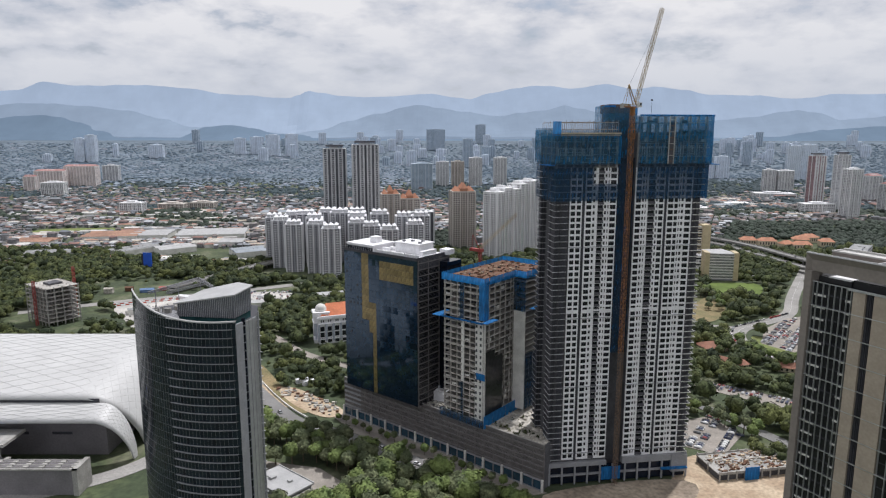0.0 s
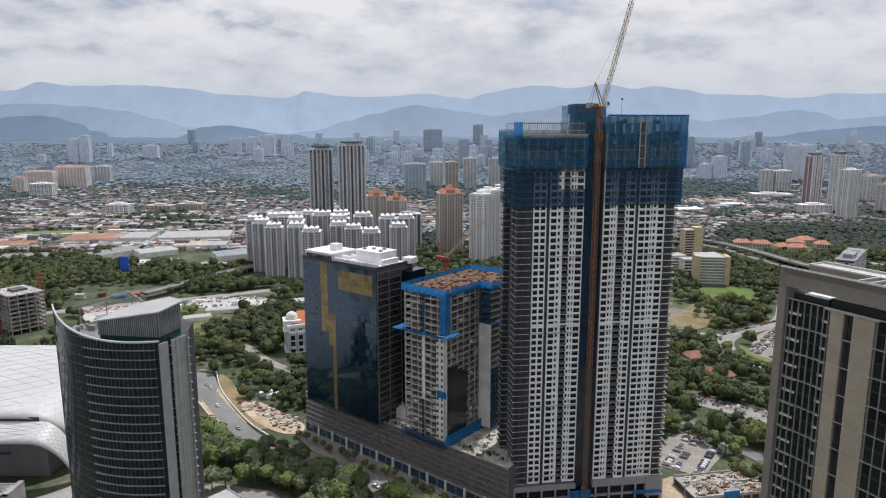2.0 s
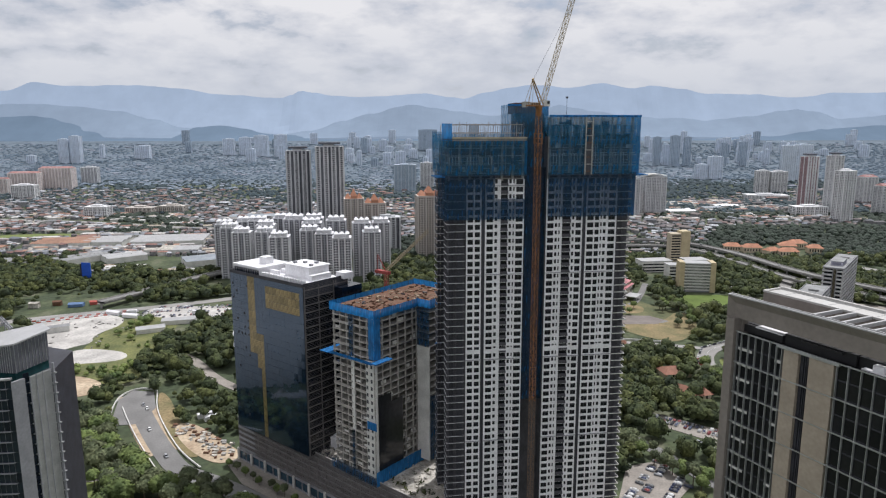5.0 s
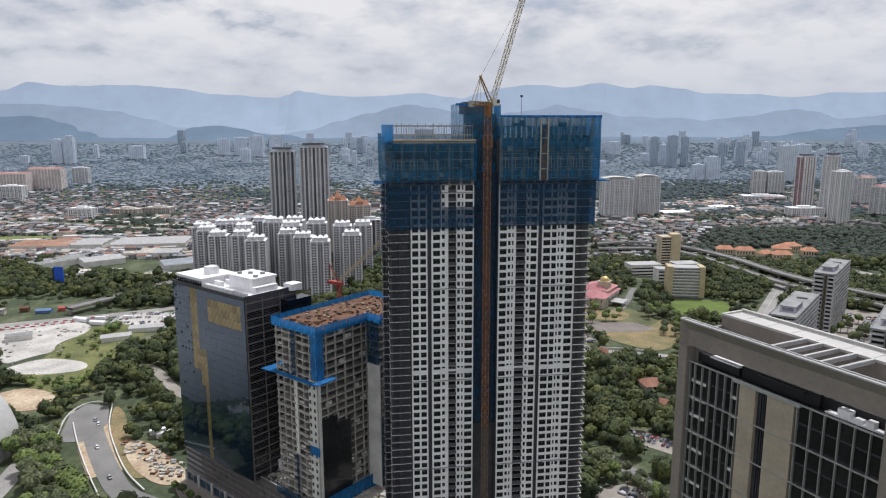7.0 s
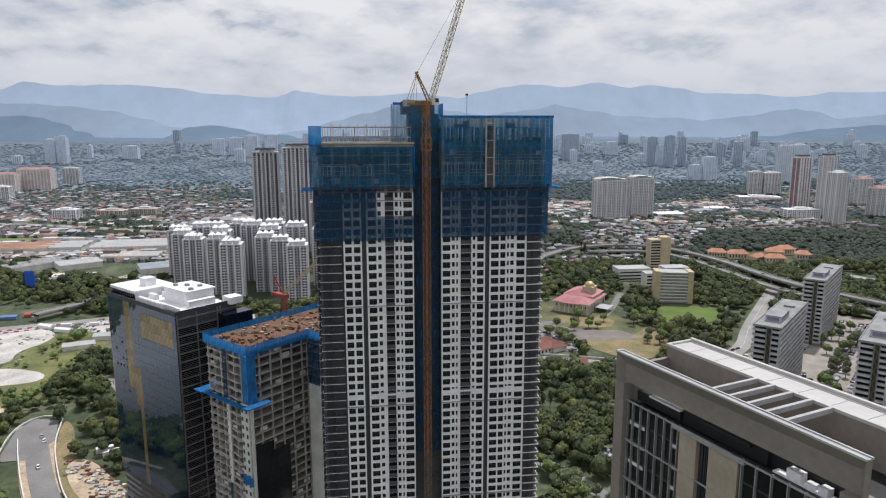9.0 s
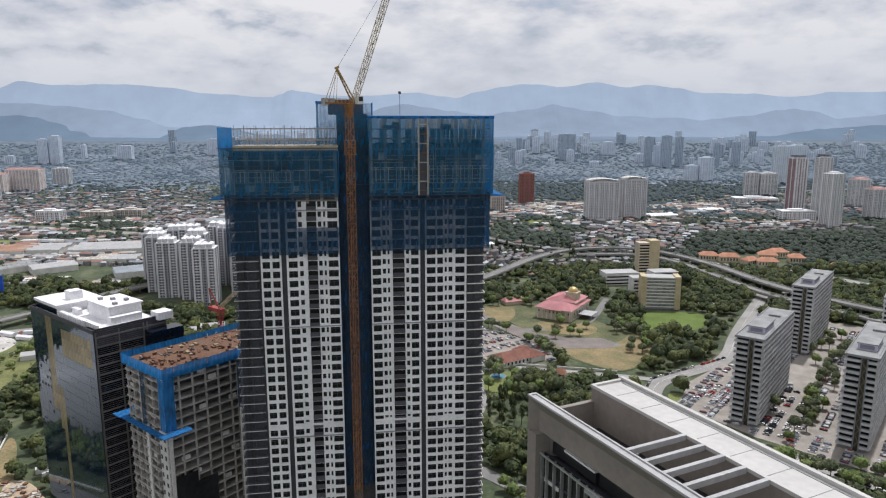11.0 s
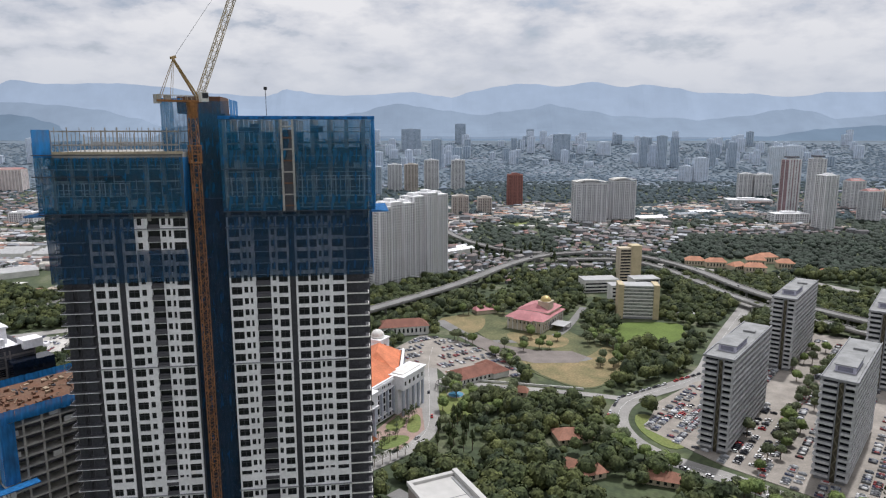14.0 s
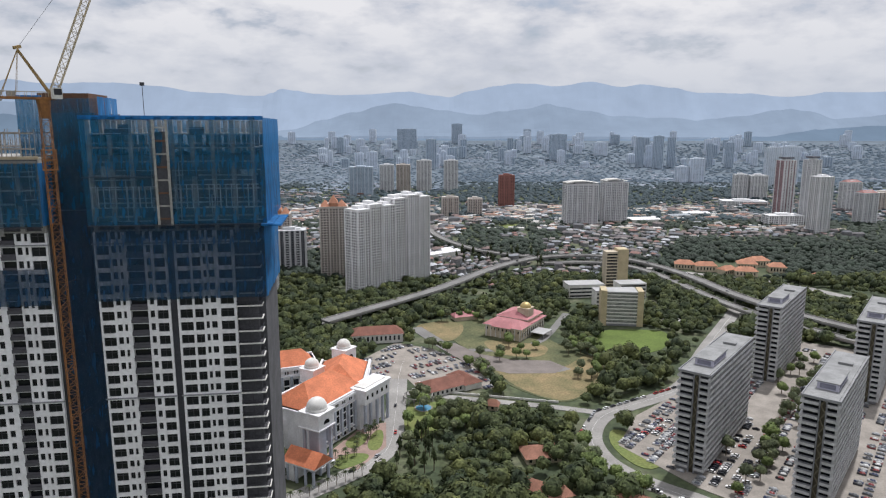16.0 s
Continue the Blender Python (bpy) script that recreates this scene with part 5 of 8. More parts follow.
def shell(y0, y1, zf, x_end, drop, name, label, nx=46, ny=14, lip=1.2):
    """A shell whose right end curls down to the ground."""
    s = Shape()
    cols = []
    for i in range(nx + 1):
        q = i / nx
        if q < 0.6:
            cols.append((-150 + (x_end - drop + 150) * q / 0.6, 0.0))
        else:
            a = (q - 0.6) / 0.4 * math.pi / 2
            cols.append((x_end - drop + drop * math.sin(a), 1 - math.cos(a)))
    for x, fall in cols:
        for j in range(ny + 1):
            u = j / ny
            y = y0 + (y1 - y0) * u + fall * 16 * (1 - u) * (1 if y1 - y0 > 30 else 0.6)
            z = zf(u)
            s.v.append((x, y, z * (1 - fall) + 0.2))
    n = ny + 1
    for i in range(nx):
        for j in range(ny):
            k = i * n + j
            s.f.append((k, k + n, k + n + 1, k + 1))
            s.m.append(0)
    k0 = len(s.v)
    for i, (x, fall) in enumerate(cols):
        p = s.v[i * n]
        s.v.append((p[0] - fall * lip, p[1] + 0.8, max(0, p[2] - lip * (1 - fall))))
    for i in range(nx):
        s.f.append((k0 + i, k0 + i + 1, (i + 1) * n, i * n))
        s.m.append(1)
    ob = part(name, s, [QUILT, QUILT], HALL, label, smooth=True)
    seams = Shape()
    for i in range(-40, nx * 2, 2):
        for sg in (1, -1):
            prev = None
            for j in range(ny + 1):
                ii = i + sg * j * 1.6 if sg > 0 else i + 40 - j * 1.6
                if 0 <= ii <= nx - 1:
                    a, b = int(ii), int(ii) + 1
                    f = ii - a
                    pa, pb = Vector(s.v[a * n + j]), Vector(s.v[b * n + j])
                    p = pa.lerp(pb, f) + Vector((0, 0, 0.06))
                    if prev is not None:
                        seams.bar(prev, p, 0.05)
                    prev = p
                else:
                    prev = None
    part(name.replace("shell", "seam"), seams, mat("pale_roof_seam", (0.38, 0.38, 0.38), 0.6, 0.05), HALL, "", kind="stuff")
    return ob


shell(0.0, 94.0, lambda u: 33.5 + 8.0 * math.sin(u * math.pi * 0.62), 128.0, 27.0, "upper_roof_shell", "white quilted roof shell")
shell(-13.5, 0.5, lambda u: 26.0 + 5.0 * u ** 0.7, 131.0, 17.0, "lower_roof_shell", "white quilted lower canopy", ny=6)
# charcoal strip paints the shade in the gap between the shells
part("clerestory_glazing", Shape().box(-150, 0.8, 27, 112, 1.4, 33.2), CHAR, HALL, "dark strip shading the gap between the shells")
part("hall_wall", Shape().box(-150, 2, 0, 114, 90, 30), mat("dark_grey_wall", (0.19, 0.18, 0.19), 0.8, 0.15, 0.1, 1.0), HALL, "dark grey hall wall")
part("wall_vent", Shape().box(60, 1.8, 12, 71, 2.0, 13.6), CHAR, HALL)
part("wall_vent", Shape().box(84, 1.8, 12, 95, 2.0, 13.6), CHAR, HALL)
_s = Shape()
_s.box(-150, -40, 0, 120, -29, 13.4, 0).box(118, -41, 0, 120.5, -28, 14.2, 1)
_s.box(-150, -41, 13.4, 120.5, -40.2, 14.2, 1)
part("service_block", _s, [mat("dark_grey_wall", (0.10, 0.10, 0.105)), CONCRETE], HALL, "grey concrete service block")
_s = Shape()
for i in range(34):
    _s.box(-148 + i * 8, -39.5, 13.4, -145.5 + i * 8, -30, 13.9)
for j in range(4):
    _s.box(-150, -39 + j * 2.6, 13.9, 118, -38.7 + j * 2.6, 14.3)
part("roof_louvre", _s, CONCRETE, HALL, "grey louvred roof slats", kind="stuff")
_s = Shape()
_s.box(-150, -27, 18.5, 76, -8, 20.0).box(70, -26, 0, 72.5, -24, 18.5).box(-150, -25, 10, 76, -22, 11)
part("terrace_deck", _s, CONCRETE, HALL, "pale concrete terrace deck")
part("terrace_sign", Shape().box(60, -24, 20, 70, -22.5, 25), BILLBLUE, HALL, "blue rooftop board")

# ---- government office slabs ----
GOV_FL = 3.6


def gov_block(name, x, y, yaw, length=84.0, width=16.0):
    g = thing(name, x, y, 0, yaw, "grey slab office block with horizontal sunshade bands", "office block", "government office blocks")
    part("block_wall", Shape().box(0.8, 0.8, 0, length - 0.8, width - 0.8, 54), GREYPAINT, g)
    for f in range(15):
        z = 2.5 + f * GOV_FL
        s = Shape()
        s.box(-0.4, -0.5, z, length + 0.4, 0.9, z + 0.25).box(-0.4, -0.5, z + 0.25, length + 0.4, -0.3, z + 1.5)
        s.box(-0.4, width - 0.9, z, length + 0.4, width + 0.5, z + 1.5)
        for (a, b) in ((-0.5, 4.8), (8.6, width + 0.5)):
            s.box(-1.2, a, z, 0.9, b, z + 0.2).box(-1.3, a, z + 0.2, -1.1, b, z + 1.5)
        part("sunshade_band", s, mat("pale_grey_band", (0.54, 0.54, 0.545), 0.8, 0.2, 0.2, 1.2), g)
        w = Shape()
        w.box(0, 0.72, z + 1.5, length, 0.80, z + GOV_FL - 0.1).box(0.7, 0.8, z + 1.5, 0.8, 4.8, z + GOV_FL - 0.1).box(0.7, 8.6, z + 1.5, 0.8, width - 0.8, z + GOV_FL - 0.1)
        part("window_strip", w, DKGLASS, g)
    s = Shape()
    for i in range(22):
        s.box(i * length / 21 - 0.2, -0.4, 2.5, i * length / 21 + 0.2, 0.8, 55)
    part("fin", s, mat("pale_grey_band", (0.40, 0.405, 0.42)), g, "", kind="stuff")
    s = Shape()
    s.box(-0.6, 5.0, 0, 0.9, 5.5, 55.5).box(-0.6, 7.9, 0, 0.9, 8.4, 55.5)
    part("stair_pier", s, GREYPAINT, g)
    part("stair_recess", Shape().box(0.6, 5.5, 0, 0.85, 7.9, 54.5), mat("olive_brown_stair", (0.085, 0.075, 0.05), 0.8, 0.25, 0.3, 1.5), g, "dark olive stair recess")
    for f in range(15):
        part("stair_flight", Shape().bar((0.2, 5.7 if f % 2 else 7.7, 2.5 + f * GOV_FL), (0.2, 7.7 if f % 2 else 5.7, 2.5 + (f + 1) * GOV_FL), 0.28), mat("olive_stair_flight", (0.17, 0.15, 0.10), 0.8, 0.2, 0.3, 1.5), g)
    part("roof", Shape().box(-0.6, -0.6, 55.6, length + 0.6, width + 0.6, 56.3), GREYROOF, g, "grey flat roof")
    part("roof_parapet", Shape().box(-0.6, -0.6, 56.3, length + 0.6, -0.2, 57.0).box(-0.6, width + 0.2, 56.3, length + 0.6, width + 0.6, 57.0).box(-0.6, -0.2, 56.3, -0.2, width + 0.2, 57.0), GREYPAINT, g)
    s = Shape()
    s.box(14, 3.0, 56.3, 38, width - 3.5, 60.0, 0).box(13.4, 2.4, 60.0, 38.6, width - 2.9, 60.5, 1)
    s.box(13.9, 4.2, 57.0, 14.0, width - 4.7, 59.4, 2)
    for i in range(9):
        s.box(15.5 + i * 2.4, 2.9, 57.2, 17.2 + i * 2.4, 3.0, 59.2, 2)
    s.box(42, 5, 56.3, 46, 8, 58, 1).box(60, 4, 56.3, 63, 11, 57.6, 1)
    part("plant_room", s, [mat("pale_lilac_paint", (0.52, 0.51, 0.60), 0.8, 0.12, 0.2, 1.0), GREYROOF, mat("lilac_grey_louvre", (0.22, 0.22, 0.28), 0.7, 0.15, 0.3, 1.5)], g, "pale roof plant room")
    return g


gov_block("government_block", 306, 509, 51.8)
gov_block("government_block", 409, 643, 51.5)
gov_block("government_block", 353.5, 475, 50.5)
gov_block("government_block", 458, 603, 52.0)

# ---- law court palace with domes ----
COURT = thing("court_palace", 96, 536, 0, 61.0, "white arcaded palace of justice with orange tile roofs and domes", "palace")
PALEBLUE = mat("pale_blue_grey_column", (0.42, 0.45, 0.52), 0.8, 0.1, 0.2, 1.0)
_cl = COURT.matrix_basis.inverted()


def court_wing(cx, cy, yaw, length, depth, eave, ridge_h, bays, hip=8.0):
    """One wing: wall, window grid, columns, cornice and tiled roof; local x along its front."""
    base = _cl @ pose(cx, cy, 0, 0, 0, yaw)

    def add(name, s, mats, label="", kind=""):
        ob = part(name, s, mats, COURT, label, kind=kind)
        ob.matrix_basis = base
        return ob

    add("wing_wall", Shape().box(0, 0.6, 0, length, depth, eave), WHITE, "white wing wall")
    s, w = Shape(), Shape()
    for i in range(bays + 1):
        u = i * length / bays
        s.box(u - 0.75, -1.1, 2.5, u + 0.75, 0.6, eave - 5.5)
        if i < bays:
            v = u + length / bays / 2
            for z in (1.0, 6.0, 11.0, 15.8):
                if z + 3 < eave - 5:
                    w.box(v - 1.75, 0.45, z, v + 1.75, 0.58, z + 3.9)
            for k in (-1.2, 0.5):
                w.box(v + k, 0.45, eave - 4.2, v + k + 0.9, 0.58, eave - 2.2)
    add("pilaster", s, PALEBLUE, "pale blue-grey pilasters", "stuff")
    add("window_bay", w, DKGLASS, "dark tall windows", "stuff")
    c = Shape()
    c.box(-0.8, -1.2, eave - 1.4, length + 0.8, depth + 1.2, eave)
    c.box(-0.4, -0.8, eave - 6.0, length + 0.4, 0.6, eave - 5.2).box(-0.3, -0.5, 4.0, length + 0.3, 0.6, 4.7)
    add("cornice", c, WHITE)
    add("tile_roof", Shape().gable(1.6, 1.2, length - 1.6, depth - 1.2, eave, ridge_h, 0, hip), ORANGE, "orange clay tile roof")
    p = Shape().box(-0.4, -0.9, eave, length + 0.4, 0.4, eave + 1.1).box(-0.4, depth - 0.4, eave, length + 0.4, depth + 0.9, eave + 1.1)
    add("roof_parapet", p, WHITE)


def court_tower(cx, cy, yaw, size, h, r, dome=True):
    base = _cl @ pose(cx, cy, 0, 0, 0, yaw)
    s = Shape()
    a = size / 2
    # core in darker blue-grey, so the shade behind the columns is in its colour
    s.box(-a * 0.5, -a * 0.5, 0, a * 0.5, a * 0.5, h - 8, 1)
    for x in (-a + 0.9, a - 2.3):
        for y in (-a + 0.9, a - 2.3):
            co = part("tower_column", Shape().box(x, y, 3, x + 1.5, y + 1.5, h - 8), PALEBLUE, COURT)
            co.matrix_basis = base
    s.box(-a, -a, h - 8, a, a, h, 0).box(-a - 0.6, -a - 0.6, h - 8.6, a + 0.6, a + 0.6, h - 8, 0).box(-a - 0.6, -a - 0.6, h, a + 0.6, a + 0.6, h + 0.7, 0)
    s.box(-a, -a, 0, a, a, 3, 0)
    ob = part("corner_tower", s, [WHITE, PALEBLUE], COURT, "white corner tower with blue-grey columns")
    ob.matrix_basis = base
    lun = Shape()
    for k in range(9):
        t0, t1 = math.pi * k / 9, math.pi * (k + 1) / 9
        lun.face([(0, -a - 0.05, h - 6), (2.6 * math.cos(t0), -a - 0.05, h - 6 + 2.6 * math.sin(t0)), (2.6 * math.cos(t1), -a - 0.05, h - 6 + 2.6 * math.sin(t1))])
    lo = part("lunette_window", lun, DKGLASS, COURT)
    lo.matrix_basis = base
    if dome:
        d = Shape().tube(0, 0, h + 0.7, h + 2.2, r * 1.05, r * 1.05, 0, 24).dome(0, 0, h + 2.2, r, r * 0.95, 0, 24, 8)
        do = part("dome", d, OFFWHITE, COURT, "cream dome", smooth=True)
        do.matrix_basis = base


court_wing(94, 529, 61.0, 52, 34, 25.5, 37, 8, 12)
court_wing(-104, 541, 22.0, 200, 26, 23, 32, 32)
court_wing(117, 568, 91.0, 50, 32, 25.5, 36, 8, 14)
court_tower(99, 518, 61.0, 13, 33, 5.6)
court_tower(83, 586, 61.0, 11, 32, 4.6)
court_tower(97, 628, 61.0, 12, 31, 4.8)
court_tower(-104, 552, 16.0, 13, 26, 4.8)
court_tower(-80, 572, 16.0, 11, 25, 3.8)
court_tower(56, 566, 16.0, 13, 33, 5.2)
_s = Shape()
_e = _cl @ pose(121.5, 573, 0, 0, 0, 61.0)
_s.box(-12, -5, 17.5, 14, 7, 26, 0)
for x in (-11.5, -6, 1, 7, 12.5):
    for y in (-4.6, 5.2):
        part("portico_column", Shape().box(x, y, 0, x + 1.5, y + 1.5, 17.5), PALEBLUE, COURT).matrix_basis = _e
_s.box(-11, 0, 0, 13, 6, 17.5, 0).box(-13, -6, 26, 15, 8, 27, 0).box(-10, -3, 27, 12, 5, 27.6, 2)
_p0 = part("portico_block", _s, [WHITE, PALEBLUE, OFFWHITE], COURT, "white end block on tall columns")
_p0.matrix_basis = _e
for k in range(5):
    _p1 = part("attic_window", Shape().box(-10.6 + k * 5.1, -5.05, 20.5, -8.8 + k * 5.1, -4.95, 23), DKGLASS, COURT)
    _p1.matrix_basis = _e
# gabled entrance porch
_e = _cl @ pose(97, 505, 0, 0, 0, -29.0)
_s = Shape()
_s.gable(-13, -7, 9, 8, 10.5, 16.5, 0).box(-13, -6.6, 9.4, 8.8, 7.6, 10.5, 1)
_s.face([(8.9, -6.6, 10.5), (8.9, 7.6, 10.5), (8.9, 0.5, 15.9)], 1)
for x in (-10, -4, 2, 7.4):
    for y in (-6, 6):
        part("porch_column", Shape().tube(x, y, 0, 9.4, 0.8, 0.8, 0, 10), PALEBLUE, COURT).matrix_basis = _e
_s.box(-13, -6, 0, -6, 7, 9.4, 1)
_p2 = part("entrance_porch", _s, [ORANGE, WHITE, PALEBLUE], COURT, "gabled porch with orange roof and columns")
_p2.matrix_basis = _e
_p3 = part("link_block", Shape().box(0, 0, 0, 34, 20, 17).box(0, 0, 17, 34, 0.6, 18.2).box(4, 5, 17, 14, 12, 20), WHITE, COURT, "white flat-roofed link block")
_p3.matrix_basis = _cl @ pose(58, 538, 0, 0, 0, 0)

# ---- prayer hall with pink roofs ----
MSQ = thing("prayer_hall", 204, 757, 0, -32.3, "cream prayer hall with pink sheet roofs and a gold dome", "mosque")
part("hall_wall", Shape().box(0, 0, 0, 35, 50, 11), CREAM, MSQ, "cream rendered wall")
_s = Shape()
for i in range(9):
    _s.box(1.9 + i * 3.8, -0.1, 6.5, 3.0 + i * 3.8, 0.1, 8.5)
for i in range(12):
    _s.box(34.9, 2 + i * 4, 2.5, 35.1, 4.0 + i * 4, 7.5)
part("window", _s, DKGLASS, MSQ, "", kind="stuff")
part("eave", Shape().box(-1.5, -1.5, 10.6, 36.5, 51.5, 11.2), OFFWHITE, MSQ)
part("upper_wall", Shape().box(3, 19, 11.2, 32, 49, 14.5), CREAM, MSQ, "cream upper storey")
part("front_roof", Shape().gable(-1.8, -1.8, 36.8, 21, 11.2, 16.5, 0, 9), PINK, MSQ, "pink sheet roof over the front")
part("upper_eave", Shape().box(1.6, 17.6, 14.3, 33.4, 50.4, 14.8), OFFWHITE, MSQ)
_r2 = part("upper_roof", Shape().gable(-16.5, -16, 16.5, 16, 14.8, 20.5, 0, 8), PINK, MSQ, "pink sheet roof over the rear hall")
_r2.matrix_basis = pose(17.5, 34, 0, 0, 0, 90)
part("side_roof", Shape().box(32.2, 21, 11.2, 36.8, 51.5, 11.7), PINK, MSQ)
part("porch_gable", Shape().gable(8, -4.5, 27, 10, 11.0, 15.2, 0, 4), PINK, MSQ, "pink porch roof")
_s = Shape()
for i in range(8):
    _s.box(1.0 + i * 4.7, -0.5, 0, 1.7 + i * 4.7, 0.0, 10.6)
for i in range(11):
    _s.box(35.0, 1.2 + i * 4.6, 0, 35.5, 1.9 + i * 4.6, 10.6)
part("wall_pier", _s, OFFWHITE, MSQ, "", kind="stuff")
part("dome_drum", Shape().box(20, 24, 14, 31, 35, 22.5).box(19.5, 23.5, 22.5, 31.5, 35.5, 23.2), CREAM, MSQ)
part("dome", Shape().dome(25.5, 29.5, 23.2, 5.2, 4.8), mat("dull_gold_dome", (0.50, 0.38, 0.16), 0.4, 0.12, 0.3, 2.0, metal=0.4), MSQ, "dull gold dome", smooth=True)
part("side_canopy", Shape().box(36.5, 16, 4.6, 50, 34, 5.0).box(37, 16.5, 0, 37.4, 17, 4.6).box(49.4, 16.5, 0, 49.8, 17, 4.6).box(49.4, 33, 0, 49.8, 33.5, 4.6), LIGHTMETAL, MSQ, "white canopy roof")
MSQ2 = thing("annex_house", 178, 800, 0, 20, "low annex with a pink-brown roof", "building")
part("wall", Shape().box(0, 0, 0, 22, 12, 4), CREAM, MSQ2)
part("roof", Shape().gable(-1, -1, 23, 13, 4, 7.5, 0, 3), PINK, MSQ2)

# ---- school-like low buildings, yellow slab and others ----
def hipped_house(name, x, y, yaw, w, d, h, rise, wall, roof, label, category="house", group=""):
    t = thing(name, x, y, 0, yaw, label, category, group)
    body = part("wall", Shape().box(-w / 2, -d / 2, 0, w / 2, d / 2, h), wall, t)
    s = Shape()
    for i in range(max(2, int(w / 4))):
        u = -w / 2 + 1 + i * (w - 2) / max(2, int(w / 4))
        s.box(u + 0.4, -d / 2 - 0.08, h * 0.3, u + 2.0, -d / 2 + 0.1, h * 0.8)
    part("window", s, DKGLASS, body, "", kind="stuff")
    part("roof", Shape().gable(-w / 2 - 1, -d / 2 - 1, w / 2 + 1, d / 2 + 1, h, h + rise, 0, d * 0.4), roof, t)
    return t


hipped_house("community_hall", 168, 631, 33, 36, 20, 4.5, 4.5, OFFWHITE, REDROOF, "low hall with a brown hipped tile roof", "hall")
hipped_house("community_hall", 182, 640, -57, 24, 14, 4.5, 4.0, OFFWHITE, REDROOF, "low hall with a brown hipped tile roof", "hall")
hipped_house("old_hall", 108, 742, 12, 44, 20, 8, 5, OFFWHITE, REDROOF, "two-storey white hall with a grey-brown roof", "hall")
for x, y, a, w, d in ((222, 530, 10, 20, 15), (213, 494, -35, 16, 10), (224, 486, 20, 14, 9), (259, 480, -20, 20, 9), (199, 596, -15, 9, 6)):
    hipped_house("bungalow", x, y, a, w, d, 3.5, 3.6, CREAM, mat("brown_orange_tile", (0.29, 0.14, 0.095), 0.85, 0.22, 0.15, 1.5, 0.15), "bungalow with an orange-brown hipped tile roof among trees", "house", "bungalows in the park")

YB = thing("yellow_office_slab", 334, 787, 0, -7, "yellow and glass office slab beside a sports field", "office block")
_s = Shape()
part("slab_body", Shape().box(-14, 0, 0, 14, 16, 32), GREYPAINT, YB)
for f in range(9):
    z = 2 + f * 3.4
    part("floor_band", Shape().box(-14, -0.6, z, 14, 0.2, z + 1.3), OFFWHITE, YB)
    part("window_strip", Shape().box(-14, -0.1, z + 1.3, 14, 0.15, z + 3.4), mat("pale_green_grey_glass", (0.15, 0.165, 0.15), 0.2, 0.3, 0.4, 1.5), YB)
    part("mullion", Shape().box(-14 + 0.1, -0.25, z + 2.3, 14, -0.1, z + 2.5), OFFWHITE, YB)
part("end_tower", Shape().box(-19.5, -1.5, 0, -14, 17, 34), YELLOW, YB, "yellow end tower")
part("end_tower", Shape().box(14, -1.5, 0, 19.5, 17, 34), YELLOW, YB, "yellow end tower")
part("roof_deck", Shape().box(-15, -1, 32, 15, 17, 33), LIGHTMETAL, YB)
YB2 = thing("yellow_tower", 366, 938, 0, 5, "slim yellow stair tower behind the slab", "tower")
part("tower_shaft", Shape().box(-12, 0, 0, 12, 14, 43), CREAM, YB2)
part("tower_wing", Shape().box(2, -1, 0, 14, 15, 46), YELLOW, YB2, "yellow wing")
_s = Shape()
for f in range(11):
    _s.box(-11, -0.1, 3 + f * 3.6, 1, 0.1, 4.8 + f * 3.6)
part("window", _s, DKGLASS, YB2, "", kind="stuff")
for x, y, w, d, h, a in ((322, 905, 40, 22, 14, 8), (372, 900, 30, 20, 16, 8), (346, 862, 44, 16, 17, 4), (384, 792, 15, 10, 4, 10)):
    t = thing("campus_block", x, y, 0, a, "low white flat-roofed campus block", "building", "campus blocks")
    part("wall", Shape().box(-w / 2, -d / 2, 0, w / 2, d / 2, h), OFFWHITE, t)
    s = Shape()
    for f in range(int(h / 4)):
        s.box(-w / 2 + 1, -d / 2 - 0.1, 1.2 + f * 4, w / 2 - 1, -d / 2 + 0.1, 3.0 + f * 4)
    part("window_strip", s, DKGLASS, t)
    part("roof", Shape().box(-w / 2 - 0.5, -d / 2 - 0.5, h, w / 2 + 0.5, d / 2 + 0.5, h + 0.6), LIGHTMETAL, t)

# ---- concrete frame by the hall ----
CF2 = thing("concrete_frame_building", -392, 612, 0, -35, "unfinished concrete frame with a red crane mast", "building under construction")
_s, _c = Shape(), Shape()
for f in range(9):
    part("floor_slab", Shape().box(0, 0, 3.8 + f * 3.9, 40, 30, 4.4 + f * 3.9), PALECON, CF2)
for i in range(7):
    for j in range(5):
        _c.box(i * 6.5, j * 7.2, 0, i * 6.5 + 0.8, j * 7.2 + 0.8, 36.5)
part("column", _c, CONCRETE, CF2, "", kind="stuff")
part("core_wall", Shape().box(14, 10, 0, 26, 22, 37.5), DARKCON, CF2)
_s = Shape()
lattice(_s, (24, -3, 0), (24, -3, 42), 1.8, 2.4, 0.16)
part("red_mast", _s, REDSTEEL, CF2, "red lattice mast")
_s = Shape()
lattice(_s, (27, 32, 0), (27, 32, 50), 1.8, 2.4, 0.16)
part("red_mast", _s, REDSTEEL, CF2, "red lattice mast")

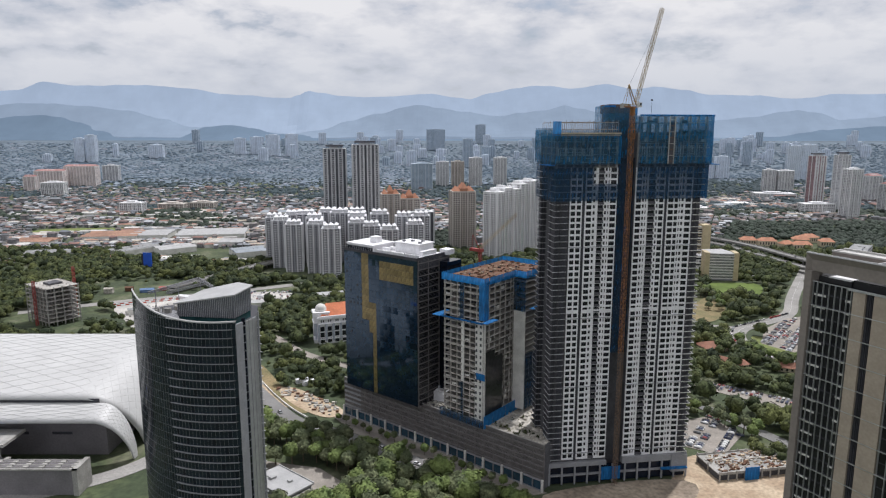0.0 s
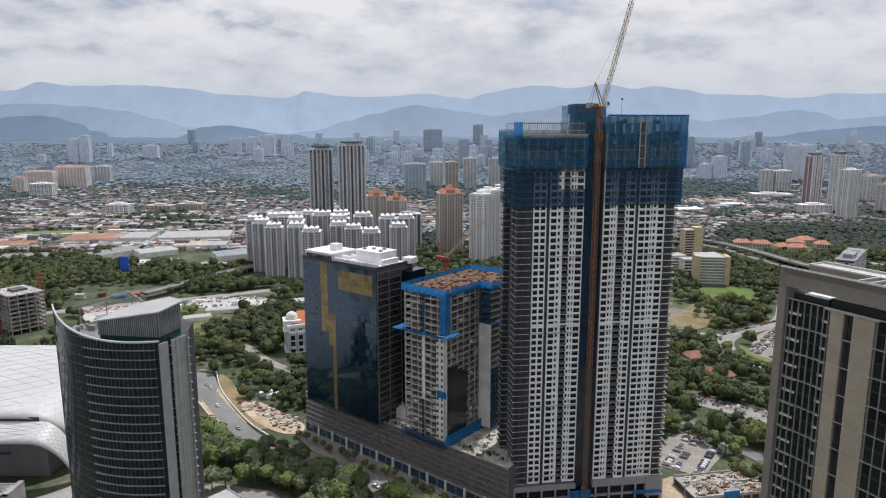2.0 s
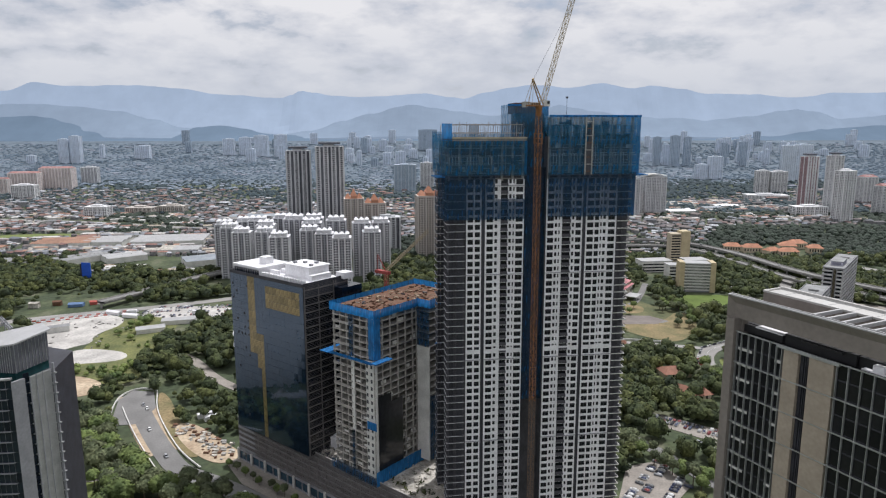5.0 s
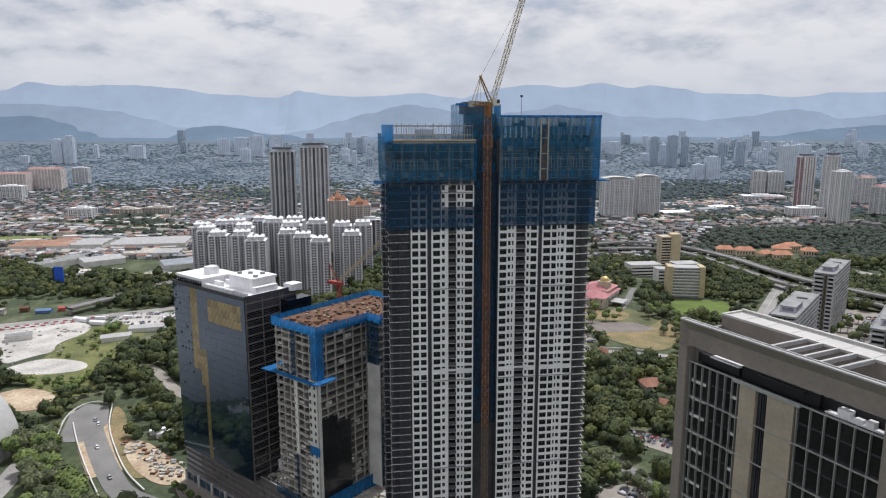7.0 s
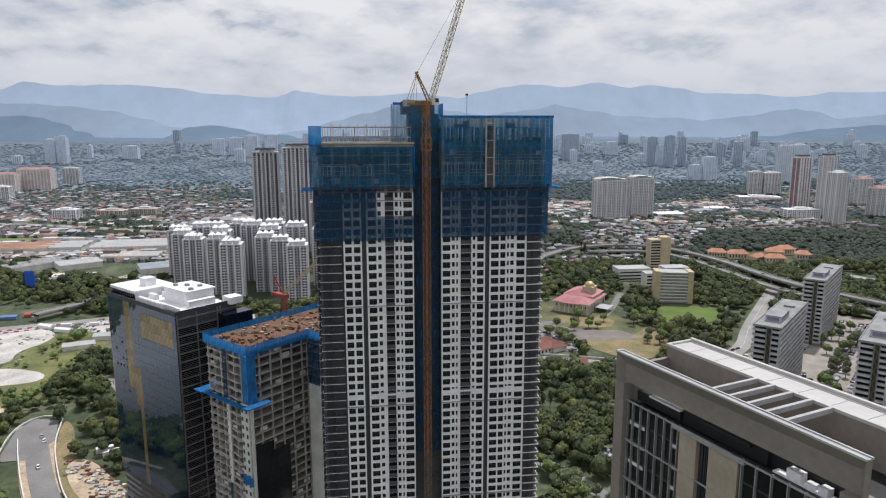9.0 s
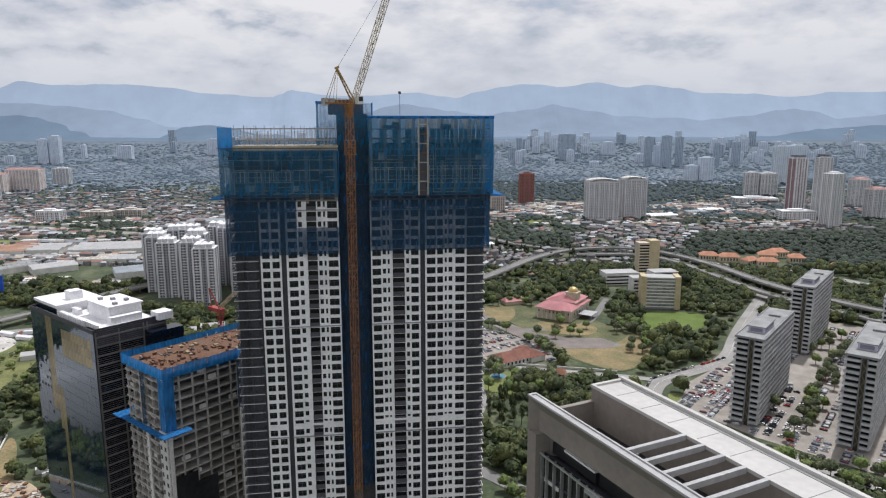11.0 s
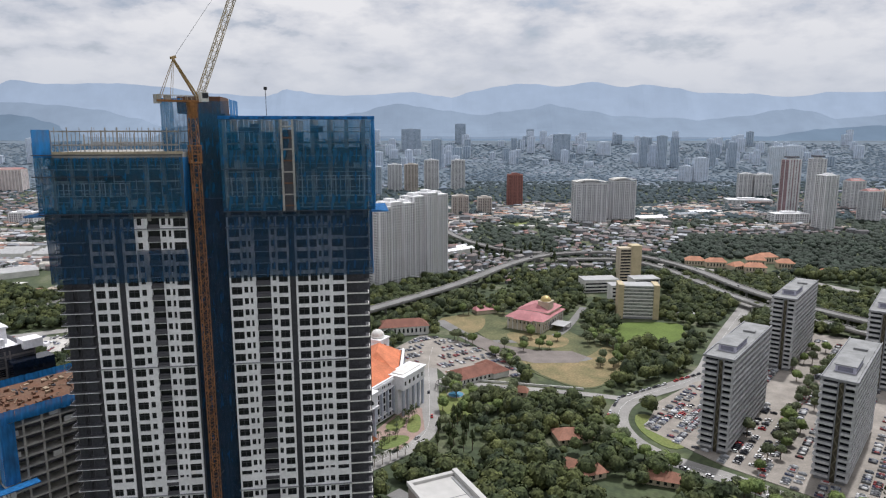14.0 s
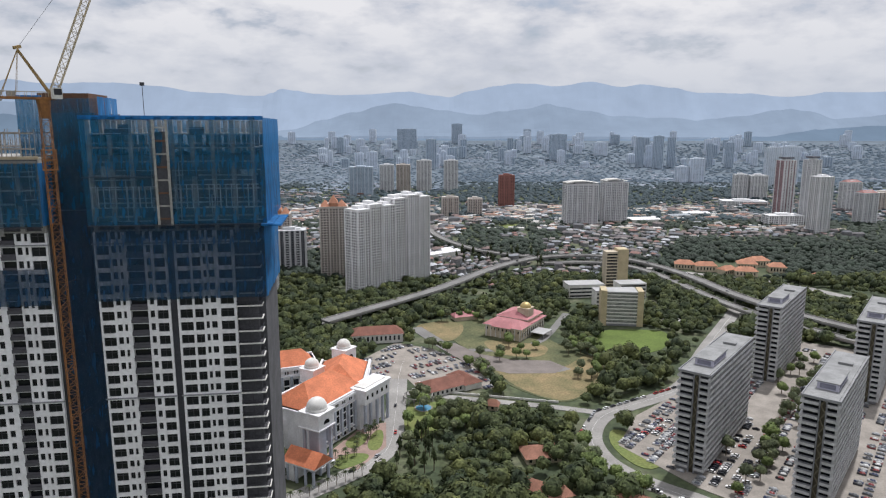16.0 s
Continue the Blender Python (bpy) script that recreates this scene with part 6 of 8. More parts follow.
# ---- roads, yards and fields ----
ROADS = {
    "site_road": ([(-163, 492), (-157, 482), (-142, 459), (-125, 433), (-107, 408), (-91, 388), (-76, 380), (-58, 370), (-20, 342), (20, 312), (60, 282), (100, 252)], 12, ASPHALT, "grey new site road"),
    "court_road": ([(136, 700), (133, 662), (135, 618), (136, 581), (137, 543), (128, 522), (112, 504), (92, 486), (60, 455), (40, 430)], 13, PALEROAD, "pale road past the court"),
    "park_road": ([(60, 640), (117, 629), (157, 619), (192, 611), (248, 598), (275, 588)], 7, PALEROAD, "narrow pale park road"),
    "curving_road": ([(470, 850), (424, 777), (373, 696), (340, 632), (299, 606), (270, 588), (255, 558), (256, 530), (266, 511), (280, 497), (300, 482), (340, 440)], 13, PALEROAD, "wide curving pale road with parked cars"),
    "hall_road": ([(140, 780), (158, 745), (172, 718), (190, 688), (217, 669), (252, 669), (262, 676)], 12, ASPHALT, "grey loop road round the prayer hall"),
    "hall_lane": ([(290, 830), (264, 765), (249, 735), (225, 715), (188, 716)], 7, ASPHALT, "grey lane beside the prayer hall"),
    "car_park_road": ([(120, 470), (145, 446), (163, 427), (182, 391), (198, 361), (225, 310)], 9, ASPHALT, "grey road beside the car parks"),
    "valley_road": ([(430, 1060), (500, 1010), (577, 967), (608, 905), (640, 868), (760, 760)], 15, PALEROAD, "pale road below the wooded slope"),
    "yard_road": ([(-420, 640), (-330, 690), (-250, 720), (-160, 770)], 14, PALEROAD, "pale road behind the yard"),
    "avenue": ([(-900, 1420), (-640, 1370), (-430, 1290), (-300, 1270), (-100, 1330)], 26, PALEROAD, "broad pale avenue between suburbs"),
    "town_road": ([(230, 1740), (180, 1600), (132, 1470), (120, 1420)], 24, PALEROAD, "pale town road"),
    "court_drive": ([(-160, 575), (-145, 561), (-119, 525), (-97, 505), (-79, 493), (-60, 480)], 8, PAVE, "pale palm-lined drive beside the court"),
    "garden_path": ([(-170, 372), (-150, 378), (-136, 376), (-118, 382), (-104, 374)], 3, PAVE, "pale curving garden path"),
    "hall_approach": ([(-235, 290), (-190, 312), (-165, 330), (-150, 360), (-160, 420)], 12, PALEROAD, "pale approach road by the exhibition hall"),
}
ribbon("road_shoulder", ROADS["site_road"][0][:5], 20, 0.012, SOIL, None, "sandy shoulder of the new road", "road")
for i, (nm, (pts, width, mt, label)) in enumerate(ROADS.items()):
    ribbon(nm, pts, width, 0.02 + 0.005 * i, mt, None, label, "road")
for pts, w in ((ROADS["curving_road"][0], 0.15), (ROADS["court_road"][0], 0.12)):
    ribbon("lane_line", pts, w, 0.105, WHITELINE, None, "worn white centre line", "marking", thick=0.01)

PATCHES = [
    ("turning_area", [(-155, 443), (-169, 483), (-167, 500), (-151, 497), (-138, 470), (-140, 445)], 0.10, ASPHALT, "grey turning head of the new road", "road"),
    ("pale_yard", [(-345, 668), (-300, 612), (-272, 572), (-262, 596), (-250, 606), (-262, 628), (-250, 660), (-262, 690), (-312, 704)], 0.03, GRAVEL, "pale gravel storage yard", "yard"),
    ("scrub_grass", [(-262, 690), (-252, 590), (-236, 540), (-206, 514), (-172, 510), (-176, 560), (-190, 620), (-205, 690)], 0.0, mat("rough_yellow_green_grass", (0.16, 0.165, 0.06), 0.95, 0.35, 0.05, 0.5, col2=(0.10, 0.115, 0.045)), "rough yellow-green scrub grass", "grass"),
    ("lower_yard", [(-268, 562), (-238, 552), (-202, 562), (-208, 582), (-244, 592), (-258, 584)], 0.035, GRAVEL, "pale gravel strip below the storage yard", "yard"),
    ("upper_yard", [(-250, 690), (-190, 680), (-150, 700), (-170, 730), (-250, 725)], 0.03, GRAVEL, "pale gravel lot with parked vehicles", "yard"),
    ("soil_lot", [(-245, 500), (-232, 532), (-196, 518), (-190, 495), (-205, 485)], 0.03, SOIL, "bare sandy soil lot", "yard"),
    ("grass_strip", [(-150, 500), (-137, 490), (-112, 445), (-82, 404), (-95, 402), (-125, 445)], 0.04, DRYGRASS, "dry grass verge by the new road", "grass"),
    ("site_yard", [(-118, 446), (-104, 447), (-80, 424), (-60, 405), (-72, 392), (-100, 416)], 0.05, SOIL, "sandy yard with building materials", "yard"),
    ("court_car_park", [(100, 690), (125, 735), (158, 718), (190, 678), (205, 632), (150, 628), (140, 650), (112, 650)], 0.06, PAVE, "pale car park behind the court", "car park"),
    ("office_car_park", [(270, 545), (292, 586), (330, 622), (382, 640), (480, 740), (545, 700), (430, 515), (350, 448), (300, 497)], 0.06, PAVE, "pale car park between the office slabs", "car park"),
    ("tower_car_park", [(137, 358), (150, 392), (168, 398), (178, 372), (156, 346)], 0.06, PAVE, "grey car park beside the tower", "car park"),
    ("long_car_park", [(176, 450), (186, 462), (240, 420), (230, 402)], 0.06, PAVE, "long car park among trees", "car park"),
    ("site_soil", [(112, 300), (122, 332), (140, 350), (175, 345), (190, 320), (165, 292)], 0.03, SOIL, "orange-brown bare site soil", "yard"),
    ("worn_grass", [(150, 806), (178, 735), (200, 690), (210, 640), (246, 604), (264, 616), (286, 648), (294, 690), (280, 712), (260, 740), (250, 790), (200, 815)], 0.0, mat("worn_patchy_grass", (0.125, 0.125, 0.06), 0.95, 0.35, 0.05, 0.5, col2=(0.07, 0.085, 0.04)), "worn patchy grass round the prayer hall", "grass"),
    ("sports_field", [(297, 716), (302, 750), (312, 774), (345, 776), (374, 770), (362, 735), (346, 712), (320, 710)], 0.05, LAWN, "bright green sports field", "field"),
    ("dry_field", [(196, 706), (206, 668), (220, 632), (246, 608), (262, 616), (284, 648), (296, 690), (284, 708), (264, 676), (236, 662), (212, 668)], 0.03, DRYGRASS, "dry brown grass field", "field"),
    ("dry_lawn", [(136, 784), (158, 800), (184, 798), (186, 768), (172, 734), (158, 752)], 0.03, DRYGRASS, "dry yellow-green lawn", "field"),
    ("court_plaza", [(97, 524), (116, 568), (131, 575), (134, 542), (120, 514)], 0.03, mat("pinkish_brick_paving", (0.33, 0.235, 0.20), 0.9, 0.2, 0.1, 1.0), "pinkish paved court forecourt", "pavement"),
    ("court_garden", [(108, 546), (115, 560), (122, 558), (121, 545), (114, 538)], 0.06, GRASS, "green court garden bed", "garden"),
    ("court_lawn", [(122, 540), (124, 562), (130, 566), (132, 546), (129, 536)], 0.06, GRASS, "green court lawn bed", "garden"),
    ("court_bed", [(104, 522), (112, 534), (126, 534), (124, 524), (112, 514)], 0.06, GRASS, "green hedged bed by the court road", "garden"),
    ("park_lawn", [(140, 600), (155, 612), (170, 600), (165, 560), (145, 548)], 0.03, GRASS, "green park lawn", "garden"),
    ("pavilion_court", [(-116, 322), (-98, 340), (-66, 332), (-46, 312), (-52, 300), (-64, 306), (-84, 322), (-104, 308)], 0.02, PAVE, "pale paved court round the pavilion", "pavement"),
    ("tower_lawn", [(-150, 340), (-140, 385), (-112, 380), (-95, 345), (-120, 325)], 0.03, GRASS, "mown lawn by the curved tower", "garden"),
    ("verge_lawn", [(264, 545), (272, 572), (292, 545), (290, 520), (275, 515)], 0.045, GRASS, "grass verge inside the bend", "grass"),
    ("meadow", [(-720, 1140), (-560, 1180), (-560, 1230), (-740, 1210)], 0.05, GRASS, "pale green meadow in the suburb", "field"),
    ("town_green", [(255, 1440), (300, 1480), (330, 1440), (270, 1400)], 0.05, GRASS, "small town green", "field"),
    ("hall_forecourt", [(176, 735), (196, 706), (222, 692), (252, 690), (262, 676), (252, 662), (217, 661), (186, 682), (166, 718)], 0.09, mat("brown_grey_asphalt", (0.20, 0.175, 0.16), 0.9, 0.2, 0.08, 1.0), "worn brown-grey forecourt of the prayer hall", "road"),
    ("hall_verge", [(200, 745), (206, 712), (226, 698), (250, 700), (258, 730), (222, 738)], 0.05, DRYGRASS, "dry grass before the prayer hall", "grass"),
    ("podium_pavement", [(-68, 396), (-63, 402), (52, 307), (40, 304), (-53, 374)], 0.13, PAVE, "pale pavement before the podium", "pavement"),
    ("tower_forecourt", [(46, 296), (52, 310), (130, 325), (128, 300), (80, 285)], 0.08, mat("dark_sandy_mud", (0.33, 0.275, 0.21), 0.95, 0.4, 0.06, 0.4, col2=(0.21, 0.17, 0.13)), "muddy forecourt of the unfinished tower", "yard"),
]
for nm, poly, z, mt, label, cat in PATCHES:
    patch(nm, poly, z, mt, label, cat)


def kerb_wall(name, pts, h, mats, label):
    return ribbon(name, pts, 0.6, h, mats, None, label, "wall", thick=h)


kerb_wall("road_barrier_wall", [(-149, 498), (-136, 466), (-118, 437), (-98, 408), (-80, 390)], 1.0, OFFWHITE, "pale concrete barrier along the new road")
kerb_wall("road_barrier_wall", [(-160, 470), (-150, 454), (-134, 430), (-116, 405), (-100, 384)], 0.9, OFFWHITE, "pale concrete barrier along the new road")
kerb_wall("turning_barrier", [(-155, 440), (-172, 484), (-166, 504), (-150, 500)], 1.0, OFFWHITE, "pale concrete barrier round the turning head")
kerb_wall("park_wall", [(145, 628), (190, 618), (245, 606)], 1.4, OFFWHITE, "low pale wall of the park road")

# viaducts
VIA = [(60, 762), (143, 862), (176, 910), (234, 1011), (301, 1081), (397, 1090), (455, 985), (478, 819), (560, 690), (640, 600)]
VIA2 = [(110, 1560), (120, 1480), (133, 1387), (152, 1281), (186, 1191), (226, 1129), (290, 1090)]


def viaduct(name, line, z, width, label):
    t = thing(name, line[0][0], line[0][1], 0, 0, label, "viaduct")
    org = Vector((line[0][0], line[0][1]))
    loc = [(p[0] - org.x, p[1] - org.y) for p in line]
    ribbon("deck", loc, width, z, ASPHALT, t, "", "", "", thick=1.8)
    for side in (-1, 1):
        off = []
        for i, p in enumerate(loc):
            a, b = loc[max(i - 1, 0)], loc[min(i + 1, len(loc) - 1)]
            d = Vector((b[0] - a[0], b[1] - a[1])).normalized()
            off.append((p[0] - d.y * side * (width / 2), p[1] + d.x * side * (width / 2)))
        ribbon("parapet", off, 0.4, z + 1.0, CONCRETE, t, "", "", "", thick=1.6)
    for a, b in zip(loc, loc[1:]):
        n = max(1, int(math.dist(a, b) / 34))
        for k in range(n):
            x, y = a[0] + (b[0] - a[0]) * k / n, a[1] + (b[1] - a[1]) * k / n
            part("pier", Shape().tube(x, y, -0.3, z - 1.8, 1.1, 1.1, 0, 10).box(x - 3.5, y - 1.1, z - 2.9, x + 3.5, y + 1.1, z - 1.8), CONCRETE, t)
    return t


viaduct("highway_viaduct", VIA, 11.5, 12.5, "grey elevated highway curving over trees")
viaduct("ramp_viaduct", VIA2, 8.0, 11, "grey elevated ramp road in town")
VIA3 = [(300, 1052), (372, 1060), (412, 1030), (434, 965), (457, 812), (538, 680), (620, 590)]
viaduct("lower_viaduct", VIA3, 7.5, 11, "grey lower carriageway beside the elevated highway")
viaduct("link_viaduct", [(-300, 720), (-275, 768), (-251, 823), (-190, 930)], 7.0, 12, "pale elevated link road between trees")

# foundation works beside the tower
FW = thing("foundation_works", 142, 318, 0, 10, "low brown unfinished foundation structure with scaffolds", "construction site")
part("slab", Shape().box(0, 0, 3.4, 44, 22, 3.9), CONCRETE, FW, "bare concrete slab")
part("basement_wall", Shape().box(0.6, 1.2, 0, 43.4, 21.4, 3.4), DARKCON, FW)
_fc = Shape().box(0, 0, 0, 0.6, 0.6, 5.4).mesh("column", PALECON)
for i in range(10):
    for yy in (-0.4, 10.5, 21.0):
        piece("column", _fc, FW, Matrix.Translation((i * 4.8, yy, 0)))
for y0 in (0.2, 21.3):
    part("edge_beam", Shape().box(0, y0, 3.9, 44, y0 + 0.5, 4.7), PALECON, FW)
_s = Shape()
for i in range(260):
    x, y, w = _rng.uniform(1, 41), _rng.uniform(1, 20), _rng.uniform(0.3, 2.6)
    _s.box(x, y, 3.9, x + w, y + w * _rng.uniform(0.2, 0.7), 4.05 + _rng.uniform(0, 0.9), i % 3)
part("formwork_litter", _s, [RUST, SOIL, RUBBLE], FW, "", kind="stuff")
part("site_screen", Shape().box(14, -1.2, 0, 22, -0.9, 7), NETBRIGHT, FW, "blue site screen")
_s = Shape()
for i in range(110):
    q = _rng.random()
    x, y = -112 + 44 * q + _rng.uniform(-8, 8), 440 - 36 * q + _rng.uniform(-7, 7)
    w = _rng.uniform(0.6, 3.2)
    _s.box(x, y, 0, x + w, y + _rng.uniform(0.5, 2.5), _rng.uniform(0.2, 1.2), i % 3)
tagged(part("material_stack", _s, [RUST, RUBBLE, CONCRETE]), "scattered building material and debris on the yard", "debris", "", "stuff")
_s = Shape()
for i in range(60):
    x, y = _rng.uniform(-320, -240), _rng.uniform(575, 680)
    w = _rng.uniform(0.6, 3)
    _s.box(x, y, 0, x + w, y + _rng.uniform(0.6, 2.2), _rng.uniform(0.3, 1.3))
tagged(part("yard_stack", _s, CONCRETE), "grey stacked pipes and plant in the yard", "debris", "", "stuff")
HUT = Shape().box(0, 0, 0, 9, 3, 3).mesh("site_hut", WHITE)
for x, y, a in ((-104, 452, 30), (-98, 448, 35), (-265, 700, 10), (-240, 704, 12), (-200, 700, -5)):
    o = new("site_hut", HUT)
    o.matrix_basis = pose(x, y, 0, 0, 0, a)
    tagged(o, "white flat-roofed site cabin on the yard", "cabin", "site cabins")
BAR = Shape().box(0, 0, 0, 3.6, 0.7, 1.1).mesh("barrier", BARRIERRED)
BAR2 = Shape().box(0, 0, 0, 3.6, 0.7, 1.1).mesh("barrier", WHITE)
for row, (ax, ay, bx, by) in enumerate(((-345, 660, -255, 706), (-345, 668, -258, 713), (-215, 335, -198, 318))):
    n = int(math.hypot(bx - ax, by - ay) / 3.9)
    for i in range(n):
        o = new("road_barrier", BAR if i % 2 else BAR2)
        o.matrix_basis = pose(ax + (bx - ax) * i / n, ay + (by - ay) * i / n, 0, 0, 0, math.degrees(math.atan2(by - ay, bx - ax)))
        tagged(o, "red plastic road barrier beside the yard" if i % 2 else "white plastic road barrier beside the yard", "barrier", "road barriers")
PAV = thing("pavilion", -95, 309, 0, -40, "low pavilion with a white flat roof among trees", "building")
part("wall", Shape().box(0, 0, 0, 26, 16, 6), GREYPAINT, PAV)
part("roof", Shape().box(-1, -1, 6, 27, 17, 6.8).box(-1, -1, 6.8, 27, -0.6, 7.3).box(-1, 16.6, 6.8, 27, 17, 7.3).box(6, 5, 6.8, 9, 8, 8).box(16, 9, 6.8, 18, 11, 7.8), LIGHTMETAL, PAV, "pale flat roof with vents")
part("side_wing", Shape().box(27, 2, 0, 40, 14, 5), CONCRETE, PAV)
BB = thing("roadside_billboard", -377, 839, 0, -12, "tall blue roadside advertising board", "billboard")
part("board", Shape().box(-6, -0.6, 6, 6, 0.6, 24), BILLBLUE, BB, "blue board")
part("board_back", Shape().box(-9.5, 0.7, 5, -5, 1.2, 22), CHAR, BB)
part("post", Shape().tube(-3, 0, 0, 6, 0.4).tube(3, 0, 0, 6, 0.4), GREYPAINT, BB)
POOL = thing("garden_pool", 154, 597, 0, 10, "small blue pool in a round garden pavilion", "pool")
part("water", Shape().tube(0, 0, 0, 0.35, 5.2, 5.2, 0, 20), WATERBLUE, POOL, "pale blue water")
part("pool_rim", Shape().tube(0, 0, 0, 0.25, 6.2, 6.2, 0, 20), PAVE, POOL)
_s = Shape()
for i in range(16):
    a = i * math.pi / 8
    _s.tube(-2 + 10 * math.cos(a), 13 + 9 * math.sin(a), 0, 4.2, 0.3, 0.3, 0, 6)
    b = a + math.pi / 8
    _s.bar((-2 + 10 * math.cos(a), 13 + 9 * math.sin(a), 4.2), (-2 + 10 * math.cos(b), 13 + 9 * math.sin(b), 4.2), 0.3)
part("pergola", _s, CONCRETE, POOL, "round grey pergola")

# ---- towers of the town ----
def palette(name, wall, glass, trim):
    return (mat(name + "_wall", wall, 0.85, 0.10, 0.05, 0.4), mat(name + "_pane", glass, 0.25, 0.2, 0.05, 0.4, spec=0.5), mat(name + "_trim", trim, 0.85, 0.1, 0.05, 0.4))


PAL = {
    "white": palette("white_block", (0.70, 0.70, 0.71), (0.075, 0.08, 0.095), (0.78, 0.78, 0.79)),
    "grey": palette("grey_block", (0.36, 0.37, 0.40), (0.07, 0.08, 0.10), (0.50, 0.51, 0.53)),
    "dark": palette("charcoal_block", (0.12, 0.125, 0.145), (0.045, 0.05, 0.06), (0.56, 0.57, 0.59)),
    "beige": palette("beige_block", (0.46, 0.41, 0.37), (0.14, 0.13, 0.135), (0.56, 0.52, 0.48)),
    "maroon": palette("maroon_block", (0.34, 0.225, 0.235), (0.17, 0.13, 0.145), (0.66, 0.655, 0.67)),
    "condo": palette("condominium", (0.36, 0.365, 0.39), (0.075, 0.08, 0.10), (0.68, 0.68, 0.70)),
    "red": palette("brick_red_block", (0.27, 0.12, 0.10), (0.15, 0.08, 0.075), (0.30, 0.14, 0.12)),
    "rose": palette("pale_rose_block", (0.66, 0.58, 0.56), (0.36, 0.335, 0.35), (0.74, 0.70, 0.70)),
    # next two, for far towers: distance haze mixed into wall, pane and trim
    "pale": palette("hazy_pale_block", (0.60, 0.67, 0.77), (0.49, 0.56, 0.66), (0.68, 0.74, 0.82)),
    "slate": palette("hazy_slate_block", (0.36, 0.44, 0.53), (0.28, 0.35, 0.43), (0.48, 0.55, 0.63)),
    "sand": palette("pale_sand_block", (0.56, 0.565, 0.58), (0.21, 0.22, 0.245), (0.68, 0.685, 0.70)),
}


def far_tower(x, y, w, h, style="white", yaw=0.0, d=None, crown="", floor=3.2, bay=3.6, group="towers of the town", label=""):
    # the pale and slate styles name a haze tint, not the wall paint
    names = {"white": "white painted", "grey": "grey", "dark": "charcoal and white", "beige": "beige", "maroon": "maroon and white", "condo": "pale grey", "red": "brick red", "pale": "pale blue-grey", "slate": "haze-blue", "sand": "pale sand-coloured", "rose": "pale rose"}
    d = d or max(16.0, w * 0.45)
    wall, pane, trim = PAL[style]
    t = thing("residential_tower", x, y, ground_height(y) - 0.3, yaw, label or names[style] + " apartment tower with rows of windows", "high-rise building", group)
    a, b = w / 2, d / 2
    s = Shape()
    s.box(-a, -b, 0, a, b, h)
    body = part("tower_wall", s, wall, t)
    win, tr = Shape(), Shape()
    nf, nb, nd = int(h / floor), max(2, int(w / bay)), max(2, int(d / bay))
    for f in range(nf):
        z0, z1 = f * floor + 1.0, f * floor + floor * 0.86
        for i in range(nb):
            u0, u1 = -a + (i + 0.2) * w / nb, -a + (i + 0.8) * w / nb
            win.face([(u0, -b - 0.08, z0), (u1, -b - 0.08, z0), (u1, -b - 0.08, z1), (u0, -b - 0.08, z1)])
        for i in range(nd):
            v0, v1 = -b + (i + 0.2) * d / nd, -b + (i + 0.8) * d / nd
            win.face([(a + 0.08, v0, z0), (a + 0.08, v1, z0), (a + 0.08, v1, z1), (a + 0.08, v0, z1)])
            win.face([(-a - 0.08, v1, z0), (-a - 0.08, v0, z0), (-a - 0.08, v0, z1), (-a - 0.08, v1, z1)])
    part("glazing", win, pane, body, "", kind="stuff")
    n = max(2, int(w / (6 if style in ("dark", "condo", "maroon") or h > 95 else 9)))
    for i in range(n + 1):
        u = -a + i * w / n
        pw = 0.4 if style == "white" else 1.5 if style == "maroon" else 1.2 if style == "dark" else 0.9
        tr.box(u - pw, -b - 1.3, 0, u + pw, -b + 0.1, h + 0.8)
    for v in (-b, 0, b):
        tr.box(a - 0.1, v - 0.9, 0, a + 0.9, v + 0.9, h + 0.6)
        tr.box(-a - 0.9, v - 0.9, 0, -a + 0.1, v + 0.9, h + 0.6)
    part("pilaster", tr, trim, t, "", kind="stuff")
    if y < 1750 and h > 50:
        # balcony fronts in every other bay
        bal = Shape()
        for f in range(1, nf):
            for i in range(0, n, 2):
                u0, u1 = -a + (i + 0.22) * w / n, -a + (i + 0.78) * w / n
                bal.box(u0, -b - 1.1, f * floor - 0.1, u1, -b, f * floor + 0.95)
        part("balcony_front", bal, trim, body, "", kind="stuff")
    r = Shape()
    r.box(-a - 0.5, -b - 0.5, h, a + 0.5, b + 0.5, h + 0.9)
    r.box(-a * 0.45, -b * 0.5, h + 0.9, a * 0.35, b * 0.5, h + 4.2)
    r.box(a * 0.4, -b * 0.4, h + 0.9, a * 0.7, b * 0.4, h + 2.6)
    part("roof", r, trim, t)
    if crown == "cap":
        part("crown", Shape().box(-a * 0.8, -b * 0.8, h + 4, a * 0.8, b * 0.8, h + 7), PAL["dark"][0], t, "dark roof cap")
    elif crown == "pyramids":
        for k in (-0.6, 0.0, 0.6):
            for yy in (-b * 0.6, b * 0.3):
                q = Shape()
                c, e = k * a, w * 0.17
                q.gable(c - e, yy - e, c + e, yy + e, h + (5 if k == 0 else 0.9), h + (14 if k == 0 else 8), 0, e)
                q.box(c - e * 0.9, yy - e * 0.9, h, c + e * 0.9, yy + e * 0.9, h + (5 if k == 0 else 0.9))
                part("turret_roof", q, FADEDORANGE, t, "orange tiled turret roof")
    elif crown == "arc":
        q = Shape()
        for k in range(10):
            u0, u1 = -1 + k / 5, -1 + (k + 1) / 5
            q.box(u0 * a * 1.05, -b, h + 2 + 4 * (1 - u0 * u0), u1 * a * 1.05, b, h + 3 + 4 * (1 - u1 * u1))
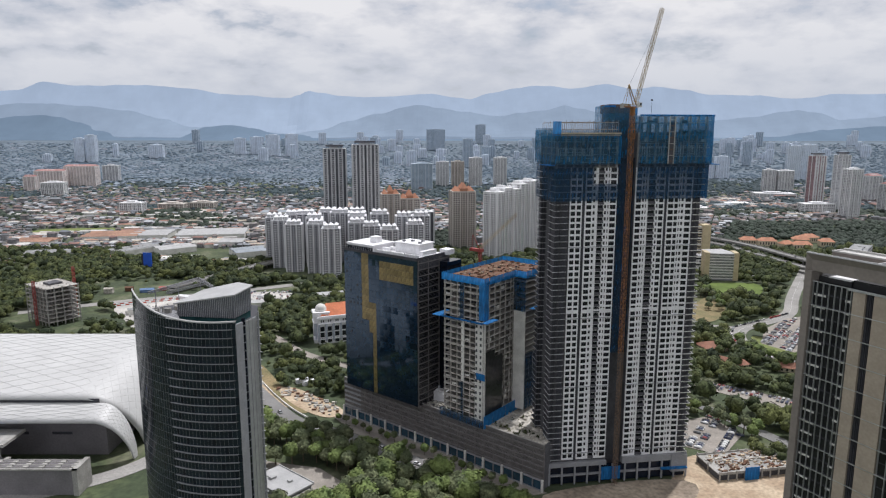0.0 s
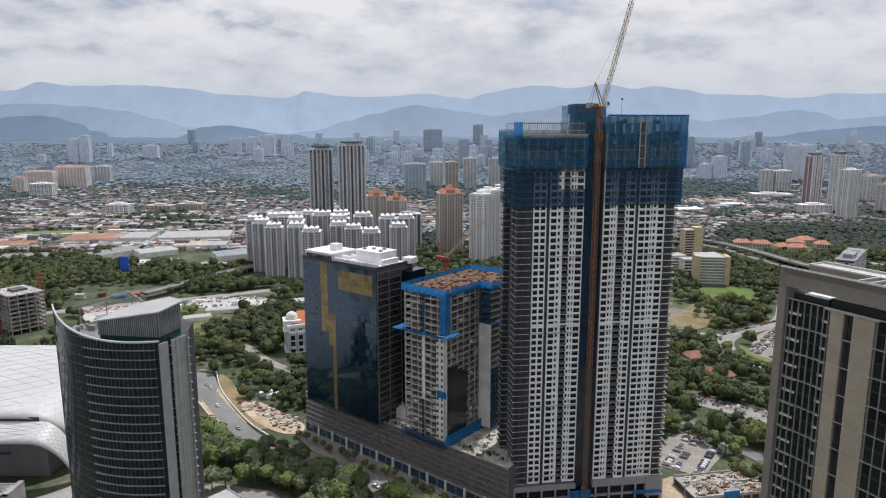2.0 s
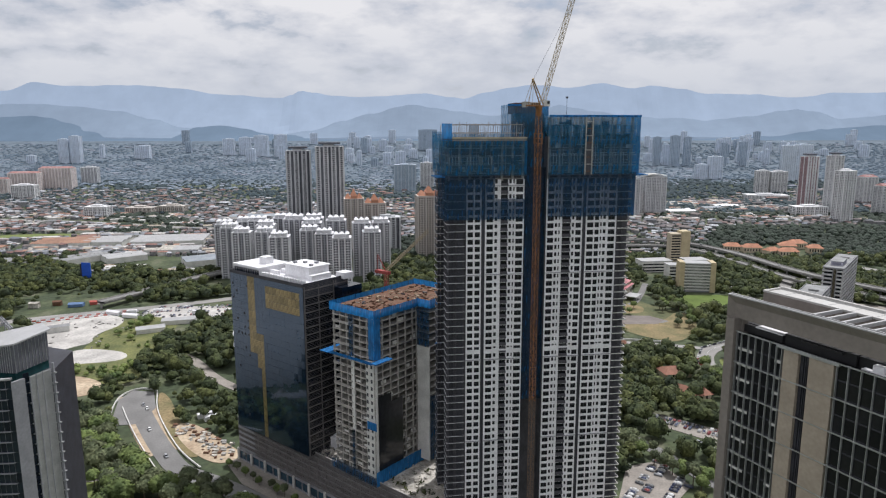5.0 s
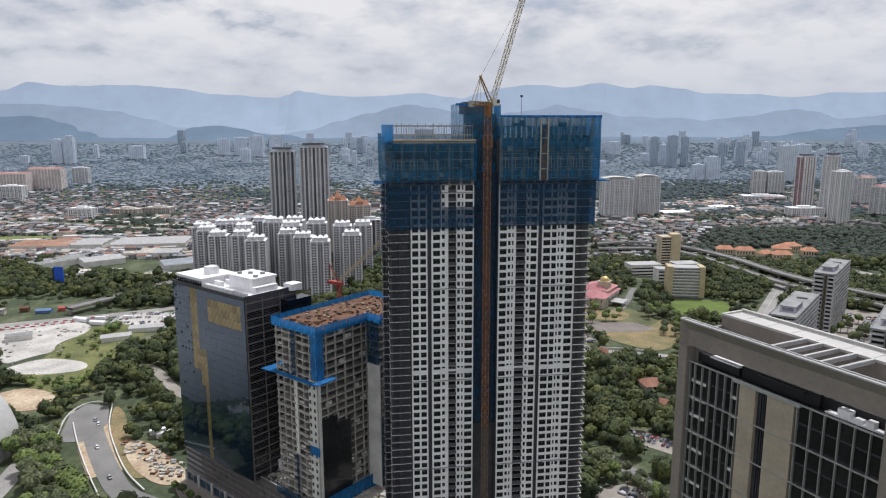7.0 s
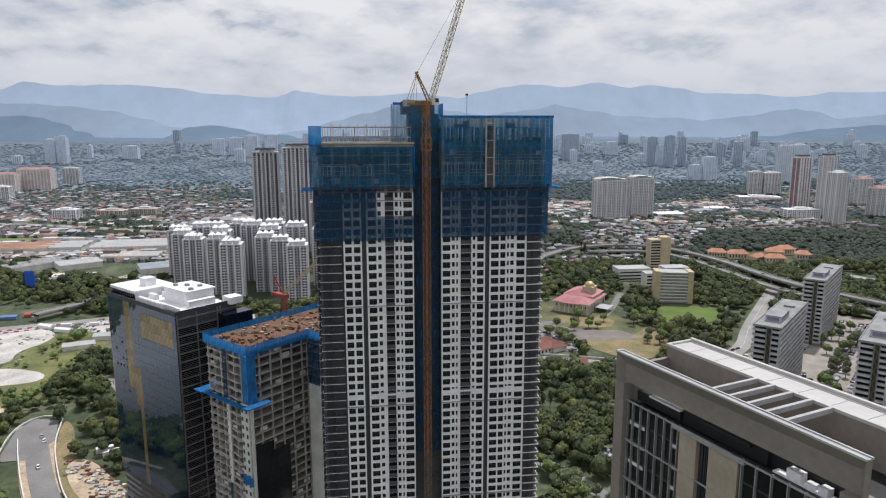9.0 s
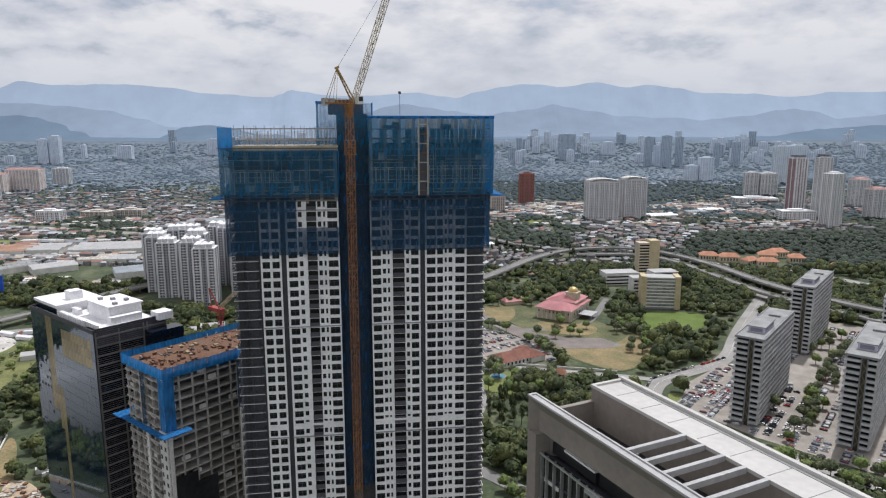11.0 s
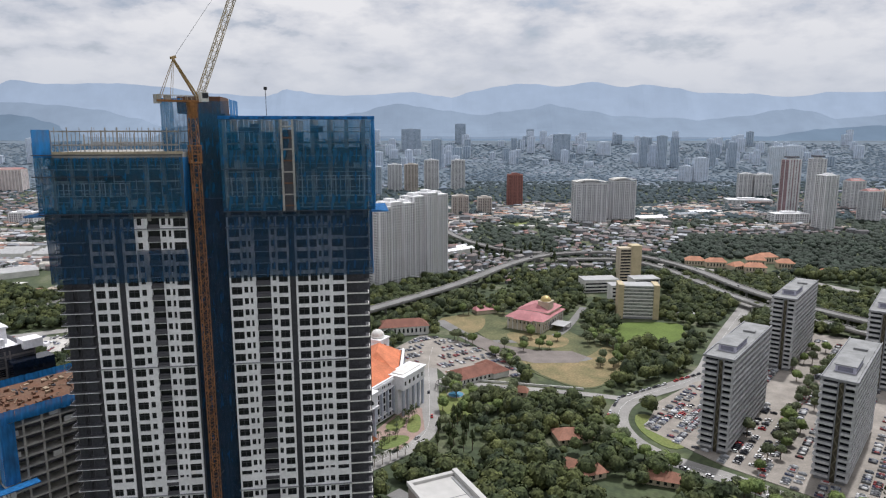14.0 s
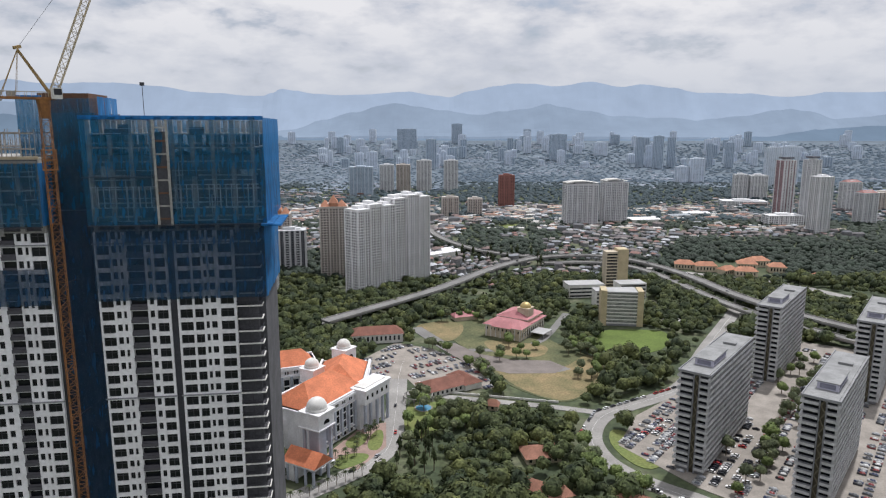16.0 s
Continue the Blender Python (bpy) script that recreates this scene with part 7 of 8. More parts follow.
        part("crown", q, OFFWHITE, t, "white arched roof")
    elif crown == "redcap":
        part("crown", Shape().gable(-a, -b, a, b, h + 1, h + 6, 0, 4), FADEDRED, t, "faded red roof")
    elif crown == "hood":
        q = Shape()
        for k in (-0.62, 0.0, 0.62):
            q.box(k * a - w * 0.1, -b * 0.9, h, k * a + w * 0.1, b * 0.5, h + 5).gable(k * a - w * 0.12, -b, k * a + w * 0.12, b * 0.6, h + 5, h + 7.5, 0, w * 0.1)
        part("crown", q, trim, t, "pale stepped roof hoods")
    return t


# twin dark towers, the pale condominium row, the white slab, the orange-roofed towers
far_tower(-183, 1140, 37, 147, "dark", 10, 24, "cap", bay=4.6, label="charcoal and white residential tower with a dark roof cap")
far_tower(-129, 1118, 42, 154, "dark", 10, 24, "cap", bay=4.6, label="charcoal and white residential tower with a dark roof cap")
CONDO = [(-212, 872, 20, 62), (-190, 846, 19, 60), (-186, 905, 22, 66), (-160, 838, 20, 62), (-137, 812, 20, 60), (-140, 905, 24, 68), (-114, 885, 22, 66), (-90, 836, 19, 60), (-66, 812, 19, 59), (-52, 884, 20, 66), (-160, 930, 24, 66), (-86, 900, 22, 67), (-205, 915, 22, 64), (-170, 880, 20, 64), (-110, 850, 20, 62), (-36, 850, 19, 60), (-30, 905, 20, 64), (-228, 900, 20, 62), (-120, 930, 22, 66)]
for x, y, w, h in CONDO:
    far_tower(x, y, w * 1.08, h, "condo", 8, 20, "hood", floor=3.0, bay=3.0, group="condominium row", label="white condominium block with stepped roof hoods")
for k in range(6):
    q = 18.8 * (k - 2.5)
    out = (1.6, -1.4, 0.8, -1.8, 1.2, -0.6)[k]
    far_tower(102 + q * 0.695 + out * 0.719, 950.5 + q * 0.719 - out * 0.695, 16.6 + (k % 2), (95, 99, 97, 103, 106, 103)[k], "white", 46, 23, "", 3.1, 2.8, label="white apartment tower with balconies in a linked row")
for k in range(5):
    q = 18.8 * (k - 2)
    t = thing("stair_core", 102 + q * 0.695, 950.5 + q * 0.719, ground_height(950) - 0.3, 46, "recessed grey core between white apartment towers", "building core", "tower cores")
    part("core_wall", Shape().box(-1.6, -7.5, 0, 1.6, 9.0, 94 + 1.5 * k), PAL["grey"][0], t)
    part("tank_room", Shape().box(-1.4, -4.0, 94 + 1.5 * k, 1.4, 4.0, 99 + 1.5 * k), PAL["white"][0], t)
for x, y, w, h in [(29, 1007, 34, 88), (-83, 1047, 28, 80), (-54, 1062, 31, 72)]:
    far_tower(x, y, w, h, "beige", 10, 28, "pyramids", label="beige apartment tower with orange turret roofs")
far_tower(-36, 1047, 40, 52, "dark", 10, 24)
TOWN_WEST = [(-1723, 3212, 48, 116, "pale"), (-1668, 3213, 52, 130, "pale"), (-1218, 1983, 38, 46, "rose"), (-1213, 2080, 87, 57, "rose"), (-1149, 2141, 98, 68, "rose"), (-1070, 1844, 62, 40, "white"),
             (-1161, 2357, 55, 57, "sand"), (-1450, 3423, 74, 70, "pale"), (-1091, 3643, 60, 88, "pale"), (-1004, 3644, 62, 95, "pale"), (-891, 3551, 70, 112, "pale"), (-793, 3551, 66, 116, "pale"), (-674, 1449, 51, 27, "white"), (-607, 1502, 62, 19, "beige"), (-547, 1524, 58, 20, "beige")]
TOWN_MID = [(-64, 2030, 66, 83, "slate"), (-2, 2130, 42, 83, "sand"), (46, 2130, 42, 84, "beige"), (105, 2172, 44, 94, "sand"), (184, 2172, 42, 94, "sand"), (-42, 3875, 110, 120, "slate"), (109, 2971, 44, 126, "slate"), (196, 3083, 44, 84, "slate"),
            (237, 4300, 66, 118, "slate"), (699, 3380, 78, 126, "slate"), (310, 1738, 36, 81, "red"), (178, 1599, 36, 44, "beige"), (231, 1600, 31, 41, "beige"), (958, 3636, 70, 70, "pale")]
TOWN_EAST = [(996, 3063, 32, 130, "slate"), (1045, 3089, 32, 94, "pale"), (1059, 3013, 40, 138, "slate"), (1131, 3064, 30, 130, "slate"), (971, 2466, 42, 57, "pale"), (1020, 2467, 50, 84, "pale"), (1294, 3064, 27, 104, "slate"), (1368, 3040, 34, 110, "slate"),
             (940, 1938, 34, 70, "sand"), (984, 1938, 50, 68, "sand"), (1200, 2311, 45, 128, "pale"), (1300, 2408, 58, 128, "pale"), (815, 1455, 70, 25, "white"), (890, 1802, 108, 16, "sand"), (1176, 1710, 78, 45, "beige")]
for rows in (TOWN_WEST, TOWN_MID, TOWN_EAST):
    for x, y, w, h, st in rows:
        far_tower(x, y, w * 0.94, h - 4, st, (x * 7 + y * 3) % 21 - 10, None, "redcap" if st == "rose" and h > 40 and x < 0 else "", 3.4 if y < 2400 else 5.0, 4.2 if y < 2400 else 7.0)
for x, y, w, h in [(427, 1460, 60, 82), (497, 1485, 44, 84)]:
    far_tower(x, y, w, h - 3, "sand", 6, 30, "arc", 3.2, 3.6)
far_tower(864, 1557, 27, 120, "maroon", 14, 24, "cap", label="slim maroon and white apartment tower")
far_tower(871, 1471, 21, 125, "sand", 14, 22, "cap", label="slim white apartment tower with a dark roof cap")
far_tower(838, 1374, 30, 100, "white", 20, 22)
for x, y, w, h in [(1079, 1687, 36, 66), (982, 1472, 31, 62)]:
    far_tower(x, y, w, h, "sand", 10, 24, "redcap")
_rng = random.Random(11)
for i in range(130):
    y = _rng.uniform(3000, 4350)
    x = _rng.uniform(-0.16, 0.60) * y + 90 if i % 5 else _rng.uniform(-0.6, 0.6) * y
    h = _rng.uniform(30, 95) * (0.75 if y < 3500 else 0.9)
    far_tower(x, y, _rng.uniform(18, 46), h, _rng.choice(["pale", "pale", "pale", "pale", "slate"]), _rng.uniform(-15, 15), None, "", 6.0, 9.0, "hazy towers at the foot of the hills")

# ---- industrial sheds ----
def shed(x, y, yaw, w, d, h, roof, label):
    t = thing("warehouse", x, y, 0, yaw, label, "warehouse", "industrial sheds")
    part("wall", Shape().box(-w / 2, -d / 2, 0, w / 2, d / 2, h), OFFWHITE, t)
    s = Shape()
    n = max(1, round(d / 22))
    for k in range(n):
        y0, y1 = -d / 2 + d * k / n, -d / 2 + d * (k + 1) / n
        s.gable(-w / 2 - 0.6, y0, w / 2 + 0.6, y1, h, h + 2.2)
    part("roof", s, roof, t)
    r = Shape()
    for k in range(int(w / 6)):
        r.box(-w / 2 + k * 6, -d / 2 + 0.4, h + 0.3, -w / 2 + k * 6 + 0.4, d / 2 - 0.4, h + 0.9)
    part("roof_rib", r, roof, t, "", kind="stuff")
    return t


BROWNSHEET = mat("brown_sheet_roof", (0.33, 0.19, 0.13), 0.7, 0.25, 0.05, 0.5)
GREYSHEET = mat("blue_grey_sheet_roof", (0.27, 0.30, 0.33), 0.6, 0.15, 0.05, 0.5)
for x, y, a, w, d, rf, lb in ((-548, 1104, 8, 86, 60, BROWNSHEET, "long shed with a rusty brown roof"), (-489, 1118, 8, 60, 62, LIGHTMETAL, "long shed with a pale sheet roof"), (-392, 1130, 10, 110, 70, LIGHTMETAL, "very large shed with a white sheet roof"),
                              (-455, 968, 55, 66, 34, GREYROOF, "shed with a grey-brown sheet roof"), (-282, 956, 30, 46, 44, GREYSHEET, "shed with a blue-grey pitched roof"), (-368, 1036, 6, 42, 40, RUBBLE, "shed with a cream sheet roof"),
                              (-358, 897, 12, 46, 20, OFFWHITE, "small shed with a pale roof"), (-398, 978, 40, 52, 36, LIGHTMETAL, "shed with a pale sheet roof"), (-330, 1036, 8, 36, 34, LIGHTMETAL, "shed with a pale sheet roof"), (-640, 1040, 0, 60, 40, BROWNSHEET, "shed with a rusty brown roof"),
                              (-700, 1010, 5, 50, 30, GREYROOF, "shed with a grey roof"), (-560, 940, 10, 60, 30, GREYROOF, "shed with a grey roof"), (-250, 1240, 10, 120, 50, LIGHTMETAL, "very large shed with a white sheet roof"), (-330, 1420, 5, 110, 40, GREYSHEET, "long blue-grey sheet-roofed shed"),
                              (158, 1135, 40, 58, 34, WHITE, "white and blue depot shed"), (-150, 1300, 0, 70, 30, LIGHTMETAL, "shed with a pale sheet roof"), (560, 1500, 10, 60, 36, WHITE, "pale sheet-roofed market shed"), (650, 1560, 20, 50, 30, GREYSHEET, "blue-grey sheet-roofed market shed"),
                              (-120, 690, 20, 28, 14, LIGHTMETAL, "small shed with a pale blue roof"), (-96, 706, 20, 20, 12, LIGHTMETAL, "small shed with a pale blue roof"), (700, 1600, 0, 56, 30, WHITE, "pale sheet-roofed market shed")):
    shed(x, y, a, w, d, 7.5, rf, lb)
for x, y, a, w, d, h in ((486, 1052, -14, 24, 15, 7), (508, 1036, -8, 26, 14, 8), (530, 1020, 20, 20, 14, 6), (548, 1008, -10, 26, 15, 7), (566, 1046, -16, 24, 17, 9), (590, 1068, 8, 26, 18, 9), (598, 1030, -12, 20, 16, 8), (622, 975, -8, 18, 12, 6)):
    hipped_house("mansion", x, y, a, w, d, h, 5, CREAM, FADEDORANGE, "large cream mansion with a faded orange hipped roof among trees", "house", "hillside mansions")

# small roofs, lean-tos and yards between the sheds
YARDROOFS = mat_islands("yard_roofs", [(0.46, 0.45, 0.43), (0.32, 0.31, 0.30), (0.30, 0.17, 0.12), (0.20, 0.21, 0.23), (0.52, 0.51, 0.49), (0.36, 0.31, 0.25), (0.24, 0.13, 0.10), (0.15, 0.15, 0.155)])
# ---- suburbs ----
# roof colours dimmed and turned a little blue for haze
ROOFS = mat_islands("suburb_roofs", [(0.15, 0.105, 0.098), (0.105, 0.10, 0.104), (0.37, 0.385, 0.41), (0.14, 0.118, 0.112), (0.095, 0.10, 0.11), (0.13, 0.112, 0.115), (0.135, 0.148, 0.17), (0.20, 0.185, 0.178), (0.20, 0.212, 0.23), (0.19, 0.108, 0.092)])
# distance haze tints all of these roofs pale blue
FARROOFS = mat_islands("hazy_suburb_roofs", [(0.160, 0.202, 0.255), (0.150, 0.192, 0.245), (0.235, 0.270, 0.32), (0.145, 0.187, 0.24), (0.195, 0.205, 0.25), (0.158, 0.20, 0.255)])


def merged(name, mesh_v, mesh_f, places, mats, normals=None):
    """Joins many copies of a template: verts (n, 3), faces of one size, places rows of x, y, z, yaw, sx, sy, sz."""
    V, F, P = np.array(mesh_v, float), np.array(mesh_f, int), np.array(places, float)
    c, s = np.cos(P[:, 3]), np.sin(P[:, 3])
    sv = V[None] * P[:, None, 4:7]
    out = np.empty_like(sv)
    out[..., 0] = sv[..., 0] * c[:, None] - sv[..., 1] * s[:, None] + P[:, None, 0]
    out[..., 1] = sv[..., 0] * s[:, None] + sv[..., 1] * c[:, None] + P[:, None, 1]
    out[..., 2] = sv[..., 2] + P[:, None, 2]
    k = F.shape[1]
    faces = (F[None] + (np.arange(len(P)) * len(V))[:, None, None]).reshape(-1, k)
    me = bpy.data.meshes.new(name)
    me.vertices.add(len(P) * len(V))
    me.vertices.foreach_set("co", out.reshape(-1))
    me.loops.add(faces.size)
    me.loops.foreach_set("vertex_index", faces.reshape(-1))
    me.polygons.add(len(faces))
    me.polygons.foreach_set("loop_start", np.arange(len(faces)) * k)
    me.materials.append(mats)
    me.update(calc_edges=True)
    if normals is not None:
        N = np.array(normals, float)
        nn = np.empty((len(P), len(V), 3))
        nn[..., 0] = N[:, 0] * c[:, None] - N[:, 1] * s[:, None]
        nn[..., 1] = N[:, 0] * s[:, None] + N[:, 1] * c[:, None]
        nn[..., 2] = N[:, 2]
        me.normals_split_custom_set_from_vertices(nn.reshape(-1, 3))
    return me


# what stands on the ground, so that houses and trees keep off it
KEEP_OFF = [(p, 3.0) for nm, p, *_ in PATCHES if nm not in ("tower_forecourt", "scrub_grass")] + [
    ([(-62, 402), (54, 304), (130, 320), (128, 352), (60, 420), (-20, 450)], 4.0), ([(-132, 270), (-78, 240), (-72, 262), (-104, 296)], 6.0), ([(128, 236), (152, 184), (180, 196), (152, 256)], 8.0),
    ([(-460, 300), (-160, 300), (-160, 345), (-190, 465), (-460, 465)], 5.0), ([(90, 525), (132, 570), (125, 600), (105, 625), (70, 625), (-120, 575), (-115, 530), (60, 560)], 6.0), ([(186, 745), (236, 712), (276, 785), (236, 815), (196, 790)], 4.0), ([(142, 618), (178, 606), (205, 640), (185, 668), (150, 650)], 3.0), ([(-420, 585), (-335, 560), (-320, 640), (-400, 660)], 3.0),
    ([(310, 782), (356, 778), (358, 808), (312, 810)], 4.0), ([(300, 850), (395, 860), (395, 955), (300, 930)], 4.0), ([(-410, 600), (-360, 575), (-335, 620), (-380, 650)], 5.0), ([(52, 900), (140, 985), (125, 1005), (40, 925)], 6.0), ([(-230, 800), (-40, 790), (-40, 940), (-230, 945)], 2.0),
    ([(-620, 1060), (-330, 1090), (-330, 1180), (-620, 1150)], 6.0), ([(-480, 930), (-240, 900), (-240, 1000), (-430, 1010)], 4.0), ([(470, 985), (610, 1000), (600, 1110), (470, 1060)], 2.0), ([(84, 476), (112, 490), (104, 520), (84, 512)], 3.0), ([(88, 562), (130, 562), (128, 635), (40, 640), (-60, 590), (-115, 560)], 3.0), ([(-104, 292), (-52, 288), (-40, 318), (-72, 338), (-100, 330)], 2.0), ([(86, 730), (130, 735), (130, 755), (86, 752)], 3.0)] + [([(x - r, y - r), (x + r, y - r), (x + r, y + r), (x - r, y + r)], 0.0) for x, y, r in ((218, 533, 7), (217, 499, 6), (230, 484, 6), (241, 468, 6), (263, 476, 7), (199, 596, 6), (178, 806, 14), (240, 725, 40), (196, 716, 22), (-345, 728, 34), (-265, 690, 16), (-205, 655, 22))]


def inside(x, y, poly):
    hit = False
    for (ax, ay), (bx, by) in zip(poly, poly[1:] + poly[:1]):
        if (ay > y) != (by > y) and x < (bx - ax) * (y - ay) / (by - ay) + ax:
            hit = not hit
    return hit


def near_line(x, y, line, r):
    for (ax, ay), (bx, by) in zip(line, line[1:]):
        dx, dy = bx - ax, by - ay
        q = max(0, min(1, ((x - ax) * dx + (y - ay) * dy) / (dx * dx + dy * dy)))
        if (x - ax - q * dx) ** 2 + (y - ay - q * dy) ** 2 < r * r:
            return True
    return False


LINES = [(p, w / 2 + 3) for p, w, *_ in ROADS.values()] + [(VIA, 7), (VIA2, 7), (VIA3, 6), ([(-300, 720), (-275, 768), (-251, 823), (-190, 930)], 7)]
BOXES = [(min(q[0] for q in p) - 2, max(q[0] for q in p) + 2, min(q[1] for q in p) - 2, max(q[1] for q in p) + 2, p) for p, _ in KEEP_OFF]


def free(x, y, pad=0.0, bridges=True):
    for x0, x1, y0, y1, p in BOXES:
        if x0 <= x <= x1 and y0 <= y <= y1 and inside(x, y, p):
            return False
    for line, r in LINES if bridges else LINES[:-4]:
        if near_line(x, y, line, r + pad):
            return False
    return True


def clear_view(x, y, reach=16.0):
    """No open ground lies just behind, which a tree here would hide."""
    d = math.hypot(x - 90, y - 80)
    return free(x, y) and all(free(x + (x - 90) / d * k, y + (y - 80) / d * k, 0.0, False) for k in (reach * 0.5, reach))


def wooded(x, y):
    """Above zero: trees rather than houses."""
    v = noise.noise(Vector((x * 0.0045, y * 0.0035, 2.2))) + 0.45 * noise.noise(Vector((x * 0.014, y * 0.011, 7.7)))
    if 420 < x < 1000 and 850 < y < 1300:
        v += 0.9 if x > 560 or y < 960 else 0.3
    if y < 980:
        v += 0.55
    if x < 160 and y > 1240:
        v -= 0.24
    if y > 1900:
        v += 0.5 * noise.noise(Vector((x * 0.0016, y * 0.0028, 11.0)))
    if x < -260 and 880 < y < 1200:
        v -= 0.25
    if 190 < x < 760 and 1850 < y < 2700:
        v += 0.9
    if 560 < x < 1100 and 1900 < y < 2300:
        v += 0.3
    return v


HOUSE_V = [(-.5, -.5, 0), (.5, -.5, 0), (.5, .5, 0), (-.5, .5, 0), (-.5, -.5, 1), (.5, -.5, 1), (.5, .5, 1), (-.5, .5, 1)]
HOUSE_F = [(0, 1, 5, 4), (1, 2, 6, 5), (2, 3, 7, 6), (3, 0, 4, 7)]
ROOF_V = [(-.56, -.58, 0), (.56, -.58, 0), (.56, .58, 0), (-.56, .58, 0), (-.42, 0, 1), (.42, 0, 1)]
ROOF_F = [(0, 1, 5, 4), (2, 3, 4, 5), (3, 0, 4, 4), (1, 2, 5, 5)]
HROOF_F = [(0, 1, 5), (0, 5, 4), (2, 3, 4), (2, 4, 5), (3, 0, 4), (1, 2, 5)]
_rng = random.Random(5)
near_h, far_h = [], []
y = 900.0
while y < 4300:
    step = 9.2 + (y - 900) * 0.0098
    half = 0.78 * y + 120
    x = -half
    while x < half + 120:
        q = 4.0 if y < 1400 else step * 0.48
        px, py = x + _rng.uniform(-q, q), y + _rng.uniform(-q, q)
        dx = step * 1.05
        if -0.72 * y - 60 < px < 0.78 * y + 220 and wooded(px, py) < 0.02 and _rng.random() < (0.72 if py < 1800 else 0.55 if py < 2300 else 0.58 if noise.noise(Vector((px * 0.0035, py * 0.0022, 21.0))) > 0.02 else 0.10) and (py > 1450 or free(px, py, 4)):
            a = noise.noise(Vector((px * 0.003, py * 0.003, 5))) * 1.6
            # very low houses beyond 2300 m keep shading faint, as haze would
            w, d, h = dx * _rng.uniform(0.36, 0.8), step * _rng.uniform(0.38, 0.6), _rng.uniform(3, 6.5) * (0.9 if py < 1700 else 0.6 if py < 2300 else 0.22)
            if _rng.random() < 0.07:
                w, d, h = w * 1.8, d * 1.6, h * _rng.uniform(1.2, 2.6)
            (near_h if py < 2100 else far_h).append((px, py, ground_height(py) - 0.3, a, w, d, h))
        x += dx
    y += step
# far walls and roofs carry haze in their base colours
for rows, nm, wallm, roofm, lb in ((near_h, "suburb", mat("weathered_house_wall", (0.25, 0.25, 0.26), 0.85, 0.3, 0.03, 0.5), ROOFS, "packed suburb houses with red, brown and pale roofs"), (far_h, "far_suburb", mat("hazy_house_wall", (0.24, 0.30, 0.38), 0.9, 0.15, 0.02, 0.2), FARROOFS, "distant suburb roofs tinted pale blue with haze")):
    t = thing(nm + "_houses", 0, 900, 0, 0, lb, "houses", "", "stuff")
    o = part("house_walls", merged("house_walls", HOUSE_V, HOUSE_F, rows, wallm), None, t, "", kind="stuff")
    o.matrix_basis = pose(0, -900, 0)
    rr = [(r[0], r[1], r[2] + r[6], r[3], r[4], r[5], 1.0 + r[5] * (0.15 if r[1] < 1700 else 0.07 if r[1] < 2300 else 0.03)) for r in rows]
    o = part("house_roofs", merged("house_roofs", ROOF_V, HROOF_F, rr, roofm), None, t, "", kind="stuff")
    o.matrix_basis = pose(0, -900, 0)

_rng = random.Random(33)
_yard = []
for i in range(2600):
    if i < 900:
        x, y = _rng.uniform(-700, -235), _rng.uniform(880, 1260)
    elif i < 1300:
        x, y = _rng.uniform(-900, -300), _rng.uniform(1240, 1500)
    elif i < 1700:
        x, y = _rng.uniform(-230, 60), _rng.uniform(1180, 1700)
    else:
        x, y = _rng.uniform(120, 900), _rng.uniform(1380, 1760)
    if free(x, y, 4) and noise.noise(Vector((x * 0.011, y * 0.011, 8.1))) > -0.12:
        _yard.append((x, y, -0.2, 0.15 + 0.6 * noise.noise(Vector((x * 0.004, y * 0.004, 3))), _rng.uniform(7, 26), _rng.uniform(6, 13), _rng.uniform(3, 6)))
t = thing("yard_sheds", 0, 1000, 0, 0, "crowded small workshop roofs in white, rust and grey", "sheds", "", "stuff")
o = part("shed_wall", merged("shed_wall", HOUSE_V, HOUSE_F, _yard, OFFWHITE), None, t, "", kind="stuff")
o.matrix_basis = pose(0, -1000, 0)
o = part("shed_roof", merged("shed_roof", ROOF_V, HROOF_F, [(r[0], r[1], r[2] + r[6], r[3], r[4], r[5], 1.3) for r in _yard], YARDROOFS), None, t, "", kind="stuff")
o.matrix_basis = pose(0, -1000, 0)
# site cabins and formwork round the gravel yard
for x, y, a, w, d, h, mt, nm, lb in ((-370, 722, 8, 9, 6, 6, RUBBLE, "formwork_tower", "pale formwork tower on the yard"), (-352, 732, 8, 8, 5, 5, RUST, "formwork_tower", "rust-brown formwork tower on the yard"), (-330, 728, 12, 14, 8, 4, mat("blue_sheet_roof", (0.12, 0.20, 0.36), 0.6, 0.15, 0.2, 1.0), "tent_roof", "blue sheeted site tent"),
                                   (-316, 736, 12, 7, 5, 4, BARRIERRED, "tent_roof", "red sheeted site tent"), (-276, 697, -20, 16, 5, 4, WHITE, "site_office", "long white site office cabin"), (-254, 686, -12, 16, 5, 4, WHITE, "site_office", "long white site office cabin"), (-300, 640, 30, 20, 10, 6, GREYROOF, "yard_store", "grey roofed yard store"),
                                   (-215, 640, 25, 24, 12, 5, LIGHTMETAL, "yard_store", "pale roofed yard store"), (-200, 668, 15, 30, 12, 5, LIGHTMETAL, "yard_store", "pale roofed yard store")):
    t = thing(nm, x, y, 0, a, lb, "site building", "yard buildings")
    part("wall", Shape().box(-w / 2, -d / 2, 0, w / 2, d / 2, h - 1.0), mt if nm != "yard_store" else OFFWHITE, t)
    part("roof", Shape().gable(-w / 2 - 0.4, -d / 2 - 0.4, w / 2 + 0.4, d / 2 + 0.4, h - 1.0, h + 0.3), mt, t)

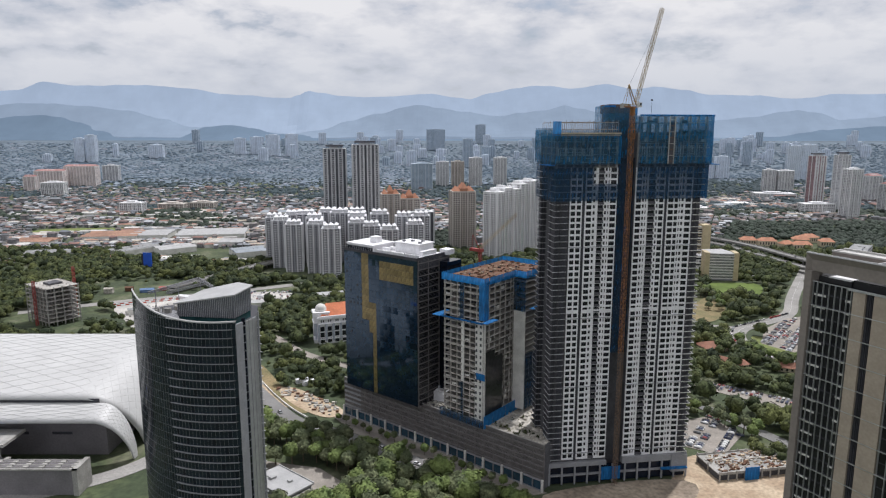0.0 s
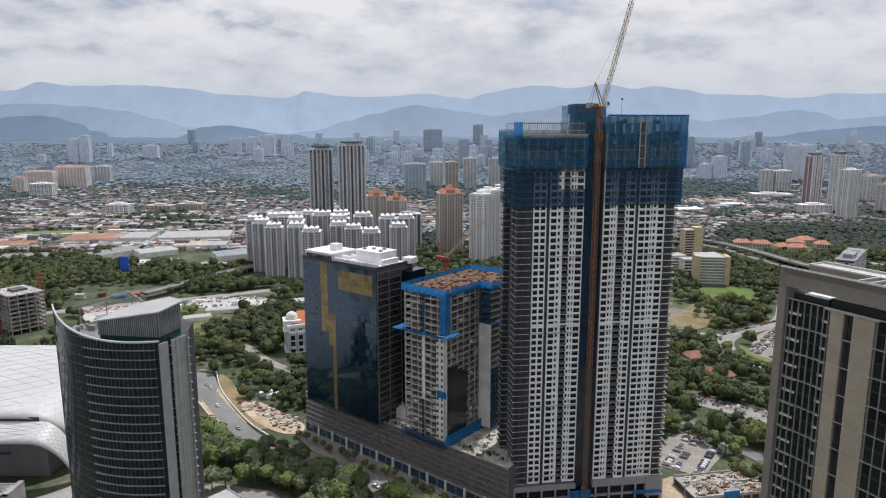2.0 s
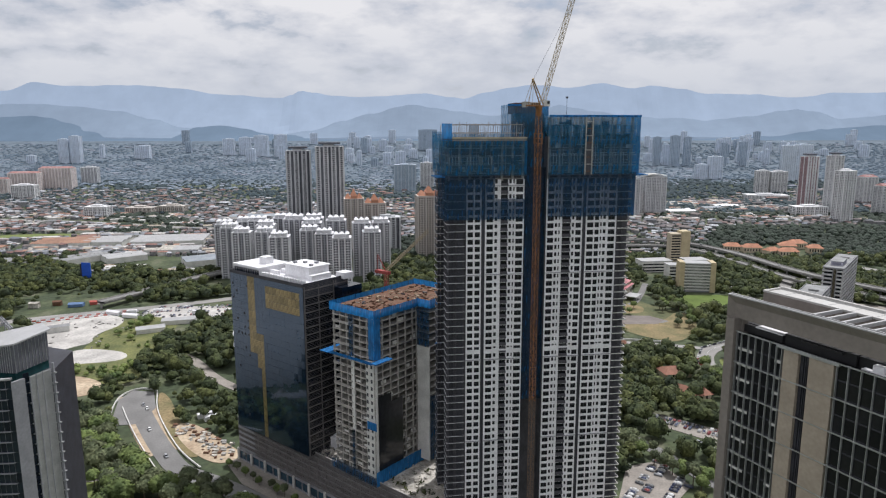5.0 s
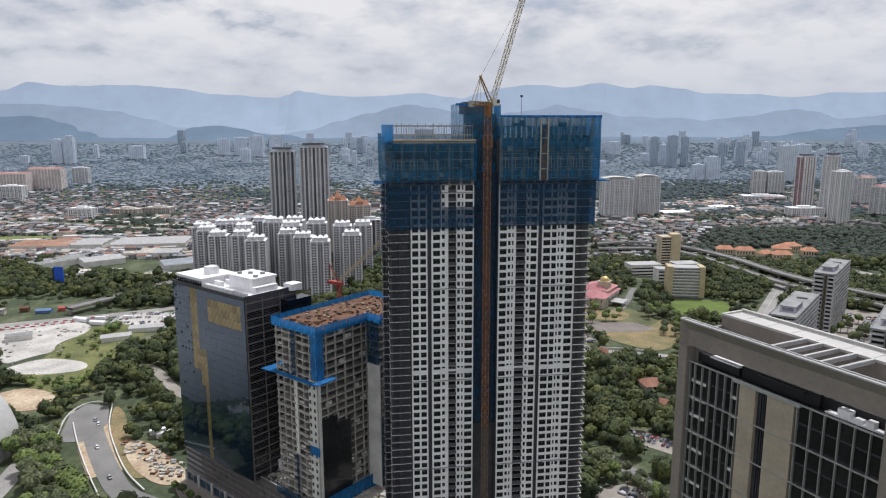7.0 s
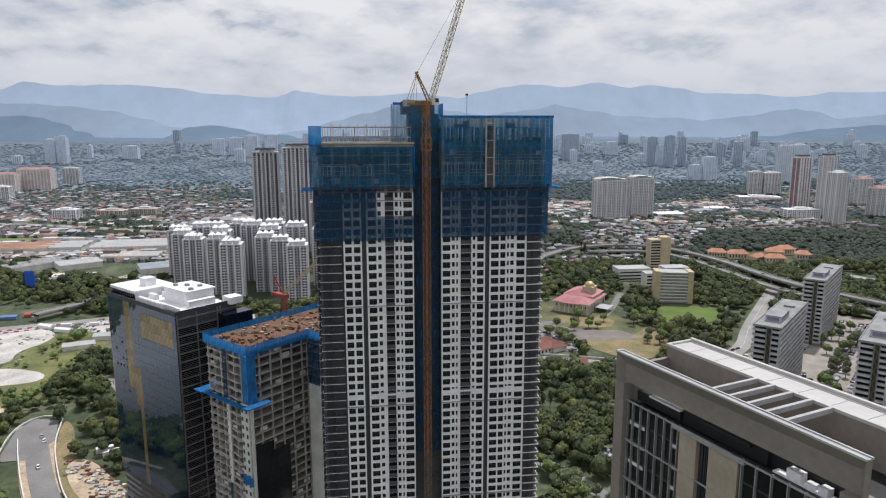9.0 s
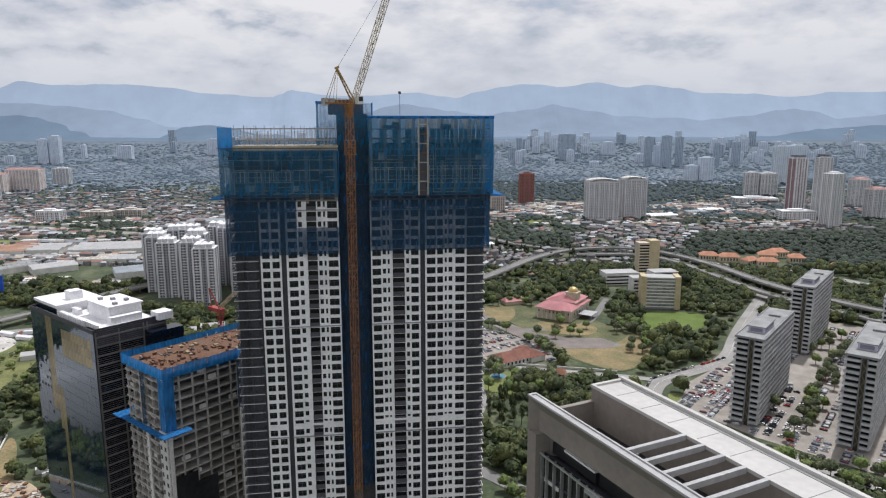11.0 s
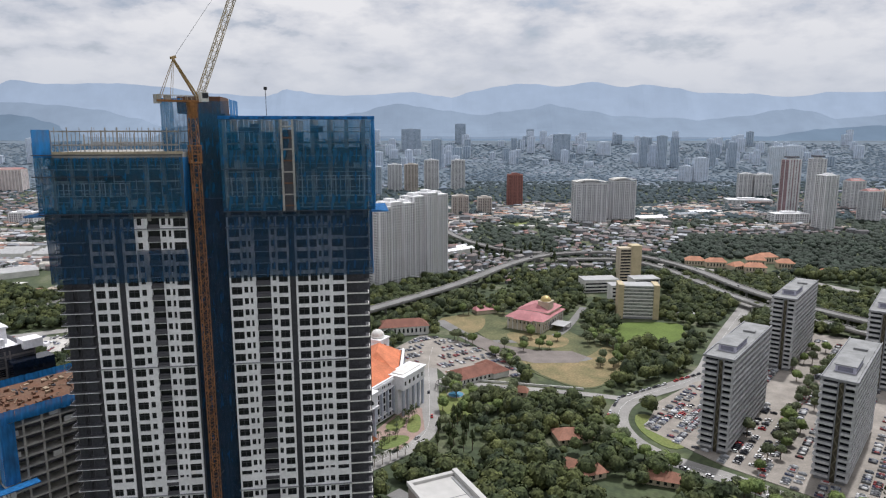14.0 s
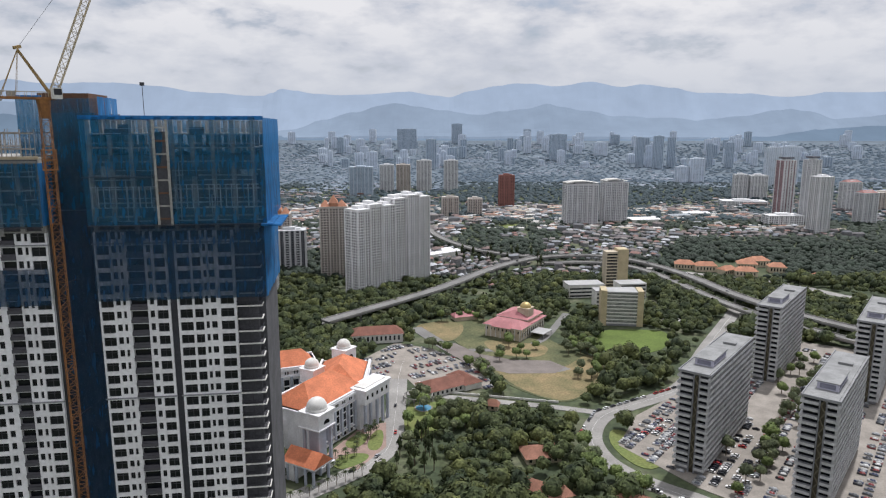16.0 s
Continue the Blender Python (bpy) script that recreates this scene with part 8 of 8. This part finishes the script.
# ---- trees ----
def crown_template(seed, clumps, tufts, size=1.0, tall=1.0):
    """Leaf tufts round several clumps: faces stand off in all directions, so the outline is ragged."""
    g = random.Random(seed)
    v, f, nn = [], [], []
    for c in range(clumps):
        a = g.uniform(0, 2 * math.pi)
        r = 0.62 * math.sqrt(g.random())
        cz = g.uniform(-0.30, 0.42) * (1.1 - r)
        cx, cy = r * math.cos(a), r * math.sin(a)
        rad = g.uniform(0.26, 0.42)
        for k in range(tufts):
            u, w = g.uniform(-0.45, 1), g.uniform(0, 2 * math.pi)
            q = math.sqrt(max(0, 1 - u * u))
            n = Vector((q * math.cos(w), q * math.sin(w), u))
            p = Vector((cx, cy, cz)) + n * rad * g.uniform(0.75, 1.1)
            soft = (n * 0.55 + Vector((p.x, p.y, p.z + 0.25)) * 0.8 + Vector((g.uniform(-.22, .22), g.uniform(-.22, .22), g.uniform(-.1, .3)))).normalized()
            n = (n + Vector((g.uniform(-.6, .6), g.uniform(-.6, .6), g.uniform(-.2, .7)))).normalized()
            e = n.cross(Vector((0, 0, 1)) if abs(n.z) < 0.9 else Vector((1, 0, 0))).normalized()
            h = n.cross(e)
            s0 = g.uniform(0.10, 0.19) * size
            t = g.uniform(0, math.pi)
            e, h = e * math.cos(t) + h * math.sin(t), h * math.cos(t) - e * math.sin(t)
            k0 = len(v)
            for i, j in ((-1, -0.7), (0.9, -1), (1, 0.8), (-0.8, 1)):
                pt = p + (e * i + h * j) * s0 + n * g.uniform(-0.03, 0.03)
                v.append((pt.x, pt.y, pt.z * tall))
                nn.append(tuple(soft))
            f.append((k0, k0 + 1, k0 + 2, k0 + 3))
    return v, f, nn


def mesh_of(name, v, f, mt, nn=None):
    me = bpy.data.meshes.new(name)
    me.from_pydata(v, [], f)
    me.materials.append(mt)
    if nn:
        me.normals_split_custom_set_from_vertices(nn)
    return me


def lump_template(seed, level, tufts, size=0.14):
    """A closed lobed crown with its underside left open, and leaf tufts standing off it; all faces are triangles."""
    g = random.Random(seed)
    bm = bmesh.new()
    bmesh.ops.create_icosphere(bm, subdivisions=level, radius=1.0)
    lobes = []
    for k in range(9):
        u, w = g.uniform(-0.35, 0.95), g.uniform(0, 2 * math.pi)
        q = math.sqrt(1 - u * u)
        lobes.append((Vector((q * math.cos(w), q * math.sin(w), u)), g.uniform(0.12, 0.36)))

    def radius(n):
        return 0.68 + max(h * max(0.0, 1 - (1 - n.dot(d)) * 3.2) for d, h in lobes)

    index, v, f, nn = {}, [], [], []
    for p in bm.verts:
        n = p.co.normalized()
        r = radius(n) * g.uniform(0.93, 1.05)
        index[p.index] = len(v)
        v.append((n.x * r * 0.94, n.y * r * 0.94, n.z * r * 0.86))
        nn.append(tuple((n + Vector((g.uniform(-.3, .3), g.uniform(-.3, .3), g.uniform(0, .4)))).normalized()))
    for q in bm.faces:
        if q.calc_center_median().z > -0.62:
            f.append(tuple(index[p.index] for p in q.verts))
    bm.free()
    for k in range(tufts):
        u, w = g.uniform(-0.5, 1), g.uniform(0, 2 * math.pi)
        q = math.sqrt(max(0, 1 - u * u))
        n = Vector((q * math.cos(w), q * math.sin(w), u))
        p = n * radius(n) * g.uniform(0.97, 1.12)
        p.z *= 0.9
        m = (n + Vector((g.uniform(-.7, .7), g.uniform(-.7, .7), g.uniform(-.2, .8)))).normalized()
        e = m.cross(Vector((0.3, 0.2, 1))).normalized()
        h = m.cross(e)
        soft = (n * 0.8 + Vector((g.uniform(-.4, .4), g.uniform(-.4, .4), g.uniform(0, .5)))).normalized()
        k0, s0, t0 = len(v), g.uniform(0.7, 1.3) * size, g.uniform(0, 6.3)
        for j in range(4):
            t = t0 + j * math.pi / 2 + g.uniform(-0.35, 0.35)
            v.append(tuple(p + (e * math.cos(t) + h * math.sin(t)) * s0 * g.uniform(0.7, 1.25)))
            nn.append(tuple(soft))
        f += [(k0, k0 + 1, k0 + 2), (k0, k0 + 2, k0 + 3)]
    return v, f, nn


# single trees
CROWNS = [lump_template(20 + i, 3, 230, 0.12) for i in range(4)]
PROTO = []
for i, (v, f, nn) in enumerate(CROWNS):
    hgt, rad = 9.5 + i * 1.4, 4.6 + 0.5 * (i % 3)
    t = thing("tree", 0, 0, 0, 0, "broadleaf tree with a grey-green crown" if i % 2 else "broadleaf tree with a fresh green crown", "tree", "single trees")
    tr = Shape()
    tr.tube(0, 0, -0.4, hgt * 0.42, 0.34, 0.22, 0, 7)
    for k in range(5):
        a = k * 1.3 + i
        tr.bar((0, 0, hgt * 0.36), (math.cos(a) * rad * 0.55, math.sin(a) * rad * 0.55, hgt * (0.56 + 0.05 * (k % 3))), 0.1)
    part("trunk", tr, BARK, t)
    part("crown", mesh_of("crown", [(x * rad * 0.95, y * rad * 0.95, z * rad * 0.9 + hgt * 0.62) for x, y, z in v], f, LEAF4 if i % 2 else LEAF3, nn), None, t)
    PROTO.append(t)
# a slim conifer and a palm
v, f, nn = crown_template(50, 22, 16, 0.6)
t = thing("conifer", 0, 0, 0, 0, "slim dark green conifer", "tree", "single trees")
part("trunk", Shape().tube(0, 0, -0.4, 12, 0.3, 0.08, 0, 7), BARK, t)
part("crown", mesh_of("crown", [(x * 2.9 * (1.0 - 0.75 * (z + 0.7) / 1.5), y * 2.9 * (1.0 - 0.75 * (z + 0.7) / 1.5), z * 7.4 + 7.2) for x, y, z in v], f, LEAF, nn), None, t)
CONIFER = t
t = thing("palm", 0, 0, 0, 0, "palm with drooping green fronds", "tree", "palms of the court garden")
part("trunk", Shape().tube(0, 0, -0.4, 6.5, 0.22, 0.16, 0, 7), BARK, t)
fr = Shape()
for k in range(13):
    a = k * 2.4
    c, s = math.cos(a), math.sin(a)
    prev = Vector((0, 0, 6.4))
    for j in range(1, 5):
        q = j / 4
        nxt = Vector((c * 3.2 * q, s * 3.2 * q, 6.4 + 1.4 * math.sin(q * 2.6) - 1.6 * q * q + 0.2 * (k % 3)))
        wd = 0.55 * (1 - q * 0.7)
        sd = Vector((-s, c, 0)) * wd
        fr.face([tuple(prev - sd), tuple(prev + sd), tuple(nxt + sd * 0.8), tuple(nxt - sd * 0.8)])
        prev = nxt
part("fronds", fr, LEAF, t)
PALM = t

_rng = random.Random(21)


def plant(proto, x, y, s=1.0):
    o = copy_thing(proto, pose(x, y, 0, 0, 0, _rng.uniform(0, 360)) @ Matrix.Scale(s * _rng.uniform(0.8, 1.2), 4))
    return o


SPOTS = []
for k in range(20):
    q = k / 20
    plant(PROTO[k % 4], -64 + 106 * q + _rng.uniform(-1.5, 1.5), 391 - 87 * q + _rng.uniform(-1.5, 1.5), 0.5)
for poly, count in (([(-84, 368), (-66, 362), (20, 300), (52, 276), (40, 262), (-10, 290), (-60, 330), (-88, 356)], 62), ([(-164, 456), (-140, 415), (-112, 382), (-94, 372), (-84, 362), (-104, 350), (-132, 384), (-172, 424)], 44), ([(-85, 300), (-45, 300), (10, 285), (30, 270), (-60, 260), (-90, 280)], 34),
                    ([(-112, 330), (-62, 345), (-20, 306), (20, 276), (-10, 262), (-55, 285), (-95, 318)], 22), ([(-160, 345), (-104, 372), (-96, 350), (-130, 322)], 7), ([(130, 556), (150, 620), (200, 606), (190, 560), (150, 540)], 26), ([(300, 500), (420, 640), (480, 700), (470, 715), (400, 640), (290, 515)], 14), ([(320, 485), (380, 555), (450, 655), (440, 660), (370, 565), (312, 492)], 30),
                    ([(300, 480), (345, 450), (360, 440), (330, 430), (290, 470)], 20), ([(255, 560), (250, 520), (275, 495), (262, 480), (240, 520)], 16), ([(205, 740), (190, 690), (205, 680), (240, 690), (262, 760)], 9), ([(264, 700), (290, 690), (300, 715), (285, 750), (268, 742)], 16), ([(150, 726), (176, 716), (196, 690), (206, 652), (198, 648), (180, 690)], 14), ([(262, 640), (284, 652), (292, 690), (276, 676)], 7), ([(150, 800), (196, 812), (250, 800), (262, 790), (250, 784), (190, 800)], 14), ([(140, 440), (160, 405), (180, 365), (190, 370), (165, 430)], 20)):
    x0, x1 = min(p[0] for p in poly), max(p[0] for p in poly)
    y0, y1 = min(p[1] for p in poly), max(p[1] for p in poly)
    n = tries = 0
    while n < count and tries < 4000:
        tries += 1
        x, y = _rng.uniform(x0, x1), _rng.uniform(y0, y1)
        ok = inside(x, y, poly) and not inside(x, y, [(-104, 292), (-52, 288), (-40, 318), (-72, 338), (-100, 330)]) and not any(near_line(x, y, ln, r - 2) for ln, r in LINES) and all((x - a) ** 2 + (y - b) ** 2 > (34 if x < 60 else 22) for a, b in SPOTS)
        if ok:
            SPOTS.append((x, y))
            plant(PROTO[_rng.randrange(4)], x, y, 1.12 if x < 60 and y < 440 else 0.85)
            n += 1
for k in range(16):
    x, y = 150 + _rng.uniform(-8, 8), 528 + k * 3.2 + _rng.uniform(-3, 3)
    plant(CONIFER, x + (6 if k % 2 else 0), y - 20, 1.0)
for k in range(18):
    plant(CONIFER, _rng.uniform(180, 300), _rng.uniform(1040, 1150), 1.4)
for k in range(8):
    plant(CONIFER, -150 + k * 5 + _rng.uniform(-2, 2), 352 + _rng.uniform(-8, 8), 0.9)
for k in range(26):
    q = _rng.random()
    plant(PALM, 104 + q * 24 + _rng.uniform(-5, 5), 512 + q * 56 + _rng.uniform(-5, 4), 0.72)
for k in range(10):
    plant(PALM, 88 + k * 4, 478 + k * 3.4, 0.75)
for proto in PROTO + [CONIFER, PALM]:
    proto.matrix_basis = pose(*{0: (-128, 372, 0), 1: (-136, 388, 0), 2: (-110, 352, 0), 3: (-118, 366, 0)}.get(PROTO.index(proto) if proto in PROTO else 9, (-140, 345, 0) if proto is CONIFER else (126, 556, 0)))

# woods: too many to count
WOOD = [lump_template(70 + i, 2, 72, 0.15) for i in range(5)]
MIDWOOD = [lump_template(80 + i, 2, 8, 0.2) for i in range(3)]
FARWOOD = [lump_template(90 + i, 1, 0) for i in range(3)]


def near_wood(x, y):
    if not (430 < y < 980 or (260 < y < 430 and (140 < x < 420))):
        return False
    return -0.78 * y < x < 0.8 * y + 190


SCRUB = [(-262, 690), (-252, 560), (-215, 520), (-178, 512), (-186, 560), (-196, 620), (-205, 680)]
rows = [[] for _ in WOOD]
mid_rows = [[] for _ in MIDWOOD]
far_rows = [[] for _ in FARWOOD]
y = 300.0
while y < 1000:
    x = -0.70 * y - 40
    while x < 0.72 * y + 200:
        px, py = x + _rng.uniform(-3.2, 3.2), y + _rng.uniform(-3.2, 3.2)
        gap = noise.noise(Vector((px * 0.012, py * 0.012, 4.4)))
        dense = 0.97 if gap > -0.36 else 0.35
        if near_wood(px, py) and _rng.random() < dense and clear_view(px, py):
            s = _rng.choice((_rng.uniform(3.0, 5.0), _rng.uniform(4.6, 7.8))) * (0.62 if gap < -0.1 and _rng.random() < 0.5 else 1.0)
            k = _rng.randrange(4)
            if inside(px, py, SCRUB):
                s, k = s * (0.5 if gap < 0.15 else 0.75), 4
                if gap < -0.12 and _rng.random() < 0.6:
                    x += 7.3
                    continue
            rows[k].append((px, py, s * 0.72 + _rng.uniform(0, 3.4) * (0.2 if k == 4 else 1), _rng.uniform(0, 6.3), s, s, s * _rng.uniform(0.85, 1.25)))
        x += 7.3
    y += 7.3
y = 985.0
while y < 4250:
    step = 9.8 + (y - 985) * 0.0088
    x = -0.74 * y - 60
    while x < 0.8 * y + 220:
        px, py = x + _rng.uniform(-0.55, 0.55) * step, y + _rng.uniform(-0.55, 0.55) * step
        w = wooded(px, py)
        if _rng.random() < (0.95 if w > 0.02 else 0.42 if py < 1600 else 0.58 if py < 2300 else 0.72) and (py > 1450 or free(px, py)):
            s = (_rng.uniform(4.2, 7.2) if w > 0.02 else _rng.uniform(2.8, 5.0)) * (1 + (py - 985) * 0.00042)
            # flatter crowns beyond 2300 m keep their shading faint, as haze would
            low = 1.0 if py < 2300 else 0.5
            row = (px, py, ground_height(py) + s * 0.45 * low, _rng.uniform(0, 6.3), s * 1.15, s * 1.15, s * 0.85 * low)
            (mid_rows if py < 1250 else far_rows)[_rng.randrange(3)].append(row)
        x += step
    y += step
w = thing("woodland", 0, 600, 0, 0, "dense green tropical woodland covering the slopes", "woods", "", "stuff")
for i, r in enumerate(rows):
    o = part("tree_crowns", merged("tree_crowns", WOOD[i][0], WOOD[i][1], r, (LEAF2, LEAF, LEAF2, LEAF, LEAF3)[i], WOOD[i][2]), None, w, "", kind="stuff")
    o.matrix_basis = pose(0, -600, 0)
w = thing("distant_woodland", 0, 1500, 0, 0, "belts of trees between distant suburbs", "woods", "", "stuff")
for i, r in enumerate(mid_rows):
    o = part("tree_crowns", merged("tree_crowns", MIDWOOD[i][0], MIDWOOD[i][1], r, MIDLEAF, MIDWOOD[i][2]), None, w, "", kind="stuff")
    o.matrix_basis = pose(0, -1500, 0)
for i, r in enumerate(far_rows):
    # crown colour changes by distance band, haze painted into the farther two
    for lo, hi, mt in ((0, 1500, MIDLEAF), (1500, 2450, FARLEAF), (2450, 9000, HAZELEAF)):
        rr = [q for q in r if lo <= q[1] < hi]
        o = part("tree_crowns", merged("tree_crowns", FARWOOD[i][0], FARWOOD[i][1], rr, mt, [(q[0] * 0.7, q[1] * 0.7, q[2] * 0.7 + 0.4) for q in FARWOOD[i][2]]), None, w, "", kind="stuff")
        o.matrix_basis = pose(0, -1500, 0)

# ---- cars ----
def car_proto(name, mt, label):
    t = thing("car", 0, 0, 0, 0, label, "car", "parked cars")
    s = Shape()
    s.prism([(-2.2, -0.85), (2.1, -0.85), (2.2, -0.5), (2.2, 0.5), (2.1, 0.85), (-2.2, 0.85)], 0.3, 0.85)
    k = len(s.v)
    s.v += [(-1.7, -0.8, 0.85), (1.1, -0.8, 0.85), (1.1, 0.8, 0.85), (-1.7, 0.8, 0.85), (-1.3, -0.65, 1.42), (0.4, -0.65, 1.42), (0.4, 0.65, 1.42), (-1.3, 0.65, 1.42)]
    s.f += [(k + 4, k + 5, k + 6, k + 7)]
    s.m += [0]
    body = part("body", s, mt, t)
    g = Shape()
    g.v = list(s.v[k:])
    g.f = [(0, 1, 5, 4), (1, 2, 6, 5), (2, 3, 7, 6), (3, 0, 4, 7)]
    g.m = [0] * 4
    part("window_band", g, DKGLASS, body)
    wheel = Shape()
    for i in range(8):
        a, b = i * math.pi / 4, (i + 1) * math.pi / 4
        wheel.face([(0.32 * math.cos(a), -0.1, 0.32 * math.sin(a)), (0.32 * math.cos(b), -0.1, 0.32 * math.sin(b)), (0.32 * math.cos(b), 0.1, 0.32 * math.sin(b)), (0.32 * math.cos(a), 0.1, 0.32 * math.sin(a))])
    wheel.face([(0.32 * math.cos(i * math.pi / 4), -0.1, 0.32 * math.sin(i * math.pi / 4)) for i in range(8)])
    wheel.face([(0.32 * math.cos(-i * math.pi / 4), 0.1, 0.32 * math.sin(-i * math.pi / 4)) for i in range(8)])
    me = wheel.mesh("wheel", RUBBER)
    for x in (-1.35, 1.35):
        for yy in (-0.78, 0.78):
            piece("wheel", me, t, Matrix.Translation((x, yy, 0.32)))
    return t


CARS = [car_proto("white", mat("white_car_paint", (0.75, 0.75, 0.75), 0.3, 0.03), "white car parked in the lot"), car_proto("silver", mat("silver_car_paint", (0.42, 0.43, 0.45), 0.3, 0.03, metal=0.3), "silver grey car parked in the lot"),
        car_proto("dark", mat("dark_car_paint", (0.03, 0.032, 0.04), 0.25, 0.03), "dark grey car parked in the lot"), car_proto("red", mat("red_car_paint", (0.35, 0.03, 0.03), 0.3, 0.03), "dark red car parked in the lot")]
_weights = [0, 0, 0, 1, 1, 2, 2, 2, 3]
_count = 0


def car(x, y, yaw, z=0.1):
    global _count
    c = copy_thing(CARS[_rng.choice(_weights)], pose(x, y, z, 0, 0, yaw))
    _count += 1
    return c


def lot(ox, oy, yaw, rows, n, gap=13.0, fill=0.72, across=90):
    """Rows of parked cars."""
    c, s = math.cos(radians(yaw)), math.sin(radians(yaw))
    for r in range(rows):
        off = (r // 2) * gap + (r % 2) * 5.2
        for i in range(n):
            if _rng.random() < fill:
                u, v = i * 2.7 + _rng.uniform(-0.15, 0.15), off
                car(ox + u * c - v * s, oy + u * s + v * c, yaw + across + _rng.uniform(-2, 2))


lot(318, 492, 51.5, 4, 34, 13, 0.55)
lot(300, 545, 51.5, 4, 14, 12, 0.6)
lot(196, 424, -50, 1, 14, 11, 0.7, 0)
_cr = ROADS["curving_road"][0]
for (ax, ay), (bx, by) in zip(_cr[3:], _cr[4:]):
    L = math.hypot(bx - ax, by - ay)
    a = math.degrees(math.atan2(by - ay, bx - ax))
    k = 0.0
    while k < L:
        q = k / L
        if _rng.random() < 0.8:
            car(ax + (bx - ax) * q - 4.8 * (by - ay) / L * -1, ay + (by - ay) * q + 4.8 * (bx - ax) / L * -1 * -1 * -1, a)
        k += 6.4
for x, y, a in ((135, 600, 88), (138, 560, -88), (130, 530, 60), (118, 513, 40), (-128, 437, -55), (-148, 474, -60), (-143, 468, -60), (-104, 403, -52), (-62, 374, -36), (-48, 364, -36), (-34, 354, -36), (-27, 349, -36), (-14, 336, -36), (0, 326, -36), (14, 318, -36), (30, 302, -36)):
    car(x, y, a)
for i in range(26):
    q = i / 26
    k = int(q * (len(VIA) - 3)) + 1
    f = q * (len(VIA) - 3) + 1 - k
    (ax, ay), (bx, by) = VIA[k], VIA[k + 1]
    if i % 2 and k > 2:
        car(ax + (bx - ax) * f, ay + (by - ay) * f, math.degrees(math.atan2(by - ay, bx - ax)), 11.6)
for i, c in enumerate(CARS):
    c.matrix_basis = pose(150 + i * 2.7, 640 + i * 1.2, 0.1, 0, 0, 115)

# cars too far off to count
FARCAR_V = [(-2.2, -0.85, 0.2), (2.2, -0.85, 0.2), (2.2, 0.85, 0.2), (-2.2, 0.85, 0.2), (-2.2, -0.85, 0.85), (2.2, -0.85, 0.85), (2.2, 0.85, 0.85), (-2.2, 0.85, 0.85),
            (-1.7, -0.75, 0.85), (1.0, -0.75, 0.85), (1.0, 0.75, 0.85), (-1.7, 0.75, 0.85), (-1.3, -0.62, 1.42), (0.4, -0.62, 1.42), (0.4, 0.62, 1.42), (-1.3, 0.62, 1.42)]
FARCAR_F = [(4, 5, 6, 7), (0, 1, 5, 4), (1, 2, 6, 5), (2, 3, 7, 6), (3, 0, 4, 7), (12, 13, 14, 15), (8, 9, 13, 12), (9, 10, 14, 13), (10, 11, 15, 14), (11, 8, 12, 15)]
CARPAINT = mat_islands("mixed_car_paint", [(0.62, 0.62, 0.62), (0.34, 0.35, 0.37), (0.05, 0.05, 0.06), (0.20, 0.04, 0.04), (0.46, 0.46, 0.46), (0.10, 0.11, 0.13), (0.03, 0.03, 0.035), (0.22, 0.23, 0.24), (0.12, 0.125, 0.13), (0.04, 0.05, 0.10)], 0.35, 0.05)


def fill_lot(poly, yaw, fill, avoid=()):
    """Double rows of parking over a lot's outline."""
    c, s = math.cos(radians(yaw)), math.sin(radians(yaw))
    cx, cy = sum(p[0] for p in poly) / len(poly), sum(p[1] for p in poly) / len(poly)
    out = []
    for r in range(-14, 15):
        v = (r // 2) * 16.5 + (r % 2) * 5.3
        for i in range(-60, 60):
            u = i * 2.75
            x, y = cx + u * c - v * s, cy + u * s + v * c
            if _rng.random() < fill and inside(x, y, poly) and not any(inside(x, y, a) for a in avoid) and not near_line(x, y, ROADS["court_road"][0], 8) and not near_line(x, y, ROADS["curving_road"][0], 8):
                out.append((x, y, 0.1, radians(yaw + 90 + _rng.uniform(-3, 3)), 1, 1, 1))
    return out


_slabs = [[(290, 522), (309, 505), (362, 572), (343, 590)], [(393, 655), (412, 639), (464, 706), (444, 722)], [(338, 488), (356, 471), (408, 538), (388, 552)], [(442, 616), (461, 599), (512, 668), (492, 682)], [(140, 622), (180, 608), (202, 640), (184, 662), (148, 648)], [(296, 490), (312, 488), (480, 705), (462, 715)]]
_p = {nm: poly for nm, poly, *_ in PATCHES}
_far_cars = fill_lot(_p["court_car_park"], 33, 0.72, _slabs) + fill_lot(_p["office_car_park"], 51.5, 0.62, _slabs) + fill_lot(_p["upper_yard"], 5, 0.5) + fill_lot(_p["tower_car_park"], 55, 0.8) + fill_lot(_p["long_car_park"], -36, 0.8)
t = thing("parked_cars", 150, 680, 0, 0, "rows of white, grey, dark and red parked cars", "cars", "", "stuff")
o = part("car_rows", merged("car_rows", FARCAR_V, FARCAR_F, _far_cars, CARPAINT), None, t, "", kind="stuff")
o.matrix_basis = pose(-150, -680, 0)
